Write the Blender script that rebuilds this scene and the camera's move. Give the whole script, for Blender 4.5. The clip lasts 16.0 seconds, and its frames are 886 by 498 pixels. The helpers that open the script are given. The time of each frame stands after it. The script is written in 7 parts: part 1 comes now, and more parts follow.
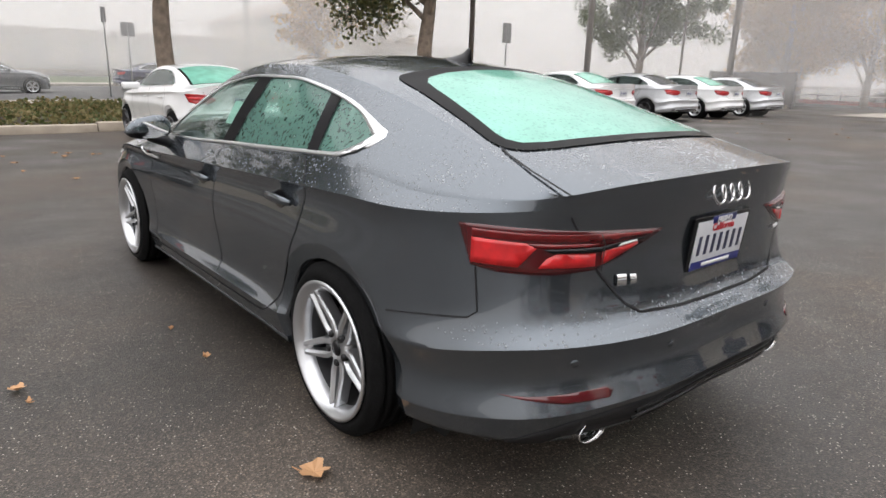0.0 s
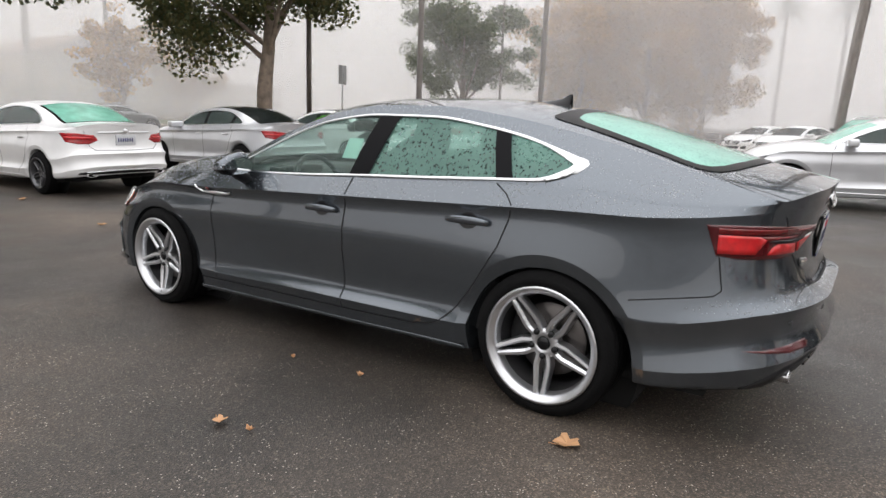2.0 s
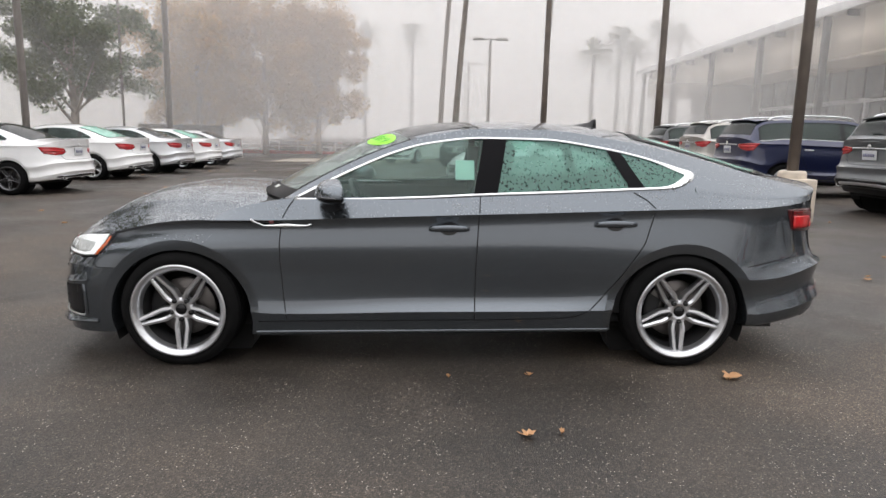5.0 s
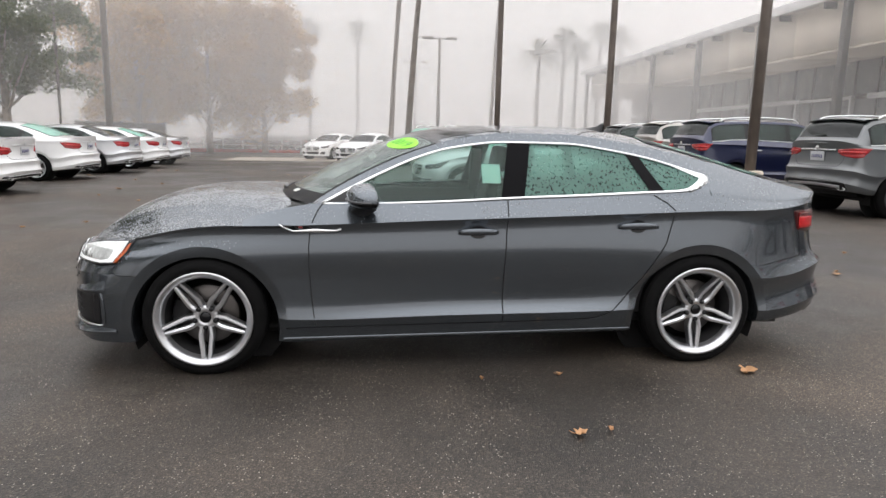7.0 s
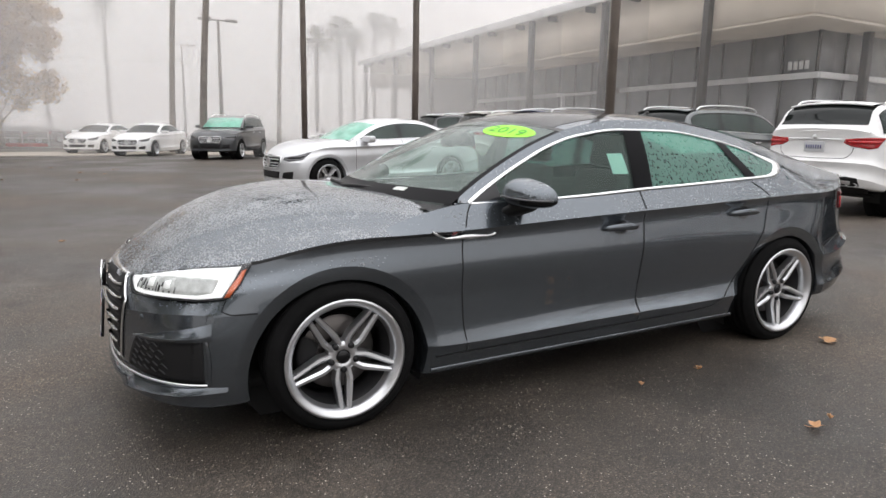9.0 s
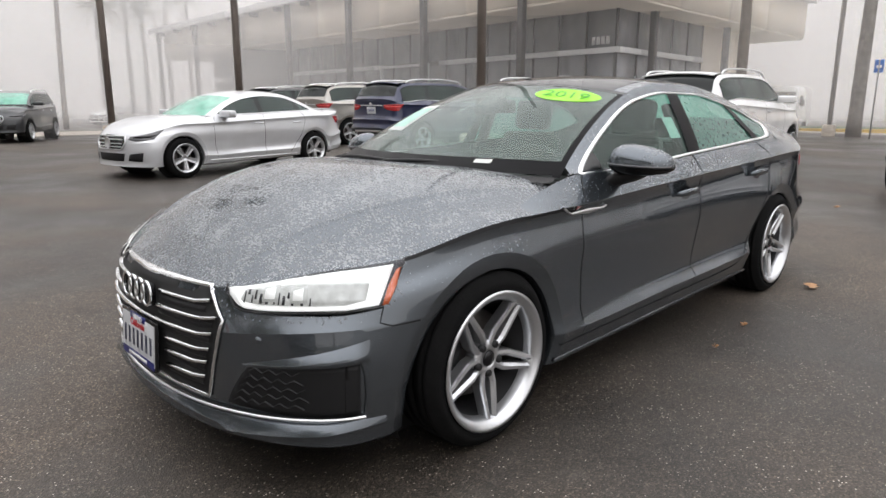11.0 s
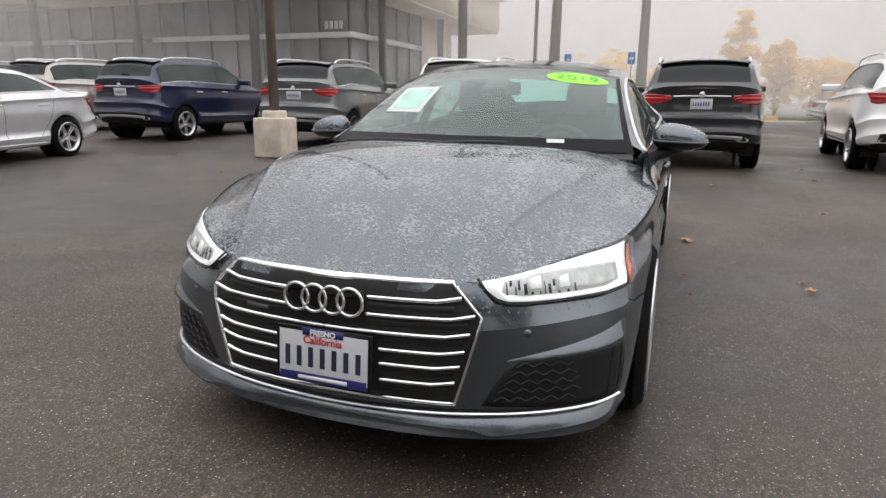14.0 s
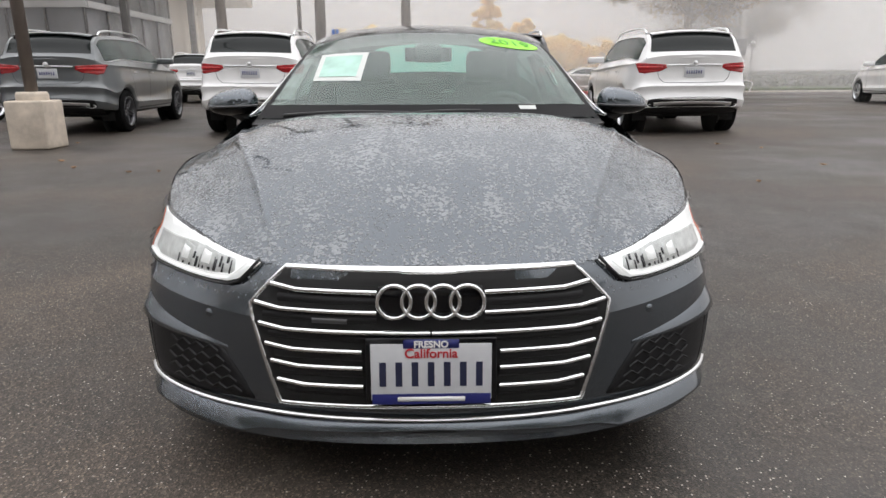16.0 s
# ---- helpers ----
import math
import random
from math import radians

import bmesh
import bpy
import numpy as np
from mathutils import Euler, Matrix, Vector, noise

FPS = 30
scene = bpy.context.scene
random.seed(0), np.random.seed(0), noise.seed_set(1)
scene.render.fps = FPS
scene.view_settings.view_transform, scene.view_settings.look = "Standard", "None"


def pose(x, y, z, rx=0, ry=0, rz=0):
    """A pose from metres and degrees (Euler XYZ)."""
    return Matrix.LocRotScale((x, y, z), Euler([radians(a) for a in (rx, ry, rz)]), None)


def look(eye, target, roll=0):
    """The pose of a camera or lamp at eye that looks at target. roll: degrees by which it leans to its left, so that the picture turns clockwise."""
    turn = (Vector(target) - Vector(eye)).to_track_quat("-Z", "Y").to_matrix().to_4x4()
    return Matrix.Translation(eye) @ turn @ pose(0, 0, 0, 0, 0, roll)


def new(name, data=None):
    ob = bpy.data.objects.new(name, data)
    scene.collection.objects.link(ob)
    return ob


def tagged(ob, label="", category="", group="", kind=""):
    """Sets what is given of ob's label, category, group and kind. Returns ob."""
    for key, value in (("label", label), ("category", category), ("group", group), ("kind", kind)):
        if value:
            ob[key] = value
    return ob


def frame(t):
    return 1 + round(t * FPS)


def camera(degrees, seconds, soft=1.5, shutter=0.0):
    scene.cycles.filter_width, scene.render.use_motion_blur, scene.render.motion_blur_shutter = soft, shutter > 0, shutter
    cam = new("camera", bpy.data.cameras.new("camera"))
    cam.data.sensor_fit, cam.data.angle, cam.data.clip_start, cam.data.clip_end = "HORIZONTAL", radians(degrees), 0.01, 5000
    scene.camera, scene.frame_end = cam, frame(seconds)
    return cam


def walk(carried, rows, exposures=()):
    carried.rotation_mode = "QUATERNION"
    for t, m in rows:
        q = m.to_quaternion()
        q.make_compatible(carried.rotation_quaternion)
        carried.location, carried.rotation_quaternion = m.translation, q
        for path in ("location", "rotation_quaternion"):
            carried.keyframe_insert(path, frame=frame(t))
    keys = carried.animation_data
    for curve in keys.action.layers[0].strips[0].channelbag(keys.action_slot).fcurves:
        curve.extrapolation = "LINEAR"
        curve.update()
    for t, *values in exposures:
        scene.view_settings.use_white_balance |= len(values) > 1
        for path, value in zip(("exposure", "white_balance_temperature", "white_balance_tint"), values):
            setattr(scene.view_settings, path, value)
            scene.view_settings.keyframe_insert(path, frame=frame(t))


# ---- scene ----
cam = camera(69.5, 16.0)
PATH = [
    (0, (-3.338, 1.955, 1.333), (-1.841, 0.74, 0.802), 1.8),
    (0.5, (-3.273, 2.059, 1.294), (-1.8, 0.805, 0.789), 2.0),
    (1, (-3.122, 2.494, 1.318), (-1.726, 1.137, 0.859), 2.8),
    (1.5, (-2.828, 2.891, 1.289), (-1.559, 1.402, 0.873), 2.9),
    (2, (-2.509, 3.34, 1.279), (-1.419, 1.711, 0.884), 2.2),
    (2.5, (-2.078, 3.694, 1.283), (-1.177, 1.947, 0.916), 1.5),
    (3, (-1.6, 4.028, 1.287), (-0.91, 2.181, 0.952), 1.7),
    (3.5, (-1.057, 4.224, 1.276), (-0.604, 2.305, 0.942), 2.0),
    (4, (-0.553, 4.353, 1.268), (-0.343, 2.391, 0.943), 1.5),
    (4.5, (-0.165, 4.364, 1.268), (-0.117, 2.391, 0.939), 1.4),
    (4.7, (-0.06, 4.387, 1.265), (-0.06, 2.414, 0.935), 1.4),
    (6.8, (0.423, 4.41, 1.303), (0.224, 2.447, 0.972), 1.4),
    (7, (0.526, 4.384, 1.288), (0.298, 2.425, 0.957), 1.5),
    (7.5, (0.892, 4.21, 1.285), (0.529, 2.272, 0.953), 1.5),
    (8, (1.377, 4.019, 1.284), (0.833, 2.123, 0.954), 1.5),
    (8.5, (1.785, 3.723, 1.258), (1.078, 1.883, 0.916), 1.6),
    (9, (2.242, 3.38, 1.236), (1.337, 1.63, 0.891), 1.1),
    (9.5, (2.598, 2.991, 1.201), (1.508, 1.355, 0.83), 0.5),
    (10, (2.917, 2.667, 1.175), (1.663, 1.156, 0.793), 0.1),
    (10.2, (3.029, 2.555, 1.184), (1.727, 1.085, 0.801), 0.1),
    (12.3, (3.132, 2.186, 1.178), (1.715, 0.845, 0.735), 0.6),
    (12.5, (3.178, 2.115, 1.165), (1.739, 0.798, 0.724), 0.8),
    (13, (3.5, 1.828, 1.178), (1.966, 0.625, 0.734), 0.9),
    (13.5, (3.718, 1.414, 1.158), (2.036, 0.433, 0.701), 1.0),
    (14, (3.915, 0.963, 1.159), (2.084, 0.299, 0.703), 0.5),
    (14.1, (3.932, 0.868, 1.162), (2.077, 0.272, 0.714), 0.6),
    (14.5, (3.954, 0.514, 1.155), (2.042, 0.155, 0.693), -0.5),
    (15, (3.931, 0.185, 1.142), (1.99, 0.069, 0.672), -0.6),
    (15.5, (3.881, 0.007, 1.119), (1.941, 0.025, 0.633), -0.0),
    (16, (3.803, 0.003, 1.107), (1.872, 0.043, 0.588), -0.4),
]
walk(cam, [(t, look(eye, target, roll)) for t, eye, target, roll in PATH],
     [(0, .38), (1, .28), (2, .22), (2.5, .24), (3, -.10), (3.5, 0), (4, .10), (4.5, .15), (7, .2), (8, .19), (10, .17), (12.5, .2), (13.5, .12), (14, .08), (15.5, .04), (16, .06)])

# ---------------------------------------------------------------- light
def ramp(nt, stops, fac=None):
    r = nt.nodes.new("ShaderNodeValToRGB")
    els = r.color_ramp.elements
    while len(els) < len(stops):
        els.new(0.5)
    for e, (p, c) in zip(els, stops):
        e.position, e.color = p, (*c, 1) if len(c) == 3 else c
    if fac is not None:
        nt.links.new(fac, r.inputs[0])
    return r


world = bpy.data.worlds.new("foggy_sky")
scene.world = world
world.use_nodes = True
wn = world.node_tree
bg = wn.nodes["Background"]
sky = wn.nodes.new("ShaderNodeTexSky")
sky.sky_type, sky.sun_disc = "NISHITA", False
sky.sun_elevation, sky.sun_rotation = radians(38), radians(140)
skyl = wn.nodes.new("ShaderNodeMix")
skyl.data_type = "RGBA"
geo = wn.nodes.new("ShaderNodeTexCoord")
sep = wn.nodes.new("ShaderNodeSeparateXYZ")
wn.links.new(geo.outputs["Generated"], sep.inputs[0])
fogc = ramp(wn, [(0.0, (8.3, 7.9, 7.8)), (0.08, (8.6, 8.2, 8.1)), (0.28, (9.3, 9.0, 9.0)), (0.5, (13.5, 13.3, 13.5)), (0.9, (20.5, 20.3, 20.8))], sep.outputs[2])
skyl.inputs[0].default_value = 0.985
wn.links.new(sky.outputs[0], skyl.inputs[6])
wn.links.new(fogc.outputs[0], skyl.inputs[7])
wn.links.new(skyl.outputs[2], bg.inputs[0])
bg.inputs[1].default_value = 0.1

sun = new("sun", bpy.data.lights.new("sun", "SUN"))
sun.data.energy, sun.data.angle, sun.data.color = 0.5, radians(150), (1.0, 0.97, 0.93)
sun.matrix_world = look((-20, 25, 40), (0, 0, 0))

# ---------------------------------------------------------------- materials
MATS = {}


def principled(name, color, rough=0.5, metal=0.0, coat=0.0, spec=0.5, bump=0.0, scale=40.0, vary=0.0, vscale=2.0):
    """A surface with variation at two scales: a broad tint change and a fine relief."""
    if name in MATS:
        return MATS[name]
    m = bpy.data.materials.new(name)
    m.use_nodes = True
    nt = m.node_tree
    p = nt.nodes["Principled BSDF"]
    p.inputs["Base Color"].default_value = (*color, 1)
    p.inputs["Roughness"].default_value = rough
    p.inputs["Metallic"].default_value = metal
    p.inputs["Coat Weight"].default_value = coat
    p.inputs["Coat Roughness"].default_value = 0.04
    p.inputs["Specular IOR Level"].default_value = spec
    tc = nt.nodes.new("ShaderNodeTexCoord")
    if vary:
        n = nt.nodes.new("ShaderNodeTexNoise")
        n.inputs["Scale"].default_value, n.inputs["Detail"].default_value = vscale, 6
        nt.links.new(tc.outputs["Object"], n.inputs["Vector"])
        r = ramp(nt, [(0.3, tuple(c * (1 - vary) for c in color)), (0.7, tuple(min(1, c * (1 + vary)) for c in color))], n.outputs[0])
        nt.links.new(r.outputs[0], p.inputs["Base Color"])
    if bump:
        n = nt.nodes.new("ShaderNodeTexNoise")
        n.inputs["Scale"].default_value, n.inputs["Detail"].default_value = scale, 5
        nt.links.new(tc.outputs["Object"], n.inputs["Vector"])
        b = nt.nodes.new("ShaderNodeBump")
        b.inputs["Strength"].default_value, b.inputs["Distance"].default_value = bump, 0.01
        nt.links.new(n.outputs[0], b.inputs["Height"])
        nt.links.new(b.outputs[0], p.inputs["Normal"])
    MATS[name] = m
    return m


def wet_paint(name, color, beads, metal=0.85, size=62.0, rough=0.235, stretch=(1, 1, 1), pale=0.125):
    """Metallic lacquer with a scatter of dried and wet water beads; beads: how much of it they cover."""
    if name in MATS:
        return MATS[name]
    m = principled(name, color, rough, metal, 1.0)
    nt = m.node_tree
    p = nt.nodes["Principled BSDF"]
    p.inputs["Coat Roughness"].default_value = 0.03
    p.inputs["Specular Tint"].default_value = (.55, .57, .6, 1)
    tc = nt.nodes.new("ShaderNodeTexCoord")

    def noise_tex(scale, detail, stretch=(1, 1, 1)):
        mp = nt.nodes.new("ShaderNodeMapping")
        mp.inputs["Scale"].default_value = stretch
        nt.links.new(tc.outputs["Object"], mp.inputs["Vector"])
        n = nt.nodes.new("ShaderNodeTexNoise")
        n.inputs["Scale"].default_value, n.inputs["Detail"].default_value = scale, detail
        nt.links.new(mp.outputs[0], n.inputs["Vector"])
        return n

    def maths(op, a, b, c=None):
        n = nt.nodes.new("ShaderNodeMath")
        n.operation = op
        for k, q in enumerate((a, b, c)):
            if q is None:
                continue
            if isinstance(q, (int, float)):
                n.inputs[k].default_value = q
            else:
                nt.links.new(q, n.inputs[k])
        return n.outputs[0]
    v = nt.nodes.new("ShaderNodeTexVoronoi")
    v.inputs["Scale"].default_value, v.inputs["Randomness"].default_value = size, 1.0
    warp = noise_tex(60, 3)
    add = nt.nodes.new("ShaderNodeVectorMath")
    add.operation = "MULTIPLY_ADD"
    add.inputs[1].default_value = (0.021, 0.021, 0.021)
    nt.links.new(warp.outputs["Color"], add.inputs[0])
    nt.links.new(tc.outputs["Object"], add.inputs[2])
    mp = nt.nodes.new("ShaderNodeMapping")
    mp.inputs["Scale"].default_value = stretch
    nt.links.new(add.outputs[0], mp.inputs["Vector"])
    nt.links.new(mp.outputs[0], v.inputs["Vector"])
    patch = noise_tex(6.0, 6)
    streak = noise_tex(1.0, 4, (2.0, 15.0, 6.0))
    cover = maths("MULTIPLY_ADD", patch.outputs[0], 0.7, beads - 0.60)
    cover = maths("MULTIPLY_ADD", streak.outputs[0], 0.5, cover)
    less = maths("SUBTRACT", cover, v.outputs["Distance"])
    mask = ramp(nt, [(0.0, (0, 0, 0)), (0.17, (1, 1, 1))], less)
    col = nt.nodes.new("ShaderNodeMix")
    col.data_type = "RGBA"
    col.inputs[6].default_value = (*color, 1)
    col.inputs[7].default_value = (*(min(1, c * 1.1 + pale) for c in color), 1)
    nt.links.new(mask.outputs[0], col.inputs[0])
    nt.links.new(col.outputs[2], p.inputs["Base Color"])
    for sock, a, b in (("Metallic", metal, metal * 0.35), ("Coat Weight", 1.0, 0.35), ("Roughness", rough, 0.42)):
        mr = nt.nodes.new("ShaderNodeMapRange")
        mr.inputs[3].default_value, mr.inputs[4].default_value = a, b
        nt.links.new(mask.outputs[0], mr.inputs[0])
        nt.links.new(mr.outputs[0], p.inputs[sock])
    b = nt.nodes.new("ShaderNodeBump")
    b.inputs["Strength"].default_value, b.inputs["Distance"].default_value = 0.6, 0.003
    nt.links.new(mask.outputs[0], b.inputs["Height"])
    nt.links.new(b.outputs[0], p.inputs["Normal"])
    return m


def glass(name, tint, film=0.0, film_color=(0.5, 0.75, 0.65), rough=0.0, drops=0.0, ior=1.36):
    """Tinted pane: clear with a Fresnel gloss, and a film of dew that scatters."""
    if name in MATS:
        return MATS[name]
    m = bpy.data.materials.new(name)
    m.use_nodes = True
    nt = m.node_tree
    nt.nodes.remove(nt.nodes["Principled BSDF"])
    out = nt.nodes["Material Output"]
    t = nt.nodes.new("ShaderNodeBsdfTransparent")
    t.inputs[0].default_value = (*tint, 1)
    d0 = nt.nodes.new("ShaderNodeBsdfDiffuse")
    d0.inputs[0].default_value = (*film_color, 1)
    d1 = nt.nodes.new("ShaderNodeBsdfTranslucent")
    d1.inputs[0].default_value = (*film_color, 1)
    d = nt.nodes.new("ShaderNodeMixShader")
    d.inputs[0].default_value = 0.4
    nt.links.new(d0.outputs[0], d.inputs[1])
    nt.links.new(d1.outputs[0], d.inputs[2])
    mix = nt.nodes.new("ShaderNodeMixShader")
    mix.inputs[0].default_value = film
    if film:
        tc = nt.nodes.new("ShaderNodeTexCoord")
        n = nt.nodes.new("ShaderNodeTexNoise")
        n.inputs["Scale"].default_value, n.inputs["Detail"].default_value = 9, 7
        nt.links.new(tc.outputs["Object"], n.inputs["Vector"])
        mp = nt.nodes.new("ShaderNodeMapping")
        mp.inputs["Scale"].default_value = (75, 75, 36)
        nt.links.new(tc.outputs["Object"], mp.inputs["Vector"])
        v = nt.nodes.new("ShaderNodeTexNoise")
        v.inputs["Scale"].default_value, v.inputs["Detail"].default_value = 1.0, 1.5
        nt.links.new(mp.outputs[0], v.inputs["Vector"])
        r = ramp(nt, [(0.3, (film * 0.92,) * 3), (0.7, (min(1, film * 1.06),) * 3)], n.outputs[0])
        dr = ramp(nt, [(0.59, (1, 1, 1)), (0.63, (1 - drops,) * 3)], v.outputs[0])
        mul = nt.nodes.new("ShaderNodeMath")
        mul.operation = "MULTIPLY"
        nt.links.new(r.outputs[0], mul.inputs[0])
        nt.links.new(dr.outputs[0], mul.inputs[1])
        nt.links.new(mul.outputs[0], mix.inputs[0])
    g = nt.nodes.new("ShaderNodeBsdfGlossy")
    g.inputs["Roughness"].default_value = rough
    base = ((ior - 1) / (ior + 1)) ** 2
    lw = nt.nodes.new("ShaderNodeLayerWeight")            # gloss that is the same from both sides of the pane
    lw.inputs[0].default_value = 0.5
    pw = nt.nodes.new("ShaderNodeMath")
    pw.operation = "POWER"
    pw.inputs[1].default_value = 5
    nt.links.new(lw.outputs["Facing"], pw.inputs[0])
    f = nt.nodes.new("ShaderNodeMath")
    f.operation = "MULTIPLY_ADD"
    f.inputs[1].default_value, f.inputs[2].default_value = 1 - base, base
    nt.links.new(pw.outputs[0], f.inputs[0])
    mix2 = nt.nodes.new("ShaderNodeMixShader")
    nt.links.new(t.outputs[0], mix.inputs[1])
    nt.links.new(d.outputs[0], mix.inputs[2])
    nt.links.new(f.outputs[0], mix2.inputs[0])
    nt.links.new(mix.outputs[0], mix2.inputs[1])
    nt.links.new(g.outputs[0], mix2.inputs[2])
    nt.links.new(mix2.outputs[0], out.inputs[0])
    MATS[name] = m
    return m


GREY = (0.102, 0.117, 0.133)
PAINT = wet_paint("grey_metallic_paint", GREY, -0.10, size=90.0)
PAINT_WET = wet_paint("grey_metallic_paint_beaded", tuple(c * .86 for c in GREY), 0.50, size=95.0, stretch=(1.4, .8, 1.0), pale=.17)
PAINT_SPECK = wet_paint("grey_metallic_paint_specked", GREY, 0.23, size=75.0, stretch=(1.0, 1.0, .7), pale=.15)
CHROME = principled("chrome", (0.82, 0.83, 0.84), 0.12, 1.0)
DARK_CHROME = principled("dark_chrome", (0.60, 0.60, 0.61), 0.15, 1.0)
SATIN = principled("satin_aluminium", (0.78, 0.79, 0.80), 0.28, 1.0)
ALLOY = principled("silver_alloy", (0.60, 0.61, 0.63), 0.28, 0.9, 0.4, bump=0.03, scale=200)
ALLOY_DARK = principled("dark_alloy", (0.10, 0.10, 0.105), 0.35, 0.7, 0.3)
RUBBER = principled("tyre_rubber", (0.006, 0.006, 0.0062), 0.9, spec=0.12, bump=0.25, scale=120, vary=0.25, vscale=20)
BLACK = principled("black_plastic", (0.009, 0.009, 0.010), 0.55, spec=0.35, bump=0.1, scale=300)
GLOSS_BLACK = principled("gloss_black", (0.006, 0.006, 0.007), 0.10, spec=0.35)
LINER = principled("wheel_liner", (0.01, 0.01, 0.01), 0.9)
PILLAR = principled("pillar_black", (0.005, 0.005, 0.006), 0.35, spec=0.05)
SEAM = principled("shut_line", (0.006, 0.006, 0.007), 0.8)
STEEL = principled("brake_steel", (0.13, 0.12, 0.115), 0.4, 0.9, bump=0.1, scale=60)
RED_LENS = principled("red_lens", (0.15, 0.005, 0.007), 0.2, coat=.5, vary=0.3, vscale=30)
RED_CAR = principled("car_lamp_red", (0.36, 0.014, 0.018), 0.15, coat=1.0)
RED_BRIGHT = principled("bright_red_lens", (0.50, 0.010, 0.013), 0.28, coat=.5, vary=.25, vscale=25)
RED_DARK = principled("dark_red_lens", (0.07, 0.003, 0.005), 0.14, coat=.6)
AMBER = principled("amber_lens", (0.58, 0.11, 0.03), 0.15, coat=1.0)
LAMP_SILVER = principled("lamp_reflector", (0.75, 0.76, 0.78), 0.15, 0.9)
LAMP_GLASS = glass("lamp_cover", (0.95, 0.96, 0.97))
GLASS = glass("green_tinted_glass", (0.66, 0.78, 0.74), 0.10, (0.42, 0.64, 0.57))
GLASS_DEW = glass("dewy_side_glass", (0.52, 0.70, 0.64), 0.38, (0.34, 0.66, 0.56), drops=0.62)
GLASS_REAR = glass("dewy_rear_glass", (0.62, 0.84, 0.76), 0.80, (0.40, 0.90, 0.73), drops=0.18)
SCREEN = glass("windscreen_glass", (0.82, 0.93, 0.89), 0.20, (0.66, 0.84, 0.78))
DARK_GLASS = principled("dark_tinted_glass", (0.010, 0.013, 0.013), 0.06, spec=0.3)
MINT_GLASS = principled("dewy_green_glass", (0.16, 0.42, 0.32), 0.25, coat=0.6, vary=0.2, vscale=6)
LEATHER = principled("black_leather", (0.02, 0.02, 0.021), 0.5, bump=0.2, scale=90, vary=0.2)
PLATE_WHITE = principled("plate_white", (0.56, 0.57, 0.59), 0.4, vary=0.04, vscale=30)
NAVY = principled("navy_enamel", (0.015, 0.02, 0.14), 0.4)
INK = principled("dark_ink", (0.02, 0.024, 0.06), 0.4)
RED_INK = principled("red_ink", (0.5, 0.02, 0.03), 0.5)
WHITE_INK = principled("white_ink", (0.8, 0.8, 0.8), 0.5)
LIME = principled("lime_sticker", (0.30, 0.85, 0.03), 0.5)
GREEN_INK = principled("green_ink", (0.09, 0.40, 0.03), 0.5)
PAPER = principled("paper_sheet", (0.62, 0.64, 0.62), 0.7)


# ---------------------------------------------------------------- mesh helpers
def part(name, bm, material, parent=None, label="", smooth=True, mesh=None):
    me = mesh or bpy.data.meshes.new(name)
    if bm is not None:
        bm.normal_update()
        bm.to_mesh(me)
        bm.free()
    if material is not None and not me.materials:
        me.materials.append(material)
    if smooth:
        me.polygons.foreach_set("use_smooth", [True] * len(me.polygons))
    ob = new(name, me)
    if parent is not None:
        ob.parent = parent
    if label:
        ob["label"] = label
    return ob


def empty(name, m=None):
    ob = new(name)
    ob.empty_display_size = 0.2
    if m is not None:
        ob.matrix_world = m
    return ob


def curve1(xs, ys):
    """A monotone cubic through the knots."""
    xs, ys = np.array(xs, float), np.array(ys, float)
    if xs[0] > xs[-1]:
        xs, ys = xs[::-1], ys[::-1]
    h, d = np.diff(xs), np.diff(ys) / np.diff(xs)
    m = np.zeros(len(xs))
    for i in range(1, len(xs) - 1):
        if d[i - 1] * d[i] > 0:
            w1, w2 = 2 * h[i] + h[i - 1], h[i] + 2 * h[i - 1]
            m[i] = (w1 + w2) / (w1 / d[i - 1] + w2 / d[i])
    m[0], m[-1] = d[0], d[-1]

    def f(x):
        x = np.clip(np.asarray(x, float), xs[0], xs[-1])
        i = np.clip(np.searchsorted(xs, x) - 1, 0, len(xs) - 2)
        t = (x - xs[i]) / h[i]
        return ((1 + 2 * t) * (1 - t) ** 2 * ys[i] + t * (1 - t) ** 2 * h[i] * m[i]
                + t * t * (3 - 2 * t) * ys[i + 1] + t * t * (t - 1) * h[i] * m[i + 1])
    return f


def catmull(p, t):
    """Points on a smooth curve through the rows of p at parameters t in 0 .. len(p) - 1."""
    p = np.asarray(p, float)
    t = np.clip(np.asarray(t, float), 0, len(p) - 1 - 1e-9)
    i = t.astype(int)
    u = (t - i).reshape(-1, *([1] * (p.ndim - 1)))
    a, b, c, d = p[np.maximum(i - 1, 0)], p[i], p[i + 1], p[np.minimum(i + 2, len(p) - 1)]
    return 0.5 * (2 * b + (c - a) * u + (2 * a - 5 * b + 4 * c - d) * u ** 2 + (3 * b - a - 3 * c + d) * u ** 3)


def grid(pts, bm=None, flip=False, closed=False):
    """A bmesh of quads from an array of points, rows by columns."""
    bm = bm or bmesh.new()
    nu, nv = pts.shape[:2]
    vs = [[bm.verts.new(pts[i, j]) for j in range(nv)] for i in range(nu)]
    for i in range(nu if closed else nu - 1):
        k = (i + 1) % nu
        for j in range(nv - 1):
            q = [vs[i][j], vs[k][j], vs[k][j + 1], vs[i][j + 1]]
            try:
                bm.faces.new(q[::-1] if flip else q)
            except ValueError:
                pass
    return bm


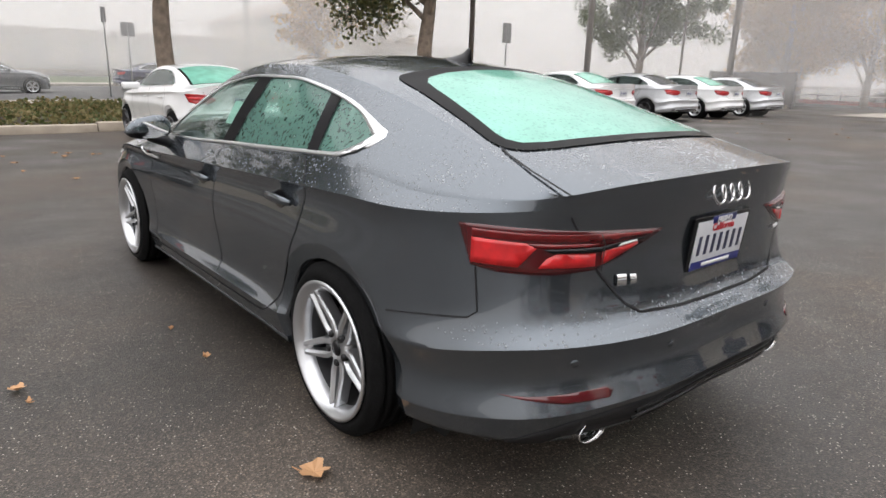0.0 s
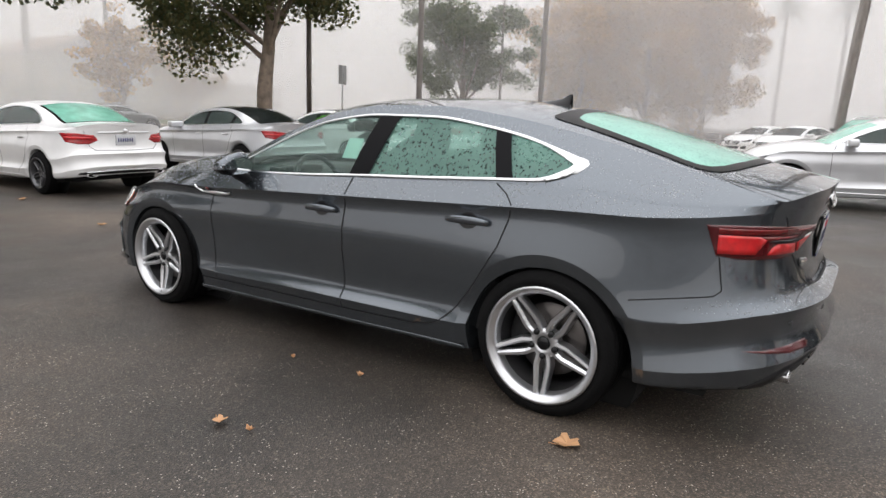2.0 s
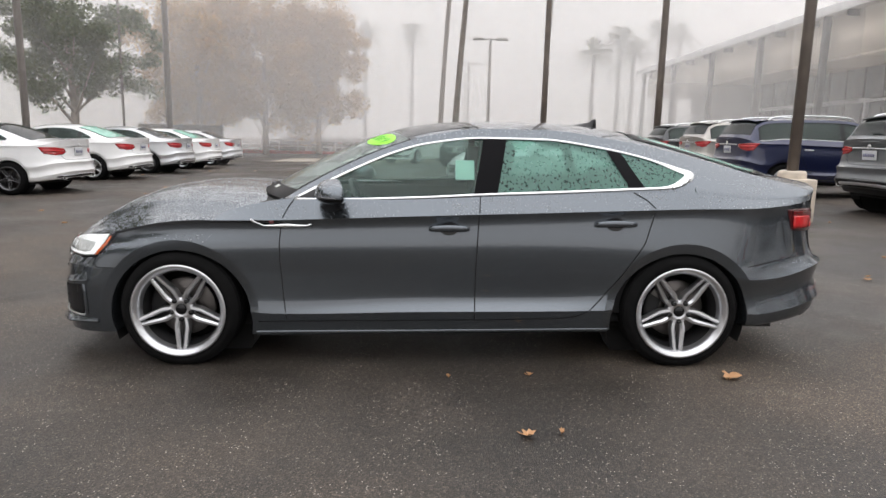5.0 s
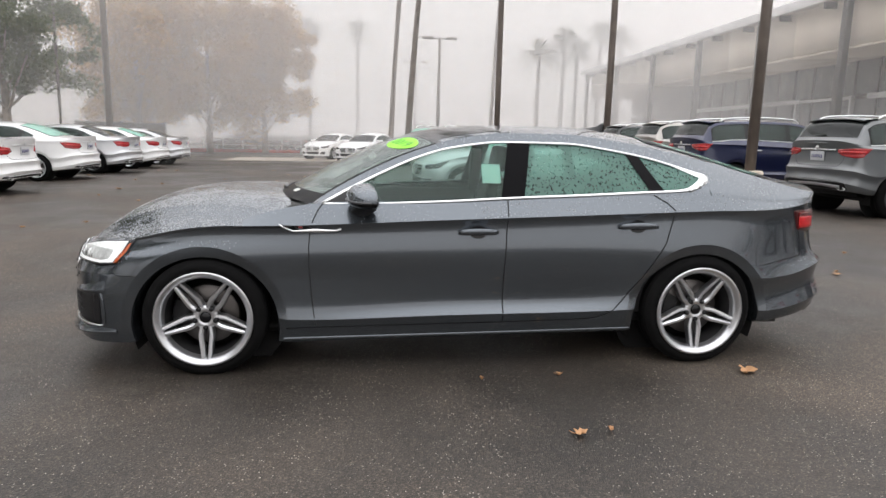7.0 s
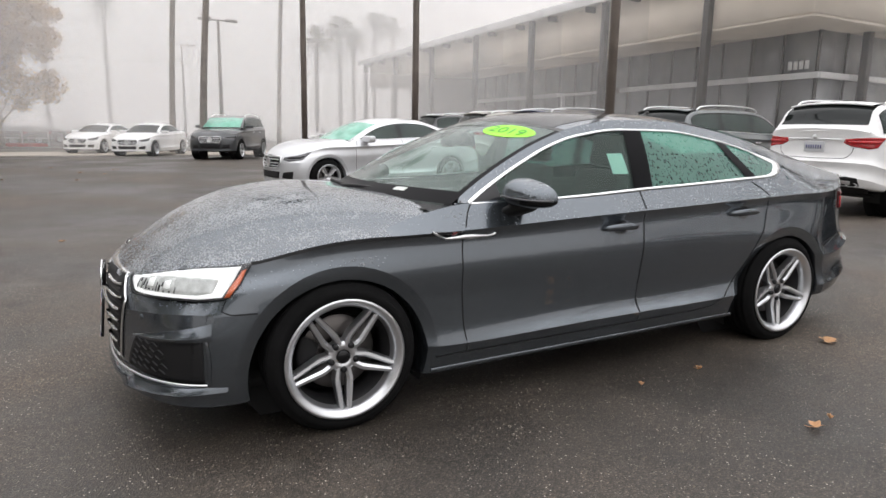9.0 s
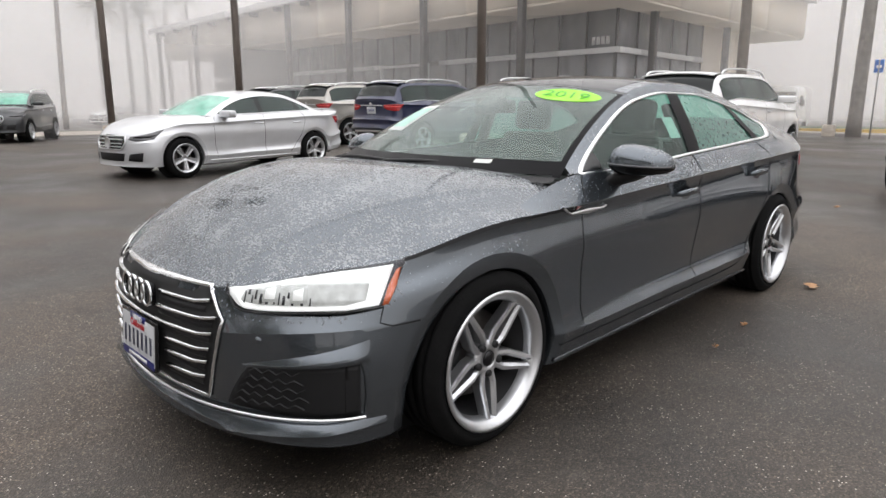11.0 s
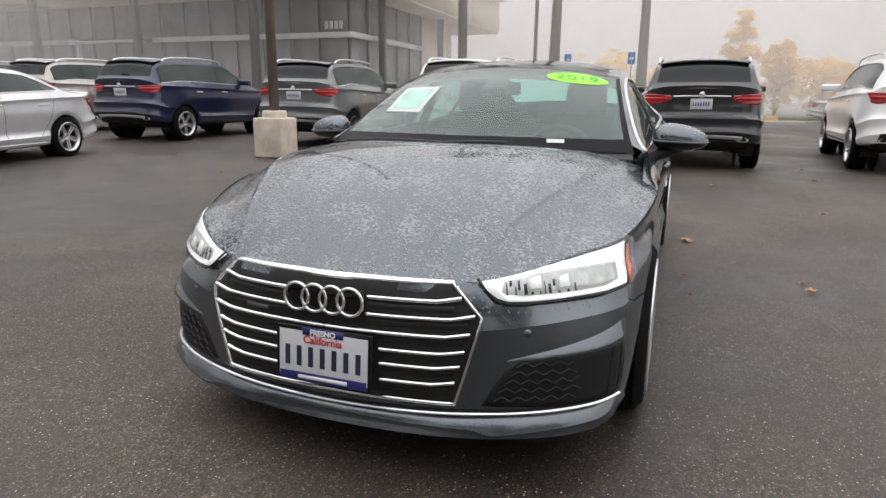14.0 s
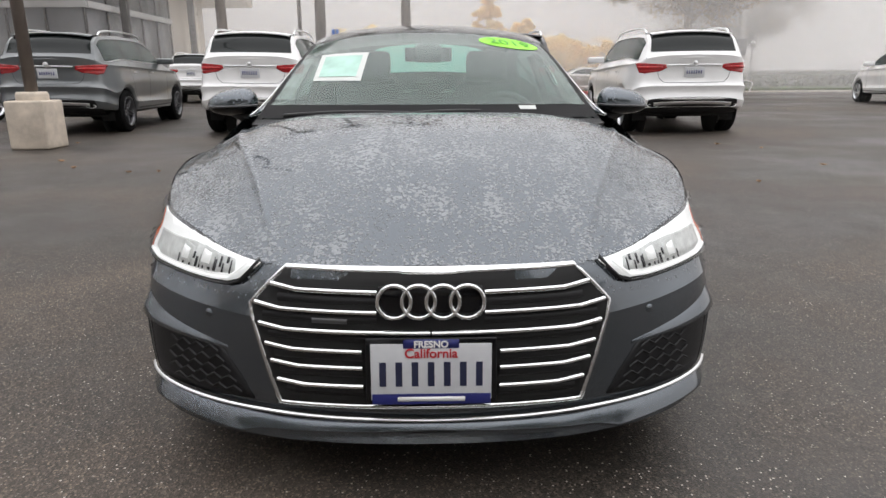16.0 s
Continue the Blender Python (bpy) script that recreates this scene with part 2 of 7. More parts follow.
def weld(bm, d=0.0005):
    bmesh.ops.remove_doubles(bm, verts=bm.verts, dist=d)
    bmesh.ops.dissolve_degenerate(bm, dist=1e-5, edges=bm.edges)
    return bm


def mirror(bm):
    """Add the other half, across y = 0."""
    geom = bmesh.ops.duplicate(bm, geom=bm.verts[:] + bm.edges[:] + bm.faces[:])["geom"]
    for v in geom:
        if isinstance(v, bmesh.types.BMVert):
            v.co.y = -v.co.y
    bmesh.ops.reverse_faces(bm, faces=[f for f in geom if isinstance(f, bmesh.types.BMFace)])
    return bm


def outward(bm, centre=None):
    """Turn all faces out; of an open sheet, away from a centre."""
    bmesh.ops.recalc_face_normals(bm, faces=bm.faces)
    if centre is not None:
        bm.normal_update()
        c = Vector(centre)
        if sum((f.calc_center_median() - c).normalized().dot(f.normal) * f.calc_area() for f in bm.faces) < 0:
            bmesh.ops.reverse_faces(bm, faces=bm.faces)
    return bm


def box(x0, x1, y0, y1, z0, z1, bevel=0.0, bm=None, seg=2):
    own = bmesh.new()
    bmesh.ops.create_cube(own, size=1)
    for v in own.verts:
        v.co = Vector(((x0 + x1) / 2 + v.co.x * (x1 - x0), (y0 + y1) / 2 + v.co.y * (y1 - y0), (z0 + z1) / 2 + v.co.z * (z1 - z0)))
    if bevel:
        bmesh.ops.bevel(own, geom=own.edges[:], offset=bevel, segments=seg, profile=0.6, affect="EDGES")
    return merge(bm, own)


def merge(bm, other):
    if bm is None:
        return other
    me = bpy.data.meshes.new("tmp")
    other.to_mesh(me)
    other.free()
    bm.from_mesh(me)
    bpy.data.meshes.remove(me)
    return bm


def lathe(profile, n=48, axis="Y", bm=None, arc=None):
    """Turn a profile of (radius, along) round an axis."""
    a0, a1 = arc or (0, 2 * math.pi)
    ang = np.linspace(a0, a1, n, endpoint=arc is not None)
    p = np.array(profile, float)
    r, h = p[:, 0], p[:, 1]
    c, s = np.cos(ang)[:, None], np.sin(ang)[:, None]
    one = np.ones_like(c)
    if axis == "Y":
        pts = np.stack([c * r, one * h, s * r], -1)
    elif axis == "Z":
        pts = np.stack([c * r, s * r, one * h], -1)
    else:
        pts = np.stack([one * h, c * r, s * r], -1)
    return grid(pts, bm, closed=arc is None)


def tube(path, radius, n=8, bm=None, cap=True):
    """A round bar along a list of points; radius may be a list."""
    bm = bm or bmesh.new()
    path = [Vector(p) for p in path]
    rs = radius if hasattr(radius, "__len__") else [radius] * len(path)
    rings, side = [], None
    for i, p in enumerate(path):
        d = (path[min(i + 1, len(path) - 1)] - path[max(i - 1, 0)]).normalized()
        if side is None:
            side = d.orthogonal().normalized()
        side = (side - d * side.dot(d)).normalized()
        up = d.cross(side)
        rings.append([bm.verts.new(p + (side * math.cos(a) + up * math.sin(a)) * rs[i]) for a in (2 * math.pi * k / n for k in range(n))])
    for a, b in zip(rings, rings[1:]):
        for k in range(n):
            bm.faces.new((a[k], a[(k + 1) % n], b[(k + 1) % n], b[k]))
    if cap:
        bm.faces.new(rings[0][::-1])
        bm.faces.new(rings[-1])
    return bm


def resample(path, step):
    path = [Vector(p) for p in path]
    out = [path[0]]
    for a, b in zip(path, path[1:]):
        n = max(1, int(round((b - a).length / step)))
        out += [a.lerp(b, (k + 1) / n) for k in range(n)]
    return out


def smooth_path(path, per=6):
    p = np.array([tuple(q) for q in path], float)
    return [Vector(q) for q in catmull(p, np.linspace(0, len(p) - 1, (len(p) - 1) * per + 1))]


SIDES = {"x": (Vector((1, 0, 0)), 1, 2), "-x": (Vector((-1, 0, 0)), 1, 2), "y": (Vector((0, 1, 0)), 0, 2), "-y": (Vector((0, -1, 0)), 0, 2), "z": (Vector((0, 0, 1)), 0, 1)}


def onto(bvh, axis, reach=4.0):
    """A way to lay things on to a body from one side: gives the place and the normal at two coordinates."""
    d, i, j = SIDES[axis]

    def place(a, b, off=0.0):
        start = d * reach
        start[i], start[j] = a, b
        hit, nor, _, _ = bvh.ray_cast(start, -d)
        if hit is None:
            hit, nor, _, _ = bvh.find_nearest(start - d * (reach - 1.5))
        if nor.dot(d) < 0:
            nor = -nor
        return hit + nor * off, nor
    return place


def panel(place, outline, off=0.004, thick=0.012, step=0.04, bm=None, steps=None):
    """A solid sheet that lies on a body inside an outline given in two coordinates."""
    own = bmesh.new()
    own.faces.new([own.verts.new((a, b, 0)) for a, b in outline])
    lo, hi = np.min(outline, 0), np.max(outline, 0)
    for k in (0, 1):
        st = steps[k] if steps else step
        for c in np.arange(lo[k] + st, hi[k], st):
            n = Vector((1, 0, 0)) if k == 0 else Vector((0, 1, 0))
            bmesh.ops.bisect_plane(own, geom=own.verts[:] + own.edges[:] + own.faces[:], plane_co=n * c, plane_no=n)
    nor = {}
    for v in own.verts:
        v.co, nor[v] = place(v.co.x, v.co.y, off)
    own.normal_update()
    if sum(f.normal.dot(nor[f.verts[0]]) for f in own.faces) < 0:
        bmesh.ops.reverse_faces(own, faces=own.faces)
    if thick:
        rim = [e for e in own.edges if len(e.link_faces) == 1]
        at = {tuple(v.co): nor[v] for v in own.verts}
        for v in bmesh.ops.extrude_edge_only(own, edges=rim)["geom"]:
            if isinstance(v, bmesh.types.BMVert):
                v.co -= at[tuple(v.co)] * thick
    return merge(bm, own)


def ribbon(place, path, width, off=0.0015, height=0.0, step=0.03, bm=None, ratio=1.0, closed=False):
    """A thin band along a path on a body; with height it has a raised, rounded back. ratio: metres in one unit of the first coordinate."""
    own = bm or bmesh.new()
    p = resample([(q[0] * ratio, q[1], 0) for q in path], step)
    prof = [(-0.5, 0), (-0.3, height), (0.3, height), (0.5, 0)] if height else [(-0.5, 0), (0.5, 0)]
    rows = []
    n_p = len(p)
    for i, q in enumerate(p):
        a, c = (p[i - 1], p[(i + 1) % n_p]) if closed else (p[max(i - 1, 0)], p[min(i + 1, n_p - 1)])
        if closed and i in (0, n_p - 1):
            a, c = p[-2], p[1]
        t = (c - a).normalized()
        n = Vector((-t.y, t.x, 0))
        w = width(i / (n_p - 1)) if callable(width) else width
        r = []
        for k, h in prof:
            at = q + n * w * k
            r.append(own.verts.new(place(at.x / ratio, at.y, off + h)[0]))
        rows.append(r)
    for a, b in zip(rows, rows[1:]):
        for k in range(len(prof) - 1):
            own.faces.new((a[k], b[k], b[k + 1], a[k + 1]))
    return own


def both(name, bm, material, parent, label="", smooth=True):
    """A part and its mirror image on the other side of the car."""
    other = moved(bm.copy(), Matrix.Diagonal((1, -1, 1, 1)))
    bmesh.ops.reverse_faces(other, faces=other.faces)
    a = part(name, bm, material, parent, label, smooth)
    b = part(name, other, material, parent, label, smooth)
    return a, b


def text_mesh(words, size, bold=0.0, squeeze=1.0):
    """Flat letters of the built-in font, centred, as a bmesh in the xy plane."""
    c = bpy.data.curves.new("letters", "FONT")
    c.body, c.size, c.align_x, c.align_y, c.offset, c.extrude = words, size, "CENTER", "CENTER", bold, 0.0006
    ob = bpy.data.objects.new("letters", c)
    scene.collection.objects.link(ob)
    me = bpy.data.meshes.new_from_object(ob.evaluated_get(bpy.context.evaluated_depsgraph_get()))
    bpy.data.objects.remove(ob)
    bpy.data.curves.remove(c)
    bm = bmesh.new()
    bm.from_mesh(me)
    bpy.data.meshes.remove(me)
    for v in bm.verts:
        v.co.x *= squeeze
    return bm


def moved(bm, m):
    bmesh.ops.transform(bm, matrix=m, verts=bm.verts)
    return bm


# ---------------------------------------------------------------- car bodies
from mathutils.bvhtree import BVHTree


class Shape:
    """The lines of one car model: a plan outline, rows of heights and insets up its flanks, and the roof's edge and middle lines.
    Knots run from the middle of the tail along the flank to the middle of the nose."""

    def __init__(self, px, py, rows, edge, middle, hood, bow, axles, tyre, arch, track, arch_z=None):
        self.plan = np.stack([px, py], 1)
        self.rows, self.axles, self.tyre, self.arch, self.track = rows, axles, tyre, arch, track
        self.arch_z = tyre if arch_z is None else arch_z
        ex, ey, ez = edge
        self.ey, self.ez = curve1(ex, ey), curve1(ex, ez)
        self.ex = (min(ex), max(ex))
        self.mz = curve1(*middle)
        self.hood = curve1(*hood)
        self.hood_x = (min(hood[0]), max(hood[0]))
        self.bow = curve1(*bow)

    def plan_at(self, s):
        first, last = self.plan[1] * (1, -1), self.plan[-2] * (1, -1)
        p = np.vstack([first, self.plan, last])
        q = catmull(p, np.asarray(s) + 1)
        e = 0.02
        d = catmull(p, np.clip(np.asarray(s) + 1 + e, 1, len(p) - 2)) - catmull(p, np.clip(np.asarray(s) + 1 - e, 1, len(p) - 2))
        d /= np.linalg.norm(d, axis=1)[:, None]
        return q, np.stack([-d[:, 1], d[:, 0]], 1)

    def row(self, k, s):
        q, n = self.plan_at(s)
        z, inset = (catmull(np.array(v, float)[:, None], s)[:, 0] for v in self.rows[k])
        xy = q - n * inset[:, None]
        xy[:, 1] = np.maximum(xy[:, 1], 0)
        return np.column_stack([xy, z])

    def flank(self, nu, per):
        s = np.linspace(0, len(self.plan) - 1, nu)
        rows = np.stack([self.row(k, s) for k in range(len(self.rows))])
        pts = []
        for a, b in zip(self.creases, self.creases[1:]):      # smooth between creases, sharp on them
            seg = catmull(rows[a:b + 1], np.linspace(0, b - a, (b - a) * per + 1))
            pts.append(seg if a == 0 else seg[1:])
        return np.concatenate(pts).transpose(1, 0, 2)

    creases = (0, 1, 3, 5, 8, 9)

    def table(self):
        """Columns of the flank by knot parameter, for laying parts on to it."""
        self.ts = np.linspace(0, len(self.plan) - 1, 961)
        rows = np.stack([self.row(k, self.ts) for k in range(len(self.rows))])
        pts = []
        for a, b in zip(self.creases, self.creases[1:]):
            seg = catmull(rows[a:b + 1], np.linspace(0, b - a, (b - a) * 8 + 1))
            pts.append(seg if a == 0 else seg[1:])
        self.cols = np.concatenate(pts).transpose(1, 0, 2)
        mid = self.cols[:, 8 * 4]
        self.sx = lambda x: float(np.interp(x, self.plan_at(self.ts)[0][80 * 2:80 * 11, 0], self.ts[80 * 2:80 * 11]))
        self.syf = lambda y: float(np.interp(-y, -mid[80 * 9:, 1], self.ts[80 * 9:]))
        self.syr = lambda y: float(np.interp(y, mid[:80 * 3, 1], self.ts[:80 * 3]))

    def point(self, s, z):
        i = min(max(s / 12 * 960, 0), 959.999)
        k, f = int(i), i - int(i)
        out = []
        for c in (self.cols[k], self.cols[k + 1]):
            zz = np.maximum.accumulate(c[:, 2]) + np.arange(len(c)) * 1e-7
            out.append(np.array([np.interp(z, zz, c[:, 0]), np.interp(z, zz, c[:, 1]), z]))
        return out[0] * (1 - f) + out[1] * f

    def on(self, s, z, off=0.0):
        p = self.point(s, z)
        a = self.point(s + .03, z) - self.point(s - .03, z)
        b = self.point(s, z + .008) - self.point(s, z - .008)
        n = np.cross(a, b)
        n /= np.linalg.norm(n) or 1
        if n @ np.array([p[0] * .15, p[1] + .01, 0]) < 0:
            n = -n
        n = Vector(n)
        return Vector(p) + n * off, n

    def belt(self, n=200):
        b = self.row(len(self.rows) - 1, np.linspace(1.2, 7.0, n))
        o = np.argsort(b[:, 0])
        return curve1_dense(b[o, 0], b[o, 1]), curve1_dense(b[o, 0], b[o, 2])

    def upper(self, x, z):
        """How far out the cabin's side lies at x and height z."""
        by, bz = self.by(x), self.bz(x)
        ey, ez = self.ey(x), self.ez(x)
        t = np.clip((z - bz) / np.maximum(ez - bz, 0.02), 0, 1)
        return by + (ey - by) * t + 0.05 * t * (1 - t) * np.clip((ez - bz) / 0.3, 0, 1)

    def top(self, x, v):
        """The crowned surface over the cabin, from the roof's edge (v = 1) to its middle (v = 0)."""
        xm = x + self.bow(x)
        ey, ez, mz = self.ey(x), self.ez(x), self.mz(xm)
        return np.stack([x + (xm - x) * (1 - v * v), ey * v, ez + (mz - ez) * (1 - np.abs(v) ** 2.3)], -1)


def curve1_dense(xs, ys):
    return lambda x: np.interp(x, xs, ys)


def cut_round(bm, cx, cz, rad):
    """Split the sheet along a round line seen from the side; gives the verts on that line."""
    side = lambda v: math.hypot(v.co.x - cx, v.co.z - cz) - rad
    near = {v: side(v) for v in bm.verts if v.co.y > 0.4 and abs(v.co.x - cx) < rad + 0.08 and abs(v.co.z - cz) < rad + 0.08}
    line = {v for v, d in near.items() if abs(d) < 0.0012}
    for v in line:
        near[v] = 0.0
    for e in list({e for v in near for e in v.link_edges}):
        a, b = e.verts
        if a not in near or b not in near or near[a] * near[b] >= 0:
            continue
        p, d = a.co.copy(), b.co - a.co
        lo, hi = 0.0, 1.0
        for _ in range(24):
            mid = (lo + hi) / 2
            q = p + d * mid
            if (math.hypot(q.x - cx, q.z - cz) - rad) * near[a] > 0:
                lo = mid
            else:
                hi = mid
        line.add(bmesh.utils.edge_split(e, a, lo)[1])
    for f in list({f for v in line for f in v.link_faces}):
        on = [v for v in f.verts if v in line]
        if len(on) == 2 and not any(on[1] in e.verts for e in on[0].link_edges):
            bmesh.utils.face_split(f, on[0], on[1])
    return line


def cut_arches(bm, shape):
    """Open the wheel arches: a tucked flare round each, a clean rim, and a lip that turns inwards."""
    r = shape.arch
    for ax in shape.axles:
        c2, r2 = shape.arch_z + 0.010, r + 0.047
        for v in cut_round(bm, ax, c2, r2):
            for e in v.link_edges:
                o = e.other_vert(v)
                if abs(math.hypot(v.co.x - ax, v.co.z - c2) - r2) + abs(math.hypot(o.co.x - ax, o.co.z - c2) - r2) < 0.002:
                    e.smooth = False
        cut_round(bm, ax, shape.arch_z, r)
        doomed = [f for f in bm.faces if (lambda q: q.y > 0.4 and math.hypot(q.x - ax, q.z - shape.arch_z) < r - 0.0004)(f.calc_center_median())]
        bmesh.ops.delete(bm, geom=doomed, context="FACES")
        for v in bm.verts:
            if v.co.y > 0.4 and abs(v.co.x - ax) < r + 0.1:
                d = r2 - math.hypot(v.co.x - ax, v.co.z - c2)
                if d > 0.0005:
                    v.co.y -= 0.026 * min(1, d / 0.07)
    rim = []
    for e in bm.edges:
        if len(e.link_faces) == 1 and all(v.co.y > 0.4 and any(abs(math.hypot(v.co.x - ax, v.co.z - shape.arch_z) - r) < 0.004 for ax in shape.axles) for v in e.verts):
            rim.append(e)
    for e in rim:
        e.smooth = False
    for dy, k in ((-0.012, 0.985), (-0.07, 0.98)):
        ext = bmesh.ops.extrude_edge_only(bm, edges=rim)["geom"]
        rim = [e for e in ext if isinstance(e, bmesh.types.BMEdge)]
        for v in ext:
            if isinstance(v, bmesh.types.BMVert):
                ax = min(shape.axles, key=lambda a: abs(a - v.co.x))
                v.co.y += dy
                v.co.x, v.co.z = ax + (v.co.x - ax) * k, shape.arch_z + (v.co.z - shape.arch_z) * k
    return bm


def side_patch(shape, xs, lo, hi, n, bm=None, lift=0.0):
    """A piece of the cabin's side between two lines z = lo(x) and z = hi(x), on both sides of the car."""
    t = np.linspace(0, 1, n)
    x = np.asarray(xs)[:, None] * np.ones(n)
    z = lo(np.asarray(xs))[:, None] * (1 - t) + hi(np.asarray(xs))[:, None] * t
    y = shape.upper(x, z) + lift
    own = grid(np.stack([x, y, z], -1))
    return merge(bm, own)


def strip_patch(shape, x0, x1, nu, nv, wide=1.0, lift=0.0):
    x = np.linspace(x0, x1, nu)[:, None] * np.ones(2 * nv + 1)
    v = np.linspace(-wide, wide, 2 * nv + 1)[None, :] * np.ones((nu, 1))
    p = shape.top(x, v)
    p[..., 2] += lift
    return grid(p)


def hood_patch(shape, s0, s1, nu, nv, power, ridge):
    s = np.linspace(s0, s1, nu)
    e = shape.row(len(shape.rows) - 2, s)
    v = np.linspace(-1, 1, 2 * nv + 1)
    x0, x1 = shape.hood_x
    u = (e[:, 0] - e[0, 0]) / (e[-1, 0] - e[0, 0])
    xm = x0 + (x1 - x0) * u
    zm = shape.hood(xm)
    uu = np.clip(u, 0, 1)[:, None]
    w = 1 - np.abs(v)[None, :] ** (power * (1 + (1 - uu) ** 2))
    x = e[:, 0:1] + (xm - e[:, 0])[:, None] * (1 - v ** 2)
    y = e[:, 1:2] * v
    out = np.abs(y) - np.interp(x, [.95, 1.56, 2.2], [.80, .655, .395])       # two folds that close in on the grille
    fold = ridge * np.exp(-(out / .008) ** 2) * .26 - ridge * 5.5 * np.clip(out, 0, .11) + ridge * .25
    z = e[:, 2:3] + (zm - e[:, 2])[:, None] * w + fold * np.clip(uu * 5, 0, 1) * np.clip((1 - uu) * 4.5, 0, 1) * np.clip((1 - np.abs(v)) * 9, 0, 1)
    return grid(np.stack([x, y, z], -1))


def wheel_tyre(r, rim, width, n=56):
    w = width / 2
    prof = [(rim - 0.012, -w + 0.02), (rim, -w + 0.004), (rim + 0.02, -w - 0.001), ((r + rim) / 2, -w - 0.002), (r - 0.024, -w + 0.008), (r - 0.007, -w + 0.024)]
    tread = []
    for k in range(4):
        c = -w + 0.045 + k * (width - 0.09) / 3
        tread += [(r, c - 0.006), (r - 0.008, c - 0.004), (r - 0.008, c + 0.004), (r, c + 0.006)]
    prof += [(r, -w + 0.032)] + tread + [(r, w - 0.032)] + [(a, -b) for a, b in prof[::-1]]
    return lathe(prof, n)


def twin_spoke(r_hub, r_rim, ang, face, sgn):
    """One bar of a pair that leaves the hub together, bows apart and closes again at the rim."""
    k = r_rim / 0.24
    st = []
    for t in (0, .12, .28, .36, .5, .7, .88, 1.0):
        r = r_hub + (r_rim - r_hub) * t
        o = sgn * k * np.interp(t, [0, .28, .36, 1], [.016, .0275, .027, .0135])
        w = k * np.interp(t, [0, .3, 1], [.0135, .0135, .0105])
        y = face - .022 + .032 * t ** 1.2
        cx, cz = math.cos(ang) * r - math.sin(ang) * o, math.sin(ang) * r + math.cos(ang) * o
        tx, tz = -math.sin(ang), math.cos(ang)
        prof = [(-w, -.045), (-w, -.006), (-w * .2, .004), (w * .75, .002), (w, -.006), (w, -.045)]
        st.append([(cx + tx * q * sgn, y + d, cz + tz * q * sgn) for q, d in prof])
    return outward(grid(np.array(st)), (0, face - .05, 0))


def wheel(parent, x, y, r, rim, width, style, n=56):
    """Tyre, rim, spokes, disc; the outer face looks to +y or, on the far side, to -y."""
    sgn = 1 if y > 0 else -1
    key = ("wheel", r, rim, width, style)
    if key not in MESHES:
        MESHES[key] = wheel_meshes(r, rim, width, style, n)
    alloy = ALLOY_DARK if style == "dark" else ALLOY
    mats = {"tyre": RUBBER, "brake_disc": STEEL, "rim": alloy, "spoke": alloy, "hub": alloy, "hub_cap": GLOSS_BLACK, "brake_caliper": BLACK, "wheel_bolt": BLACK, "inner_barrel": ALLOY_DARK}
    root = None
    for nm, me in MESHES[key]:
        ob = part(nm if root else "wheel", None, mats[nm], parent if root is None else root, smooth=nm != "spoke", mesh=me)
        if root is None:
            root = ob
            root.matrix_basis = pose(x, y, r, 0, 0, 0 if sgn > 0 else 180)
            root["label"] = "black low-profile tyre on a %s alloy rim" % ("dark" if style == "dark" else "silver")
    return root


MESHES = {}


def to_mesh(name, bm):
    me = bpy.data.meshes.new(name)
    bm.normal_update()
    bm.to_mesh(me)
    bm.free()
    return me


def wheel_meshes(r, rim, width, style, n):
    w = width / 2
    out = [("tyre", outward(wheel_tyre(r, rim, width, n)))]
    out.append(("rim", outward(lathe([(rim + .004, w + .002), (rim + .006, w + .008), (rim - .004, w + .012), (rim - .010, w + .008), (rim - .026, w - .004), (rim - .034, w - .02), (rim - .040, w - .05)], n), (0, -1, 0))))
    hub = .05
    for k in range(5):
        a = math.pi * 1.5 + 2 * math.pi * k / 5
        if style != "five":
            for q in (-1, 1):
                out.append(("spoke", twin_spoke(hub - .012, rim - .010, a, w - .022, q)))
        else:
            st = []
            for t in (0, .35, .7, 1):
                rr = .04 + (rim - .052) * t
                ww = .030 + .020 * t
                y = w - .035 + .025 * t
                st.append([(math.cos(a) * rr - math.sin(a) * q, y + d, math.sin(a) * rr + math.cos(a) * q) for q, d in ((-ww, -.03), (-ww, 0), (-ww * .3, -.006), (-ww * .2, -.02), (ww * .2, -.02), (ww * .3, -.006), (ww, 0), (ww, -.03))])
            out.append(("spoke", outward(grid(np.array(st)), (0, w - .2, 0))))
    out.append(("hub", outward(lathe([(0.0, w - .046), (.030, w - .046), (.034, w - .036), (hub + .014, w - .042), (hub + .02, w - .052), (hub + .02, w - .09)], 30), (0, -1, 0))))
    out.append(("inner_barrel", lathe([(rim - .03, w - .02), (rim - .034, w - .05), (rim - .05, w - .12), (rim - .05, -w + .03), (rim, -w + .01)], 40)))
    out.append(("brake_disc", lathe([(.07, w - .125), (.165 * r / .33, w - .12), (.168 * r / .33, w - .124), (.168 * r / .33, w - .145), (0.0, w - .145)], 40)))
    if style == "twin":
        out.append(("brake_caliper", outward(lathe([(.105, w - .09), (.18, w - .085), (.19, w - .1), (.19, w - .16), (.105, w - .16)], 14, arc=(-.55, .55)))))
        out.append(("hub_cap", lathe([(0.0, w - .03), (.024, w - .031), (.03, w - .036), (.031, w - .046)], 28)))
        for k in range(5):
            a = math.pi * 1.5 + 2 * math.pi * k / 5
            out.append(("wheel_bolt", moved(lathe([(0.0, w - .031), (.013, w - .031), (.0145, w - .05)], 12), pose(math.cos(a) * .057, 0, math.sin(a) * .057))))
    return [(nm, to_mesh(nm, bm)) for nm, bm in out]


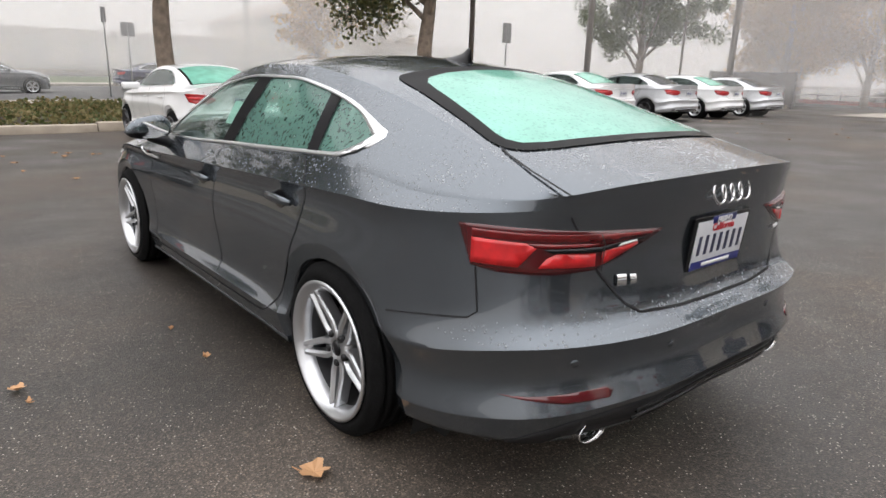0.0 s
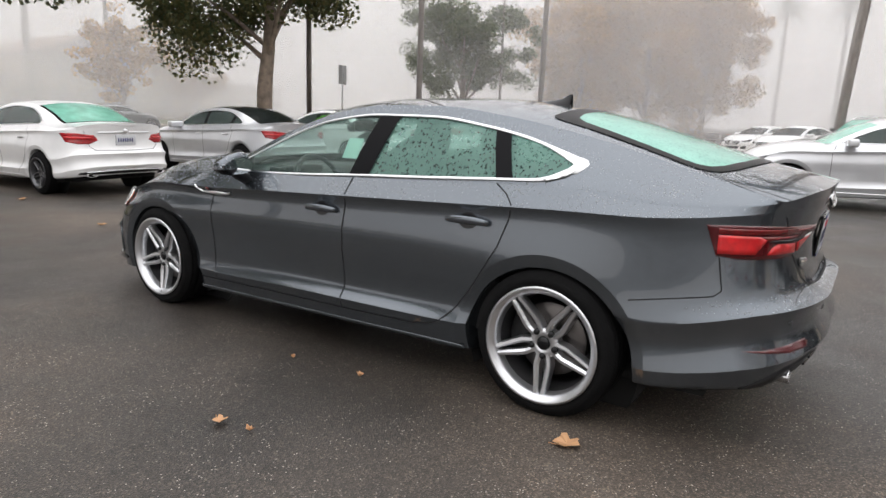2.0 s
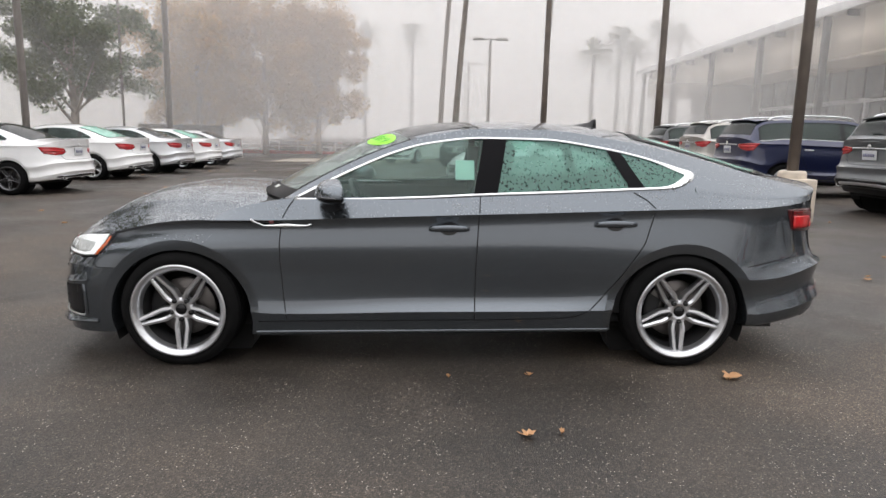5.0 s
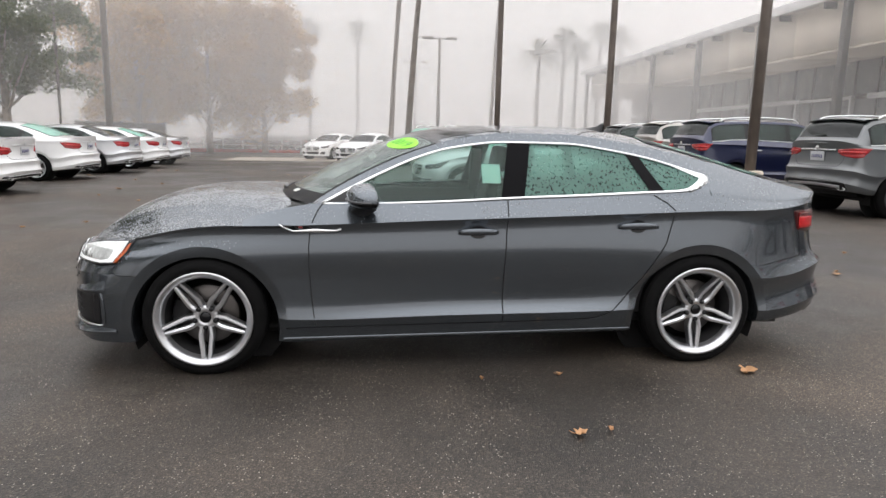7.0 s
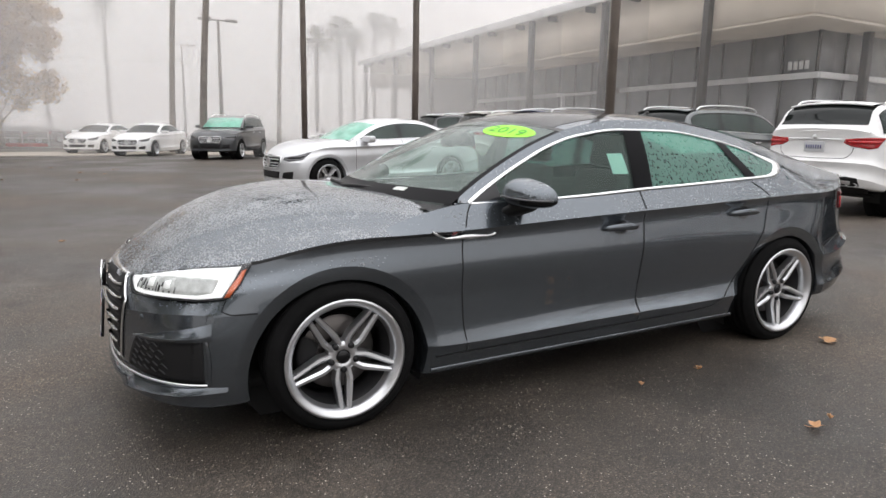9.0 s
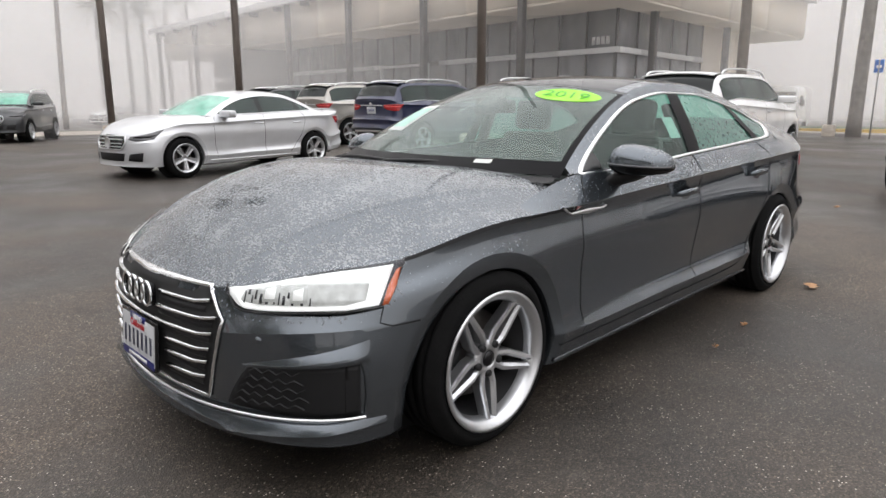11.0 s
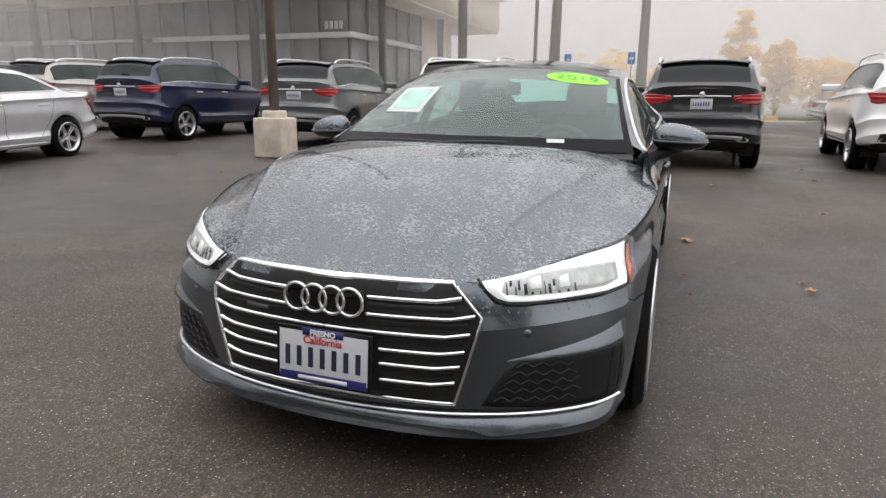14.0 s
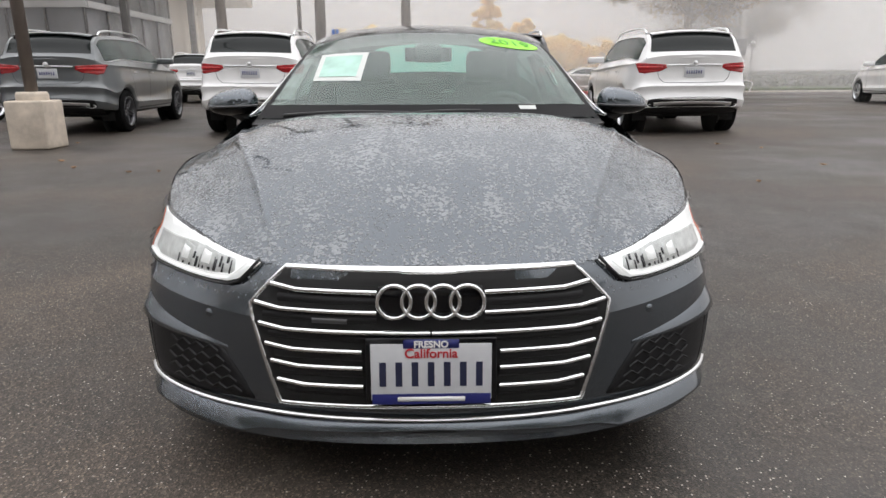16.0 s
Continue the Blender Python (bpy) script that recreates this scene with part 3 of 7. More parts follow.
def body_meshes(shape, nu, per, hood_pow=3.0, ridge=0.006, hood_end=11.25):
    """The lower body as one sheet, the bonnet, and a tree for putting things on to it."""
    pts = shape.flank(nu, per)
    low = grid(pts)
    cols = pts.shape[1]
    low.verts.index_update()
    for e in low.edges:
        a, b = sorted(v.index for v in e.verts)
        k = a % cols
        if b - a == cols and (k in (per, 3 * per, 8 * per) or (k == 5 * per and abs(e.verts[0].co.x) > 1.95)):
            e.smooth = False
    weld(low)
    cut_arches(low, shape)
    mirror(low)
    weld(low, 0.0008)
    outward(low)
    hood = hood_patch(shape, 7.0, hood_end, nu // 3, nu // 2 if nu > 200 else nu // 4, hood_pow, ridge)
    weld(hood)
    outward(hood)
    return low, hood


def liner(shape, ax, sgn):
    b = lathe([(shape.arch + 0.012, 0.62), (shape.arch + 0.012, shape.track + 0.02)], 30, arc=(-0.35, math.pi + 0.35))
    moved(b, pose(ax, 0, shape.arch_z))
    c = lathe([(0.0, 0.60), (shape.arch + 0.01, 0.60)], 24)
    merge(b, moved(c, pose(ax, 0, shape.arch_z)))
    if sgn < 0:
        moved(b, Matrix.Diagonal((1, -1, 1, 1)))
    return b

# ---------------------------------------------------------------- the grey sportback
PX = [-2.41, -2.385, -2.23, -1.86, -1.41, -0.7, 0.1, 0.85, 1.41, 1.78, 2.03, 2.228, 2.292]
PY = [0.0, 0.44, 0.755, 0.893, 0.922, 0.908, 0.905, 0.905, 0.922, 0.900, 0.755, 0.44, 0.0]
ROWS = [
    ([.285, .282, .265, .225, .195, .182, .172, .16, .165, .175, .18, .182, .184], [.3, .3, .22, .16, .14, .1, .1, .1, .14, .16, .22, .26, .26]),
    ([.3, .296, .278, .235, .215, .205, .192, .178, .18, .185, .186, .19, .192], [.05, .04, .03, .05, .045, .04, .04, .04, .045, .045, -.03, -.012, 0]),
    ([.36, .35, .31, .255, .275, .262, .252, .24, .26, .265, .251, .236, .23], [.025, .015, .005, .016, .025, .02, .022, .022, .025, .02, -.03, -.004, .01]),
    ([.425, .425, .385, .318, .35, .335, .327, .312, .35, .361, .345, .32, .305], [-.024, -.03, -.028, -.002, .003, -.004, -.006, -.002, 0, .006, -.038, -.01, .006]),
    ([.52, .52, .49, .425, .46, .408, .4, .39, .46, .462, .457, .427, .412], [.01, .002, 0, .014, .006, .034, .029, .016, .004, .002, -.036, -.01, .002]),
    ([.605, .605, .59, .518, .56, .55, .54, .54, .575, .567, .561, .532, .517], [-.016, -.022, -.02, -.01, 0, .017, .019, .017, 0, .008, -.018, -.006, -.002]),
    ([.665, .66, .66, .63, .68, .69, .68, .675, .68, .652, .611, .59, .584], [.056, .048, .026, .014, 0, .004, .006, .006, .002, .024, .018, .008, .006]),
    ([.82, .82, .82, .845, .862, .838, .812, .788, .772, .7, .668, .634, .628], [.076, .07, .052, .032, .031, .025, .024, .026, .032, .056, .044, .028, .022]),
    ([.985, .985, .96, .926, .918, .893, .866, .838, .826, .758, .730, .666, .664], [.04, .046, .054, .026, .022, .011, .009, .013, .028, .074, .078, .046, .035]),
    ([1.048, 1.036, .99, .968, 1.005, .99, .962, .945, .8, .715, .675, .64, .628], [.026, .036, .058, .08, .085, .085, .08, .085, .08, .128, .13, .1, .08]),
]
EDGE = ([.86, .72, .5, .25, .0, -.3, -.65, -1.0, -1.3, -1.6, -1.9, -2.1, -2.27],
        [.775, .735, .685, .64, .61, .592, .582, .578, .58, .592, .62, .65, .685],
        [.935, 1.02, 1.135, 1.24, 1.312, 1.348, 1.345, 1.305, 1.250, 1.180, 1.098, 1.045, 1.000])
MIDDLE = ([1.16, 1.0, .72, .42, .15, -.1, -.36, -.73, -1.1, -1.42, -1.8, -2.1, -2.43],
          [.935, 1.01, 1.16, 1.287, 1.365, 1.393, 1.404, 1.402, 1.366, 1.306, 1.200, 1.115, 1.050])
HOOD = ([1.08, 1.25, 1.42, 1.65, 1.87, 2.08, 2.235], [.972, .986, .991, .970, .903, .788, .672])
BOW = ([.86, .3, -.9, -1.3, -1.95, -2.27], [.26, .16, .02, -.05, -.09, -.14])
HERO = Shape(PX, PY, ROWS, EDGE, MIDDLE, HOOD, BOW, (1.4125, -1.4125), 0.328, 0.396, 0.80, 0.272)
HERO.by, HERO.bz = HERO.belt()
HERO.table()


def slope(x, y):
    """The lot falls a little towards the car's nose and rises to the row behind it."""
    return -0.012 * min(12, max(-12, x)) + (0.005 * min(6, y) if y > 0 else -0.014 * max(-14, y))


def car_pose(x, y, heading):
    """On the lot at x, y; the nose to that heading in degrees."""
    h = radians(heading)
    c, s = math.cos(h) * 1.4, math.sin(h) * 1.4
    pitch = math.atan2(slope(x - c, y - s) - slope(x + c, y + s), 2.8)
    lean = math.atan2(slope(x - s * 0.55, y + c * 0.55) - slope(x + s * 0.55, y - c * 0.55), 1.54)
    return Matrix.Translation((x, y, (slope(x + c, y + s) + slope(x - c, y - s)) / 2)) @ Euler((lean, pitch, h)).to_matrix().to_4x4()


def plate_on(parent, m, label, mat_in=PLATE_WHITE):
    """A white registration plate with a dark frame; the number is plain bars."""
    back = part("number_plate", moved(box(-.165, .165, -.088, .088, -.012, 0, .004), m), GLOSS_BLACK, parent, label)
    part("plate_face", moved(box(-.152, .152, -.074, .074, 0, .0025, .001), m), mat_in, back)
    for k in range(7):
        x = -.122 + k * .0405
        part("plate_bar", moved(box(x - .0085, x + .0085, -.038, .026, .0025, .0035), m), INK, back, smooth=False)
    part("plate_top_line", moved(merge(text_mesh("FRESNO", .024, .0008), bmesh.new()), m @ Matrix.Translation((0, .072, .004))), WHITE_INK, back, smooth=False)
    part("plate_top_band", moved(box(-.07, .07, .062, .085, .0, .0032), m), NAVY, back)
    part("plate_state", moved(text_mesh("California", .034, .0006), m @ Matrix.Translation((0, .048, .004))), RED_INK, back, smooth=False)
    part("plate_bottom_band", moved(box(-.15, .15, -.086, -.058, .0, .0032, .001), m), NAVY, back)
    part("plate_bottom_line", moved(box(-.085, .085, -.078, -.066, .0032, .004), m), WHITE_INK, back)
    return back


def rings(parent, m, r, name="badge"):
    b = bmesh.new()
    for k in range(4):
        x = (k - 1.5) * r * 1.45
        pts = [(x + math.cos(a) * r, math.sin(a) * r, 0) for a in np.linspace(0, 2 * math.pi, 33)]
        tube(pts, r * 0.13, 8, b, cap=False)
    weld(b, 1e-4)
    return part(name, moved(outward(b), m), CHROME, parent, "chrome badge of linked rings")


def framed(place, outer, inner, off, n=120):
    """A flat ring on a body between two outlines."""
    def even(loop):
        p = np.array(loop + loop[:1], float)
        d = np.concatenate([[0], np.cumsum(np.hypot(np.diff(p[:, 0]), np.diff(p[:, 1]) * .6))])
        t = np.linspace(0, d[-1], n, endpoint=False)
        return np.stack([np.interp(t, d, p[:, 0]), np.interp(t, d, p[:, 1])], 1)
    a, b = even(outer), even(inner)
    rows = [[tuple(place(*(a[i] * (1 - t) + b[i] * t), off)[0]) for t in np.linspace(0, 1, 5)] for i in range(n)]
    return outward(grid(np.array(rows), closed=True), (-1.6, 0, .3))


def dlo_lines():
    lo = curve1([.78, .42, .07, -.28, -.7, -1.1, -1.33, -1.48], [.946, .950, .962, .981, .998, 1.018, 1.030, 1.090])
    hi = curve1([.78, .6, .42, .22, .05, -.28, -.63, -.96, -1.2, -1.48], [.952, 1.045, 1.13, 1.212, 1.259, 1.296, 1.292, 1.250, 1.200, 1.108])
    return lo, hi


MID = (-.4, 0, .5)


def hero_car():
    root = empty("parked_car", car_pose(0, 0, 0))
    tagged(root, "dark grey metallic sportback with rain beads, parked on asphalt", "car")
    low, hood = body_meshes(HERO, 330, 7, 2.2, .026)
    # doors are panels of their own
    def door_of(c):
        if c.y == 0 or not 0.262 < c.z < 1.1 or math.hypot(c.x + 1.4125, c.z - .282) < .446:
            return None
        seam_r = np.interp(c.z, [.27, .30, .34, .40, .72, .92, 1.02], [-.55, -.74, -.86, -.945, -1.175, -1.225, -1.12])
        if abs(c.y) > .7 and -.24 < c.x < np.interp(c.z, [.28, .6, .82, .95], [.82, .848, .84, .775]):
            return "front"
        if abs(c.y) > .7 and seam_r < c.x <= -.24:
            return "rear"
        return None
    groups = {}
    for f in low.faces:
        c = f.calc_center_median()
        d = door_of(c)
        groups.setdefault((d, c.y > 0) if d else None, set()).add(f.index)
    me = bpy.data.meshes.new("shell")
    low.to_mesh(me)
    for key, keep in groups.items():
        b = bmesh.new()
        b.from_mesh(me)
        b.faces.ensure_lookup_table()
        bmesh.ops.delete(b, geom=[f for f in b.faces if f.index not in keep], context="FACES")
        panel_ob = part("body" if key is None else "door", b, PAINT, root)
        panel_ob.data.materials.append(PAINT_SPECK)          # water beads stay on what faces the sky
        for f in panel_ob.data.polygons:
            if f.normal.z > .3 and f.center.z > .58:
                f.material_index = 1
    bpy.data.meshes.remove(me)
    part("bonnet", hood, PAINT_WET, root, "grey bonnet densely covered with water beads")

    # cabin: pillars, roof, panes
    lo, hi = dlo_lines()
    edge = lambda x: HERO.ez(x)
    belt = lambda x: HERO.bz(x) - .010
    b = side_patch(HERO, np.linspace(.85, -1.48, 90), hi, edge, 8)
    side_patch(HERO, np.linspace(.85, -1.48, 90), belt, lo, 3, b)
    side_patch(HERO, np.linspace(-1.48, -2.27, 42), belt, edge, 12, b)
    weld(b, .001)
    both("cabin_side", outward(b, (-.4, 0, .6)), PAINT_SPECK, root, "grey roof frame and rear quarter specked with water")
    part("roof", outward(strip_patch(HERO, -.28, -1.08, 26, 12), MID), PAINT_SPECK, root)
    part("sunroof", outward(strip_patch(HERO, .105, -.28, 16, 12, .90, .002), MID), GLOSS_BLACK, root, "dark glass sunroof panel")
    x = np.linspace(.12, -.285, 16)[:, None] * np.ones(4)
    v = np.linspace(.88, 1, 4)[None, :] * np.ones((16, 1))
    both("roof_side", outward(grid(HERO.top(x, v)), MID), PAINT_SPECK, root)
    part("windscreen", outward(strip_patch(HERO, .84, .118, 24, 12, .968), MID), SCREEN, root, "windscreen with dew and a lime sticker")
    def on_top(x, v, off=0.0):
        q = HERO.top(np.array(x), np.array(v))
        q2, q3 = HERO.top(np.array(x + .01), np.array(v)), HERO.top(np.array(x), np.array(v + .01))
        n = Vector(np.cross(q2 - q, q3 - q)).normalized()
        n = n if n.z > 0 else -n
        return Vector(q) + n * off, n
    sym = lambda pts: pts + [(x, -v) for x, v in pts[::-1]]
    frame_line = sym([(-1.185, 0), (-1.19, .76), (-1.205, .815), (-1.27, .842), (-1.6, .905), (-1.87, .945), (-1.93, .935), (-1.975, .87), (-1.995, .70), (-2.0, .4), (-2.002, .0)])
    frame_line = [p for k, p in enumerate(frame_line) if k not in (11, 21)]
    pane_line = sym([(-1.25, 0), (-1.258, .5), (-1.282, .67), (-1.33, .735), (-1.40, .765), (-1.6, .815), (-1.83, .868), (-1.885, .865), (-1.925, .82), (-1.945, .70), (-1.955, .4), (-1.957, .0)])
    pane_line = [p for k, p in enumerate(pane_line) if k not in (12, 23)]
    both("rear_roof_side", outward(grid(np.array([[HERO.top(np.array(x), np.array(v)) for v in np.linspace(.76, 1, 8)] for x in np.linspace(-1.07, -1.96, 40)])), MID), PAINT_SPECK, root)
    part("roof_rear_edge", outward(strip_patch(HERO, -1.07, -1.20, 6, 12, .9), MID), PAINT_SPECK, root)
    border = part("rear_window_border", framed(on_top, frame_line, pane_line, .004), PILLAR, root, "black border of the rear window")
    part("rear_window", panel(on_top, pane_line, .004, .0, steps=(.04, .12)), GLASS_REAR, border, "rear window misted green with dew")
    n_u, n_v = 22, 24
    x = np.linspace(-1.94, -2.27, n_u)[:, None] * np.ones(2 * n_v + 1)
    v = np.linspace(-1, 1, 2 * n_v + 1)[None, :] * np.ones((n_u, 1))
    deck = HERO.top(x, v)
    lip = HERO.row(9, np.linspace(0, 2.8, 240))
    ay = np.abs(deck[-1, :, 1])
    shift = np.stack([np.interp(ay, lip[:, 1], lip[:, 0]) - deck[-1, :, 0], 0 * ay, np.interp(ay, lip[:, 1], lip[:, 2]) - deck[-1, :, 2]], -1)
    deck += (np.linspace(0, 1, n_u)[:, None, None] ** 2) * shift[None]
    part("tailgate", outward(grid(deck), MID), PAINT_SPECK, root, "grey tailgate with a sharp spoiler lip")
    both("tailgate_seam", ribbon(on_top, [(-1.93, .940), (-1.97, .955), (-2.1, .965), (-2.265, .955)], .011, .003, ratio=1.0, step=.03), SEAM, root)
    # windscreen border and pillars
    x = np.linspace(.86, .095, 20)[:, None] * np.ones(3)
    v = np.linspace(.963, 1.0, 3)[None, :] * np.ones((20, 1))
    both("windscreen_edge", outward(grid(HERO.top(x, v)), MID), PILLAR, root)
    part("windscreen_header", outward(strip_patch(HERO, .130, .095, 3, 12, 1.0, .001), MID), GLOSS_BLACK, root)
    for name, x0, x1, mat in (("front_side_window", .775, -.33, GLASS), ("rear_side_window", -.33, -1.13, GLASS_DEW), ("quarter_window", -1.13, -1.475, GLASS_DEW)):
        for s in (-1, 1):
            w = side_patch(HERO, np.linspace(x0, x1, 30), lo, hi, 8, lift=-.006)
            if s < 0:
                moved(w, Matrix.Diagonal((1, -1, 1, 1)))
            part(name, outward(w, (x0, 0, 1.0)), mat, root)
    for name, xa, xb in (("door_pillar", -.238, -.372), ("quarter_pillar", -1.09, -1.175)):
        for s in (-1, 1):
            t = np.linspace(0, 1, 9)
            xs = np.linspace(xa, xb, 5)
            x = xs[:, None] + (t[None, :] - .2) * (-.066 if xa > -.5 else .11)
            z = lo(x) * (1 - t) + hi(x) * t
            w = grid(np.stack([x, HERO.upper(x, z) + .002, z], -1))
            if s < 0:
                moved(w, Matrix.Diagonal((1, -1, 1, 1)))
            part(name, outward(w, (xa, 0, 1)), PILLAR, root)
    part("windscreen_foot", outward(strip_patch(HERO, .85, .765, 4, 12, 1.0, .002), MID), PILLAR, root)
    # bright trim round the side windows
    xs = list(np.linspace(.775, -1.445, 60))
    loop = [(x, lo(x)) for x in xs] + [(-1.468, 1.074), (-1.487, 1.090), (-1.496, 1.102), (-1.487, 1.110), (-1.468, 1.115)] + [(x, hi(x)) for x in xs[::-1]]
    for s in (-1, 1):
        rows = []
        n = len(loop)
        for i, (x, z) in enumerate(loop):
            a, c = loop[i - 1], loop[(i + 1) % n]
            t = Vector((c[0] - a[0], 0, c[1] - a[1])).normalized()
            nrm = Vector((-t.z, 0, t.x))
            wide = .0085 + .011 * max(0, 1 - abs(x + 1.45) / .16)
            pts = []
            rise = .008 - .002 * min(1, max(0, (x - .1) / .4))
            for k, h in ((-.6, 0), (-.3, rise), (.5, rise), (1.0, 0)):
                q = Vector((x, 0, z)) - nrm * wide * k
                pts.append((q.x, (float(HERO.upper(q.x, q.z)) + h) * s, q.z))
            rows.append(pts)
        tip = [(-1.35, 1.025), (-1.43, 1.050), (-1.48, 1.082), (-1.497, 1.101), (-1.47, 1.114), (-1.455, 1.112), (-1.425, 1.082), (-1.38, 1.050), (-1.34, 1.036)]
        corner = panel(lambda x, z, off=0.0: (Vector((x, float(HERO.upper(x, z)) + off, z)), Vector((0, 1, 0))), tip, .0085, .008, .02)
        if s < 0:
            moved(corner, Matrix.Diagonal((1, -1, 1, 1)))
        part("trim_corner", outward(corner), SATIN, root)
        part("window_trim", outward(grid(np.array(rows), closed=True)), SATIN, root, "satin silver window trim")
    # cowl, floor, arches
    b = strip_patch(HERO, .90, .835, 4, 10, 1.0, -.012)
    for v in b.verts:
        v.co.x += .05
    part("cowl", b, BLACK, root)
    b = box(-2.05, 2.0, -.70, .70, .19, .23)
    part("underbody", b, LINER, root)
    for ax in HERO.axles:
        for s in (-1, 1):
            part("wheel_liner", liner(HERO, ax, s), LINER, root)
    for ax in HERO.axles:
        for y in (.80, -.80):
            wheel(root, ax, y, .328, .258, .235, "twin")
    return root


hero = hero_car()

# ---------------------------------------------------------------- ground
def ground_sheet():
    xs = np.concatenate([np.linspace(-600, -60, 10), np.linspace(-50, 50, 101), np.linspace(60, 600, 10)])
    ys = np.concatenate([np.linspace(-600, -80, 10), np.linspace(-70, 40, 111), np.linspace(60, 600, 10)])
    pts = np.array([[(x, y, slope(x, y)) for y in ys] for x in xs])
    return grid(pts)



def asphalt():
    """Worn asphalt: pale aggregate, damp dark lanes, old patches and hairline cracks."""
    m = principled("asphalt", (.085, .082, .079), .8)
    nt = m.node_tree
    p = nt.nodes["Principled BSDF"]
    tc = nt.nodes.new("ShaderNodeTexCoord")

    def noise_tex(scale, detail, rough=.6):
        n = nt.nodes.new("ShaderNodeTexNoise")
        n.inputs["Scale"].default_value, n.inputs["Detail"].default_value, n.inputs["Roughness"].default_value = scale, detail, rough
        nt.links.new(tc.outputs["Object"], n.inputs["Vector"])
        return n
    broad = ramp(nt, [(.36, (.0225, .0200, .0180)), (.50, (.0375, .0322, .0275)), (.64, (.066, .0540, .0440))], noise_tex(.30, 9, .66).outputs[0])

    def stones_tex(scale):
        v = nt.nodes.new("ShaderNodeTexVoronoi")
        v.inputs["Scale"].default_value = scale
        nt.links.new(tc.outputs["Object"], v.inputs["Vector"])
        sep = nt.nodes.new("ShaderNodeSeparateColor")
        nt.links.new(v.outputs["Color"], sep.inputs[0])
        return v, sep
    stones, kind = stones_tex(165)
    tint = ramp(nt, [(0, (.30, .30, .30)), (.40, (.72, .71, .70)), (.75, (1.30, 1.25, 1.16)), (.90, (2.2, 2.08, 1.9)), (1, (3.6, 3.3, 3.0))], kind.outputs[0])
    mul = nt.nodes.new("ShaderNodeMix")
    mul.data_type, mul.blend_type = "RGBA", "MULTIPLY"
    mul.inputs[0].default_value = .95
    nt.links.new(broad.outputs[0], mul.inputs[6])
    nt.links.new(tint.outputs[0], mul.inputs[7])
    # single pale pebbles worn bare of tar
    pebble, lot = stones_tex(95)
    few = ramp(nt, [(.86, (0, 0, 0)), (.89, (1, 1, 1))], lot.outputs[1])
    core = ramp(nt, [(.22, (1, 1, 1)), (.34, (0, 0, 0))], pebble.outputs["Distance"])
    both_ = nt.nodes.new("ShaderNodeMath")
    both_.operation = "MULTIPLY"
    nt.links.new(few.outputs[0], both_.inputs[0])
    nt.links.new(core.outputs[0], both_.inputs[1])
    peb = nt.nodes.new("ShaderNodeMix")
    peb.data_type = "RGBA"
    nt.links.new(ramp(nt, [(0, (.12, .105, .09)), (1, (.60, .54, .48))], lot.outputs[2]).outputs[0], peb.inputs[7])
    nt.links.new(both_.outputs[0], peb.inputs[0])
    nt.links.new(mul.outputs[2], peb.inputs[6])
    mul = peb
    # worn pale scuffs
    scuff = ramp(nt, [(.60, (0, 0, 0)), (.74, (.5, .5, .5))], noise_tex(1.3, 9, .75).outputs[0])
    mix = nt.nodes.new("ShaderNodeMix")
    mix.data_type = "RGBA"
    mix.inputs[7].default_value = (.135, .122, .104, 1)
    nt.links.new(scuff.outputs[0], mix.inputs[0])
    nt.links.new(mul.outputs[2], mix.inputs[6])
    # dried pale areas between damp dark ones
    dry = ramp(nt, [(.46, (0, 0, 0)), (.60, (.55, .55, .55))], noise_tex(.55, 5, .55).outputs[0])
    mixd = nt.nodes.new("ShaderNodeMix")
    mixd.data_type, mixd.blend_type = "RGBA", "ADD"
    mixd.inputs[7].default_value = (.030, .0235, .0180, 1)
    nt.links.new(dry.outputs[0], mixd.inputs[0])
    nt.links.new(mix.outputs[2], mixd.inputs[6])
    # old drips of oil
    oil = ramp(nt, [(.66, (1, 1, 1)), (.74, (.45, .45, .45))], noise_tex(1.9, 4, .5).outputs[0])
    mixo = nt.nodes.new("ShaderNodeMix")
    mixo.data_type, mixo.blend_type = "RGBA", "MULTIPLY"
    mixo.inputs[0].default_value = .8
    nt.links.new(mixd.outputs[2], mixo.inputs[6])
    nt.links.new(oil.outputs[0], mixo.inputs[7])
    # hairline cracks
    vor = nt.nodes.new("ShaderNodeTexVoronoi")
    vor.feature, vor.inputs["Scale"].default_value = "DISTANCE_TO_EDGE", .33
    wob = nt.nodes.new("ShaderNodeVectorMath")
    wob.operation = "MULTIPLY_ADD"
    wob.inputs[1].default_value = (.8, .8, .8)
    nt.links.new(noise_tex(1.4, 6).outputs["Color"], wob.inputs[0])
    nt.links.new(tc.outputs["Object"], wob.inputs[2])
    nt.links.new(wob.outputs[0], vor.inputs["Vector"])
    crack = ramp(nt, [(0, (.5, .5, .5)), (.003, (1, 1, 1))], vor.outputs["Distance"])
    mul2 = nt.nodes.new("ShaderNodeMix")
    mul2.data_type, mul2.blend_type = "RGBA", "MULTIPLY"
    mul2.inputs[0].default_value = .6
    nt.links.new(mixo.outputs[2], mul2.inputs[6])
    nt.links.new(crack.outputs[0], mul2.inputs[7])
    nt.links.new(mul2.outputs[2], p.inputs["Base Color"])
    damp = ramp(nt, [(.38, (.38, .38, .38)), (.58, (.70, .70, .70))], noise_tex(.3, 6).outputs[0])
    nt.links.new(damp.outputs[0], p.inputs["Roughness"])
    b = nt.nodes.new("ShaderNodeBump")
    b.inputs["Strength"].default_value, b.inputs["Distance"].default_value = .45, .004
    nt.links.new(stones.outputs["Distance"], b.inputs["Height"])
    nt.links.new(b.outputs[0], p.inputs["Normal"])
    return m


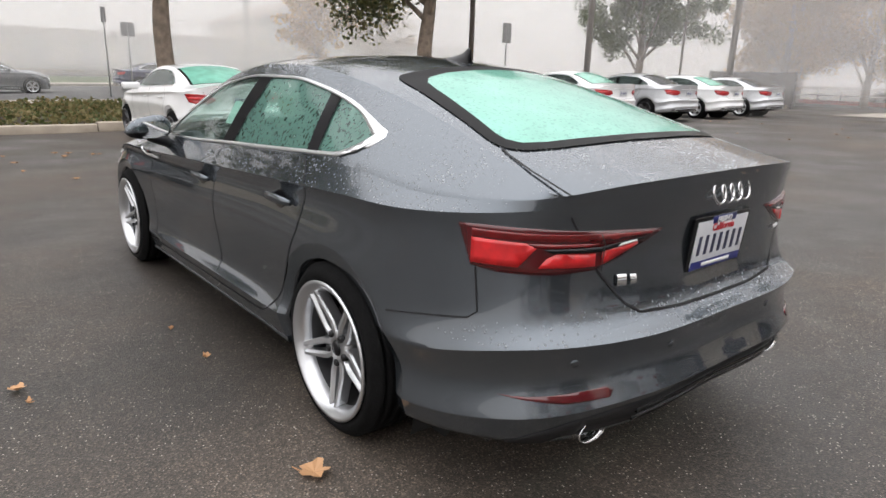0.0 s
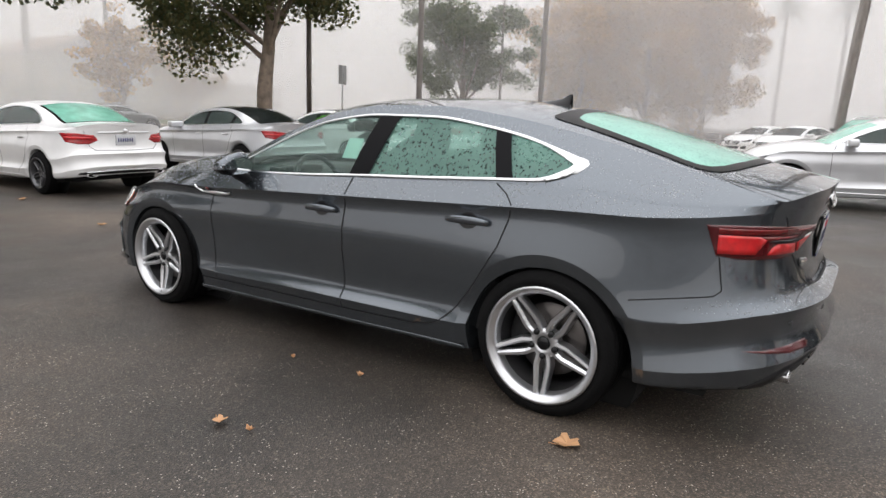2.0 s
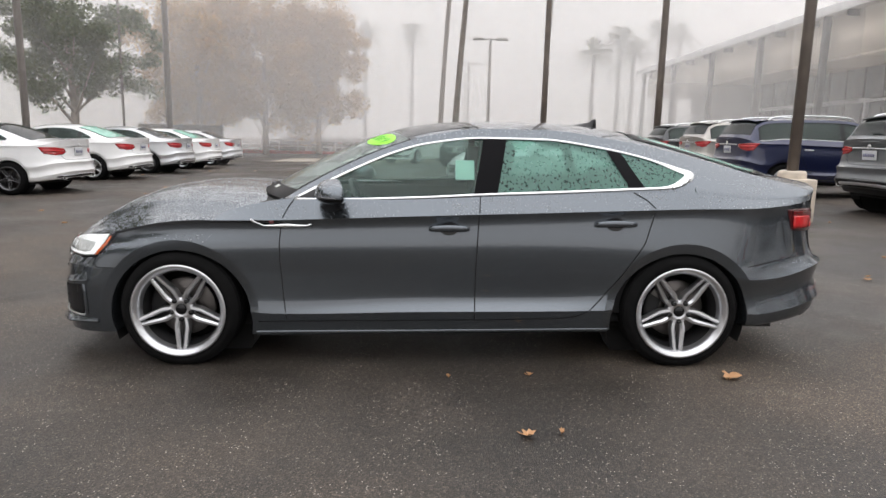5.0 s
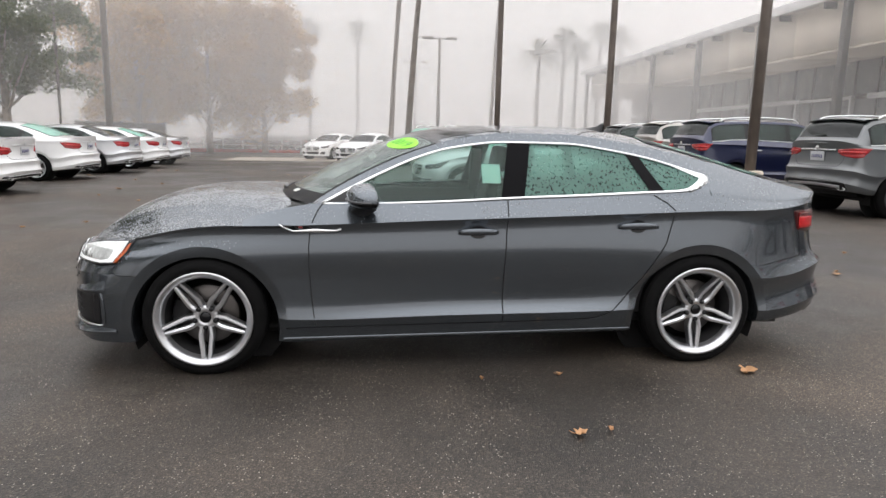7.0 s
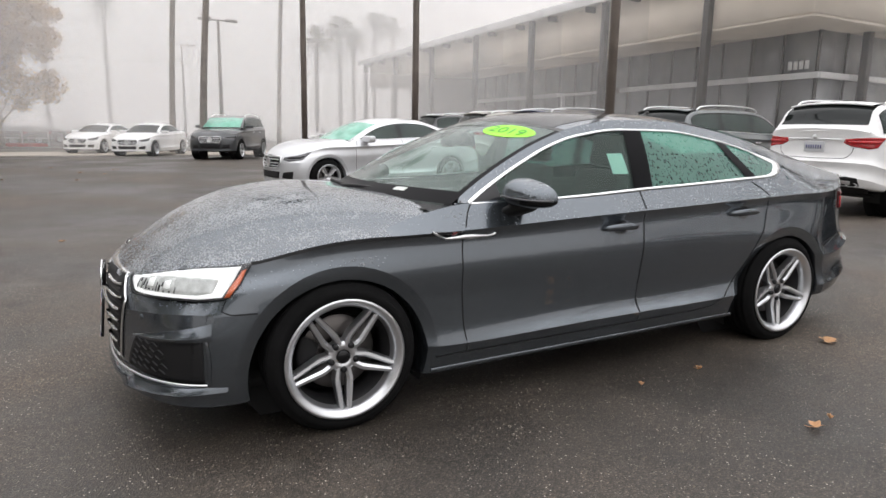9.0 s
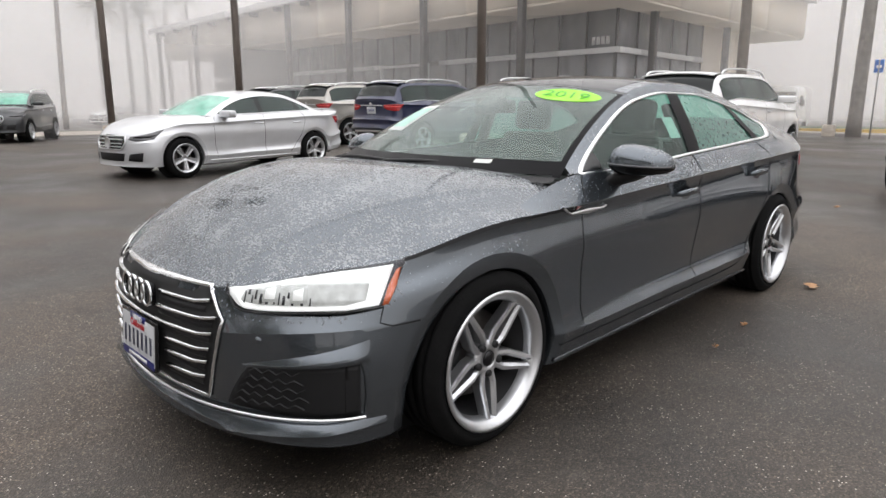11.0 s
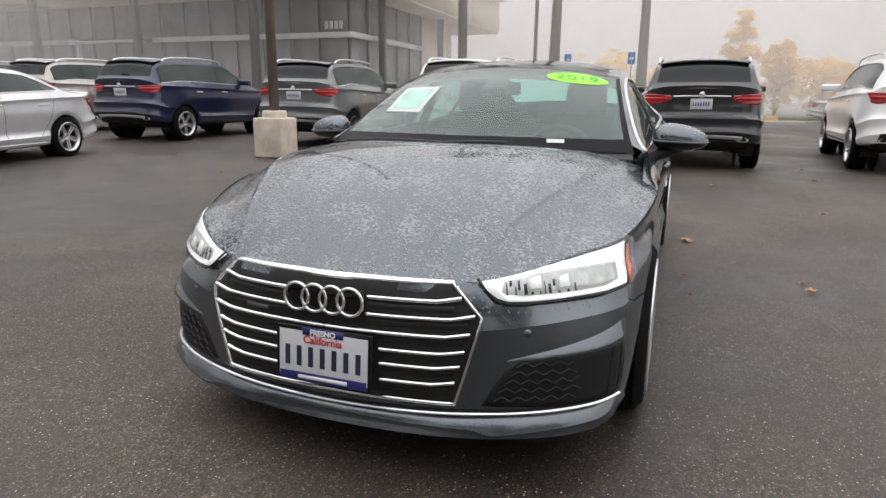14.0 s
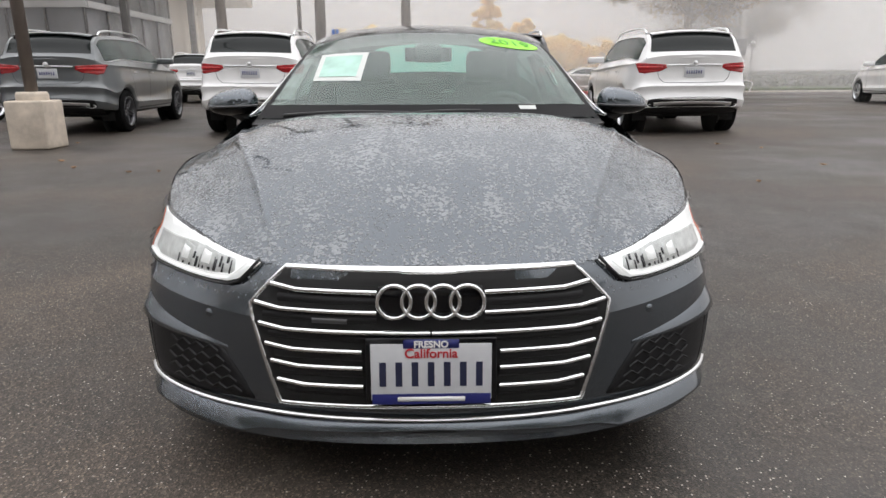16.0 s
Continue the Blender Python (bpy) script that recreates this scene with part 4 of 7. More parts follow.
g = part("ground", ground_sheet(), asphalt())
tagged(g, "dark worn asphalt of the car lot, damp in places", "ground", kind="structure")


# ---------------------------------------------------------------- fittings of the grey sportback
def hero_fittings(root):
    H = HERO
    on = H.on
    sx, syf, syr = H.sx, H.syf, H.syr
    F, R, X = (lambda y, z: (syf(y), z)), (lambda y, z: (syr(y), z)), (lambda x, z: (sx(x), z))
    K = .40                                            # metres in one knot step near the corners
    st = (.12, .02)

    face = lambda s, z, off=0.0: on(s, z + .025, off)     # the heights of the front end count from 25 mm up

    # headlights
    edge_s = np.linspace(sx(1.783), syf(.462), 14)      # the lamps end just below the bonnet's edge
    edge_z = H.row(8, edge_s)[:, 2] - .025 - np.linspace(.006, .003, 14)
    top = list(zip(edge_s, edge_z))
    bot = [F(.468, .636), F(.512, .590), F(.545, .580), F(.60, .578), F(.68, .580), (sx(1.99), .584), (sx(1.885), .597), (sx(1.84), .635)]
    lamp_a, lamp_b = both("headlight", panel(face, top + bot, .006, .02, steps=st), LAMP_SHELL, root, "headlight with clear cover and amber end")
    inner = [(q, z - .004) for q, z in top[1:]] + [F(.520, .597), F(.55, .588), F(.60, .586), F(.68, .588), (sx(1.98), .592), (sx(1.895), .604), (sx(1.865), .650)]
    for lamp, s in ((lamp_a, 1), (lamp_b, -1)):
        def add(name, b, mat, label=""):
            if s < 0:
                moved(b, Matrix.Diagonal((1, -1, 1, 1)))
                bmesh.ops.reverse_faces(b, faces=b.faces)
            return part(name, b, mat, lamp, label)
        add("reflector", panel(face, inner, .009, .003, steps=st), LAMP_MIST, "silver reflector with a glow of its own")
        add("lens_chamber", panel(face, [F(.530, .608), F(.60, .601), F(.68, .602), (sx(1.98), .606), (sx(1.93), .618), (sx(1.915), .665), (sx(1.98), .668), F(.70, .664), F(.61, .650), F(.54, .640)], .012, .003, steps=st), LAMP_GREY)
        rng = np.random.default_rng(7)
        for k in range(17):
            y0 = .540 + .0125 * k + .005 * rng.random()
            z0 = .604 + .026 * rng.random() * (k % 2)
            z1 = z0 + .014 + .022 * rng.random()
            w0 = .003 + .006 * rng.random()
            add("lens_fin", panel(face, [F(y0, z0), F(y0 + w0, z0), F(y0 + w0, z1), F(y0 + .001, z1)], .015, .002, steps=st), LAMP_SHELL)
        add("amber_marker", panel(face, [(sx(1.806), .706), (sx(1.822), .700), (sx(1.862), .645), (sx(1.886), .602), (sx(1.868), .604), (sx(1.828), .655)], .011, .003, steps=st), AMBER, "amber side marker")
        add("light_strip", ribbon(face, [(sx(1.905), .606), (sx(1.98), .596), F(.68, .591), F(.60, .590), F(.545, .594), F(.497, .636)], .009, .013, .003, .02, ratio=K), LAMP_ON, "glowing daytime strip")
        for x0, x1 in ((.735, .690), (.655, .605)):
            add("lens_block", panel(face, [F(x0, .612), F(x1, .610), F(x1, .650), F(x0, .660)], .016, .004, steps=st), LAMP_GREY)
            add("lens_block", panel(face, [F(x0 - .009, .619), F(x1 + .009, .618), F(x1 + .009, .643), F(x0 - .009, .651)], .021, .001, steps=st), LAMP_MIST)
        add("bezel", ribbon(face, top[-1:] + bot[:-1], .006, .012, .005, .02, ratio=K), BLACK, "black edge seal")
        add("cover", panel(face, top + bot, .022, .0, steps=st), LAMP_GLASS)

    # grille
    hexa = [(.390, .636), (.472, .545), (.400, .278), (-.400, .278), (-.472, .545), (-.390, .636)]
    sg = lambda y: syf(abs(y)) if y >= 0 else 24 - syf(abs(y))
    def on2(s, z, off=0.0):
        if s <= 12:
            return face(s, z, off)
        p, n = face(24 - s, z, off)
        return Vector((p.x, -p.y, p.z)), Vector((n.x, -n.y, n.z))
    G = lambda pts: [(sg(y), z) for y, z in pts]
    grille = part("grille", panel(on2, G(hexa), .004, .02, steps=(.1, .03)), LINER, root, "black six-sided grille with chrome bars")
    part("grille_frame", ribbon(on2, G(hexa + hexa[:1]), .011, .004, .006, .02, ratio=.44, closed=True), CHROME, grille, "chrome grille surround")
    width_at = lambda z: np.interp(z, [.278, .545, .640], [.400, .472, .390]) - .018
    for k, z in enumerate((.590, .544, .494, .441, .395, .343)):
        w = width_at(z)
        cuts = ((.135, w),) if k < 2 else ((.0, w),) if k == 2 else ((.175, w),)
        for a, b in cuts:
            for s in (-1, 1):
                pts = [(s * b, z + .006), (s * (b - .07), z - .004), (s * (b - .10), z - .004), (s * (b - .16), z - .004), (s * max(a, .002), z - .004)]
                part("grille_bar", ribbon(on2, G(pts), .0125, .006, .012, .03, ratio=.44), CHROME, grille, "chrome grille bar")
                part("grille_slat", ribbon(on2, G([(s * (b - .02), z - .022), (s * max(a, .002), z - .024)]), .018, .005, .004, .05, ratio=.44), BLACK, grille)
    p, n = on2(sg(0), .568, .03)
    turn = Matrix.Translation((p.x, 0, p.z)) @ Euler((radians(86), 0, radians(90))).to_matrix().to_4x4()
    part("badge_backing", moved(box(-.13, .13, -.04, .04, -.02, -.004, .01), turn), GLOSS_BLACK, grille)
    rings(root, turn, .0415)
    part("grille_script", ribbon(on2, G([(-.30, .516), (-.21, .516)]), .014, .008, .004, .03, ratio=.44), ALLOY_DARK, grille, "small metal script plate")
    p, n = on2(sg(0), .41, .022)
    plate_on(root, Matrix.Translation((p.x + .012, 0, .420)) @ Euler((radians(85), 0, radians(90))).to_matrix().to_4x4(), "white number plate in a dark frame")

    lip = [(.462, .640), (.43, .643), (.396, .648), (.25, .654), (0, .658)]
    part("bonnet_seam", ribbon(on2, G(lip + [(-y, z) for y, z in lip[-2::-1]]), .008, .003, .0, .03, ratio=.44), SEAM, root)

    # lower front: intakes, bright line, splitter
    ins = [(sx(1.952), .436), F(.76, .432), F(.66, .425), F(.56, .412), F(.505, .33), F(.478, .274), F(.62, .268), F(.74, .264), (sx(1.962), .262)]
    a, b = both("air_intake", panel(face, ins, .003, .01, steps=(.1, .03)), BLACK, root, "black mesh air intake")
    for q, s in ((a, 1), (b, -1)):
        def honey(name, bm2):
            if s < 0:
                moved(bm2, Matrix.Diagonal((1, -1, 1, 1)))
            part(name, bm2, BLACK, q)
        for z in (.298, .325, .352, .379, .406):
            y0, y1 = np.interp(z, [.274, .33, .412, .43], [.50, .525, .575, .66]), .745
            zig = [(y, z + (.007 if k % 2 else -.007)) for k, y in enumerate(np.arange(y0, y1, .022))]
            honey("mesh_strand", ribbon(face, [F(*v) for v in zig], .005, .004, .005, .011, ratio=.42))
        w = panel(face, [(sx(1.985), .434), (sx(1.952), .434), (sx(1.955), .266), (sx(1.99), .268)], .004, .004, steps=(.05, .03))
        honey("intake_end", w)
    rows = []
    for t in np.linspace(0, 1, 30):                    # a facet that widens outwards and roofs the intake
        q = syf(.545) + (sx(1.925) - syf(.545)) * t
        z_top, z_low = .419 + .088 * t ** .9, .417 + .028 * t
        jut = .002 + .020 * min(1, t * 1.6) * min(1, (1 - t) * 8)
        rows.append([tuple(face(q, z_top, .0005)[0]), tuple(face(q, z_low + (z_top - z_low) * .35, jut * .8)[0]), tuple(face(q, z_low, jut)[0]), tuple(face(q, z_low - .008, .002)[0])])
    both("bumper_blade", outward(grid(np.array(rows)), (1.2, 0, .4)), PAINT, root)
    both("intake_fin", ribbon(face, [(sx(1.945), .440), (sx(1.938), .40), (sx(1.936), .33), (sx(1.942), .262)], .022, .001, .008, .015, ratio=.42), PAINT, root)
    arc = [(sx(1.945), .262), (sg(.74), .259), (sg(.60), .254), (sg(.45), .250), (sg(.25), .244), (12, .240)]
    part("front_trim_line", ribbon(on2, arc + [(24 - q, z) for q, z in arc[-2::-1]], .009, .010, .007, .03, ratio=.44), SATIN, root, "bright trim line across the front bumper")
    part("lower_grille", panel(on2, G([(.62, .243), (.45, .238), (0, .228), (-.45, .238), (-.62, .243), (-.55, .212), (-.3, .199), (0, .195), (.3, .199), (.55, .212)]), .003, .008, steps=(.15, .03)), BLACK, root)

    # splitter: a thin lip that juts out most at the corners
    rows = []
    for q in np.concatenate([np.linspace(sx(1.885), 12, 40), 24 - np.linspace(12, sx(1.885), 40)[1:]]):
        y_ = abs(on2(q, .22, 0)[0].y)
        jut = float(np.interp(y_, [0, .44, .50, .78, .86], [.024, .028, .042, .036, .006]))
        z_in = float(np.interp(y_, [0, .40, .52, .88], [.236, .234, .242, .254]))
        z_tip = float(np.interp(y_, [0, .44, .50, .88], [.222, .209, .198, .230]))
        n_ = on2(q, .27, 0)[1]
        n_ = Vector((n_.x, n_.y, 0)).normalized()
        p_ = on2(q, .240, 0)[0]
        rows.append([tuple(Vector((p_.x, p_.y, z)) + n_ * o) for z, o in ((z_in + .026, -.004), (z_tip + .023, jut), (z_tip + .016, jut), (z_tip + .016, -.06))])
    part("splitter", outward(grid(np.array(rows))), PAINT, root, "thin body-coloured splitter lip")

    # tail lights
    tl = [(sx(-2.03), .912), (sx(-2.12), .914), R(.74, .913), R(.60, .905), R(.45, .899), R(.315, .892), R(.40, .858), R(.50, .815), R(.575, .792), R(.70, .785), (sx(-2.15), .786), (sx(-2.072), .796)]
    a, b = both("tail_light", panel(on, tl, .006, .02, steps=(.1, .02)), RED_DARK, root, "red tail light reaching on to the tailgate")
    for q, s in ((a, 1), (b, -1)):
        def add2(name, b2, mat, label=""):
            if s < 0:
                moved(b2, Matrix.Diagonal((1, -1, 1, 1)))
                bmesh.ops.reverse_faces(b2, faces=b2.faces)
            part(name, b2, mat, q, label)
        def lamp_spot(u, v):
            """u: 0 at the outer edge, 1 at the tailgate joint, 2 at the inner tip; v: 0 to 1 upwards."""
            q0, q1, q2 = sx(-2.05), syr(.56), syr(.33)
            low = np.interp(u, [0, 1, 2], [.799, .797, .884])
            high = np.interp(u, [0, 1, 2], [.908, .902, .892])
            return float(np.interp(u, [0, 1, 2], [q0, q1, q2])), float(low + (high - low) * v)
        def glow(name, uv, mat, off=.010, label=""):
            add2(name, panel(on, [lamp_spot(*c) for c in uv], off, .003, steps=(.1, .02)), mat, label)
        glow("upper_band", [(.05, .76), (.5, .77), (1, .76), (1.5, .70), (1.9, .5), (1.95, .9), (1.5, .95), (1, .95), (.5, .95), (.05, .95)], RED_LENS)
        glow("bright_block", [(.05, .06), (.37, .06), (.43, .30), (.50, .58), (.42, .70), (.05, .72)], RED_BRIGHT, .012, "bright red light block")
        glow("hook_arm", [(.50, .58), (.98, .62), (.98, .70), (.42, .70)], RED_LENS, .012)
        glow("lower_band", [(.52, .06), (.97, .06), (.97, .42), (.66, .44), (.58, .30)], RED_BRIGHT)
        glow("inner_band", [(1.05, .05), (1.22, .05), (1.62, .18), (1.60, .36), (1.05, .44)], RED_BRIGHT)
        glow("dark_bar", [(.62, .47), (1, .47), (1.6, .42), (1.8, .40), (1.8, .55), (1.5, .62), (1, .60), (.55, .56)], GLOSS_BLACK, .013)
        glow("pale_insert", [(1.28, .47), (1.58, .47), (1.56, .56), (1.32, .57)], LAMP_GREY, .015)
        add2("joint", ribbon(on, [R(.565, .900), R(.548, .87), R(.555, .79)], .004, .016, .0, .02, ratio=.42), SEAM)

    # tailgate and bumper lines, badges, plate
    onr2 = lambda s, z, off=0.0: on(s, z, off) if s >= 0 else (lambda pn: (Vector((pn[0].x, -pn[0].y, pn[0].z)), Vector((pn[1].x, -pn[1].y, pn[1].z))))(on(-s, z, off))
    rr = lambda y: math.copysign(syr(abs(y)), y)
    RR = lambda pts: [(rr(y), z) for y, z in pts]
    part("tailgate_seam", ribbon(onr2, RR([(.655, .945), (.64, .92), (.56, .79), (.46, .685), (.40, .652), (.2, .642), (0, .640), (-.2, .642), (-.40, .652), (-.46, .685), (-.56, .79), (-.64, .92), (-.655, .945)]), .007, .003, .0, .03, ratio=.43), SEAM, root)
    both("bumper_seam", ribbon(on, [(sx(-1.775), .594), (sx(-1.95), .622), (sx(-2.075), .642), (sx(-2.103), .665), (sx(-2.085), .79)], .005, .002, .0, .03, ratio=.40), SEAM, root)
    p, n = onr2(0, .825, .0)
    plate_on(root, Matrix.Translation((p.x - .018, -.004, .815)) @ Euler((radians(96), 0, radians(-90))).to_matrix().to_4x4(), "white number plate in a dark frame")
    p, n = onr2(0, .945, .012)
    rings(root, Matrix.Translation((p.x - .004, 0, .978)) @ Euler((radians(76), 0, radians(-90))).to_matrix().to_4x4(), .0345)
    part("model_badge", ribbon(onr2, RR([(.49, .752), (.455, .750)]), .036, .004, .005, .02, ratio=.43), CHROME, root, "small chrome model badge")
    part("model_badge", ribbon(onr2, RR([(.440, .749), (.415, .748)]), .032, .004, .005, .02, ratio=.43), CHROME, root, "small chrome model badge")
    part("drive_badge", ribbon(onr2, RR([(-.47, .79), (-.54, .79)]), .014, .004, .004, .02, ratio=.43), SATIN, root)
    both("reflector", panel(on, [R(.79, .442), R(.72, .450), R(.62, .462), R(.545, .468), R(.525, .456), R(.54, .438), R(.66, .431)], .003, .006, steps=(.05, .01)), RED_DARK, root, "slim red bumper reflector")
    part("diffuser", panel(onr2, RR([(.78, .282), (.73, .325), (.64, .368), (.52, .388), (.30, .397), (0, .402), (-.30, .397), (-.52, .388), (-.64, .368), (-.73, .325), (-.78, .282), (-.5, .288), (0, .290), (.5, .288)]), .004, .02, steps=(.15, .03)), BLACK, root, "black rear diffuser")
    for z in (.360, .325):
        part("diffuser_rib", ribbon(onr2, RR([(.42, z), (0, z + .012), (-.42, z)]), .012, .006, .008, .05, ratio=.43), GLOSS_BLACK, root)
    for s in (1, -1):
        b = bmesh.new()
        ring = lambda dx, r: [(-2.332 + dx, s * .552 + math.cos(a) * r * 1.25, .312 + math.sin(a) * r * .78) for a in np.linspace(0, 2 * math.pi, 33)]
        grid(np.array([ring(*q) for q in ((.10, .044), (.0, .047), (-.005, .048), (-.006, .046), (.02, .043))]), b)
        tip = part("exhaust_tip", outward(b), DARK_CHROME, root, "oval chrome exhaust tip")
        b = grid(np.array([ring(*q) for q in ((.004, .0445), (.09, .038), (.09, .001))]))
        part("exhaust_bore", b, LINER, tip)
        for y, z in ((.64, .545), (.30, .548)):
            b = lathe([(0, .003), (.011, .003), (.013, .0)], 16, "X")
            p, n = on(syr(y), z, .001)
            m = Matrix.Translation((p.x, p.y * s, p.z)) @ Vector((n.x, n.y * s, n.z)).to_track_quat("X", "Z").to_matrix().to_4x4()
            part("parking_sensor", moved(b, m), PAINT, root)
        for y, z in ((.60, .50),):
            b = lathe([(0, .003), (.010, .003), (.012, .0)], 16, "X")
            p, n = face(syf(y), z, .001)
            m = Matrix.Translation((p.x, p.y * s, p.z)) @ Vector((n.x, n.y * s, n.z)).to_track_quat("X", "Z").to_matrix().to_4x4()
            part("parking_sensor", moved(b, m), PAINT, root)

    # shut lines on the flanks
    both("door_seam", ribbon(on, [X(.775, .945), X(.80, .91), X(.838, .83), X(.848, .72), X(.848, .60), X(.835, .40), X(.818, .275)], .006, .002, ratio=.75), SEAM, root)
    both("door_seam", ribbon(on, [X(-.262, .972), X(-.250, .80), X(-.240, .60), X(-.236, .275)], .006, .002, ratio=.75), SEAM, root)
    both("door_seam", ribbon(on, [X(-1.12, 1.003), X(-1.19, .962), X(-1.232, .92), X(-1.222, .86), X(-1.18, .73), X(-1.06, .54), X(-.945, .395), X(-.88, .335), X(-.80, .30), X(-.62, .280)], .006, .002, ratio=.72), SEAM, root)
    both("sill_line", ribbon(on, [X(.98, .262), X(.4, .270), X(-.3, .278), X(-.75, .290)], .006, .002, ratio=.75), SEAM, root)
    both("sill_blade", ribbon(on, [X(.995, .192), X(.4, .198), X(-.3, .206), X(-1.0, .218)], .022, .001, .005, .06, ratio=.75), PAINT, root, "grey sill blade along the rocker")
    both("bumper_seam", ribbon(on, [(sx(1.765), .565), (sx(1.86), .563), (sx(1.895), .578), (sx(1.88), .625)], .005, .002, ratio=.45), SEAM, root)
    along = np.linspace(sx(1.79), sx(.93), 18)
    both("bonnet_gap", ribbon(on, list(zip(along, H.row(8, along)[:, 2] - .006)), .009, .005, ratio=.6), SEAM, root)
    # side vent strip
    a, b = both("vent_strip", ribbon(on, [X(1.00, .838), X(.93, .806), X(.70, .806), X(.672, .816)], lambda t: .010 + .014 * max(0, 1 - abs(t - .62) / .38), .003, .006, .02, ratio=.7), SATIN, root, "satin vent strip on the wing")
    for q, s in ((a, 1), (b, -1)):
        w = panel(on, [X(.99, .838), X(.86, .835), X(.84, .818), X(.93, .814)], .002, .002, steps=(.1, .02))
        red = panel(on, [X(.90, .834), X(.875, .834), X(.875, .820), X(.90, .820)], .004, .002, steps=(.1, .02))
        for nm, bb, mm in (("vent", w, GLOSS_BLACK), ("trim_badge", red, RED_LENS)):
            if s < 0:
                moved(bb, Matrix.Diagonal((1, -1, 1, 1)))
            part(nm, bb, mm, q)
    # handles
    for x0, x1, z in ((.025, -.200, .795), (-.898, -1.128, .827)):
        xm = (x0 + x1) / 2
        ov = [X(xm + math.cos(a) * .052, z + math.sin(a) * .037 + .002) for a in np.linspace(0, 2 * math.pi, 20, endpoint=False)]
        both("handle_cup", panel(on, ov, .0015, .0, steps=(.06, .02)), GLOSS_BLACK, root)
        pts = []
        for t in np.linspace(0, 1, 11):
            p, n = on(sx(x0 + (x1 - x0) * t), z + .004 * math.sin(math.pi * t), .012 + .024 * math.sin(math.pi * t) ** .5)
            pts.append(p)
        b = bmesh.new()
        rows = []
        for t, p in zip(np.linspace(0, 1, 11), pts):
            h = .0185 * (.6 + .4 * math.sin(math.pi * t) ** .4)
            rows.append([(p.x, p.y + math.cos(a) * .010, p.z + math.sin(a) * h) for a in np.linspace(0, 2 * math.pi, 13)])
        grid(np.array(rows), b)
        for end in (rows[0], rows[-1]):
            b.faces.new([b.verts.new(v) for v in end[:-1]])
        weld(b, 1e-4)
        both("door_handle", outward(b), PAINT, root, "body-coloured door handle")
    # mirrors
    def mirror_shell(x, y, z, s):
        """From a unit ball to the mirror: domed above its waist, flat below it, fuller towards the door."""
        f = lambda q, e: math.copysign(abs(q) ** e, q)
        x, y = f(x, .8), f(y, .72)
        z = f(z, .85) * (.078 if z > 0 else .050)
        if x < 0:
            x *= .35
        z *= 1 - .22 * y
        return (.52 + x * .112 - .03 * y, (.966 + y * .128) * s, .984 + z - .006 * y)
    for s in (1, -1):
        shells = []
        for upper in (True, False):
            b = bmesh.new()
            rows = [[mirror_shell(math.cos(la) * math.cos(lo_), math.cos(la) * math.sin(lo_), math.sin(la), s) for lo_ in np.linspace(0, 2 * math.pi, 33)]
                    for la in (np.linspace(-.08, math.pi / 2 - .001, 12) if upper else np.linspace(-math.pi / 2 + .001, -.08, 8))]
            shells.append(outward(weld(grid(np.array(rows), b), 1e-4), (.5, .966 * s, .965)))
        cap = part("door_mirror", shells[0], PAINT_SPECK, root, "grey wet door mirror with a black underside")
        part("mirror_underside", shells[1], GLOSS_BLACK, cap)
        band = [mirror_shell(math.cos(.1) * math.cos(a), math.cos(.1) * math.sin(a), -.08, s) for a in np.linspace(-1.45, 1.5, 22)]
        part("mirror_band", outward(tube([(x + .002, y, z + .003) for x, y, z in band], .0055, 8)), ALLOY_DARK, cap)
        b = bmesh.new()
        rows = [[(.52 + math.cos(a) * r * 1.2 + dx, y * s, z + math.sin(a) * r * .7) for a in np.linspace(0, 2 * math.pi, 13)] for y, z, r, dx in ((.82, .893, .05, .06), (.845, .902, .045, .05), (.88, .922, .05, .03), (.94, .940, .045, .01), (.99, .948, .02, .0))]
        grid(np.array(rows), b)
        part("mirror_foot", outward(weld(b, 1e-4)), BLACK, cap)
        b = lathe([(0, 0), (1, 0)], 24, "X")
        moved(b, Matrix.Translation((.4785, .965 * s, .990)) @ Matrix.Diagonal((1, .098, .047, 1)))
        part("mirror_glass", b, MIRROR, cap)
        tri = side_patch(H, np.linspace(.765, .60, 8), dlo_lines()[0], dlo_lines()[1], 4, lift=.001)
        if s < 0:
            moved(tri, Matrix.Diagonal((1, -1, 1, 1)))
        part("mirror_triangle", tri, GLOSS_BLACK, cap)
    # roof fin, bonnet shut line, wipers
    b = bmesh.new()
    zr = lambda x: float(H.mz(x))
    rows = []
    for x, h, w in ((-.93, .004, .012), (-.98, .014, .03), (-1.05, .035, .026), (-1.085, .062, .010), (-1.105, .064, .006), (-1.10, .004, .024)):
        rows.append([(x, y * w, zr(x) + h * k) for y, k in ((-1.3, -.2), (-1, .25), (-.3, .9), (0, 1), (.3, .9), (1, .25), (1.3, -.2))])
    part("roof_antenna", outward(grid(np.array(rows), b)), GLOSS_BLACK, root, "black shark-fin roof antenna")
    for ya, yb, x0, x1 in ((.42, -.10, .94, 1.09), (-.05, -.62, 1.07, .98)):
        pts = [(x0 + (x1 - x0) * t + .03 * math.sin(math.pi * t), ya + (yb - ya) * t, .972 - .02 * abs(ya + (yb - ya) * t) + .012 * math.sin(math.pi * t)) for t in np.linspace(0, 1, 8)]
        w = tube(pts, .011, 6)
        part("wiper", w, BLACK, root, "black wiper resting at the cowl")
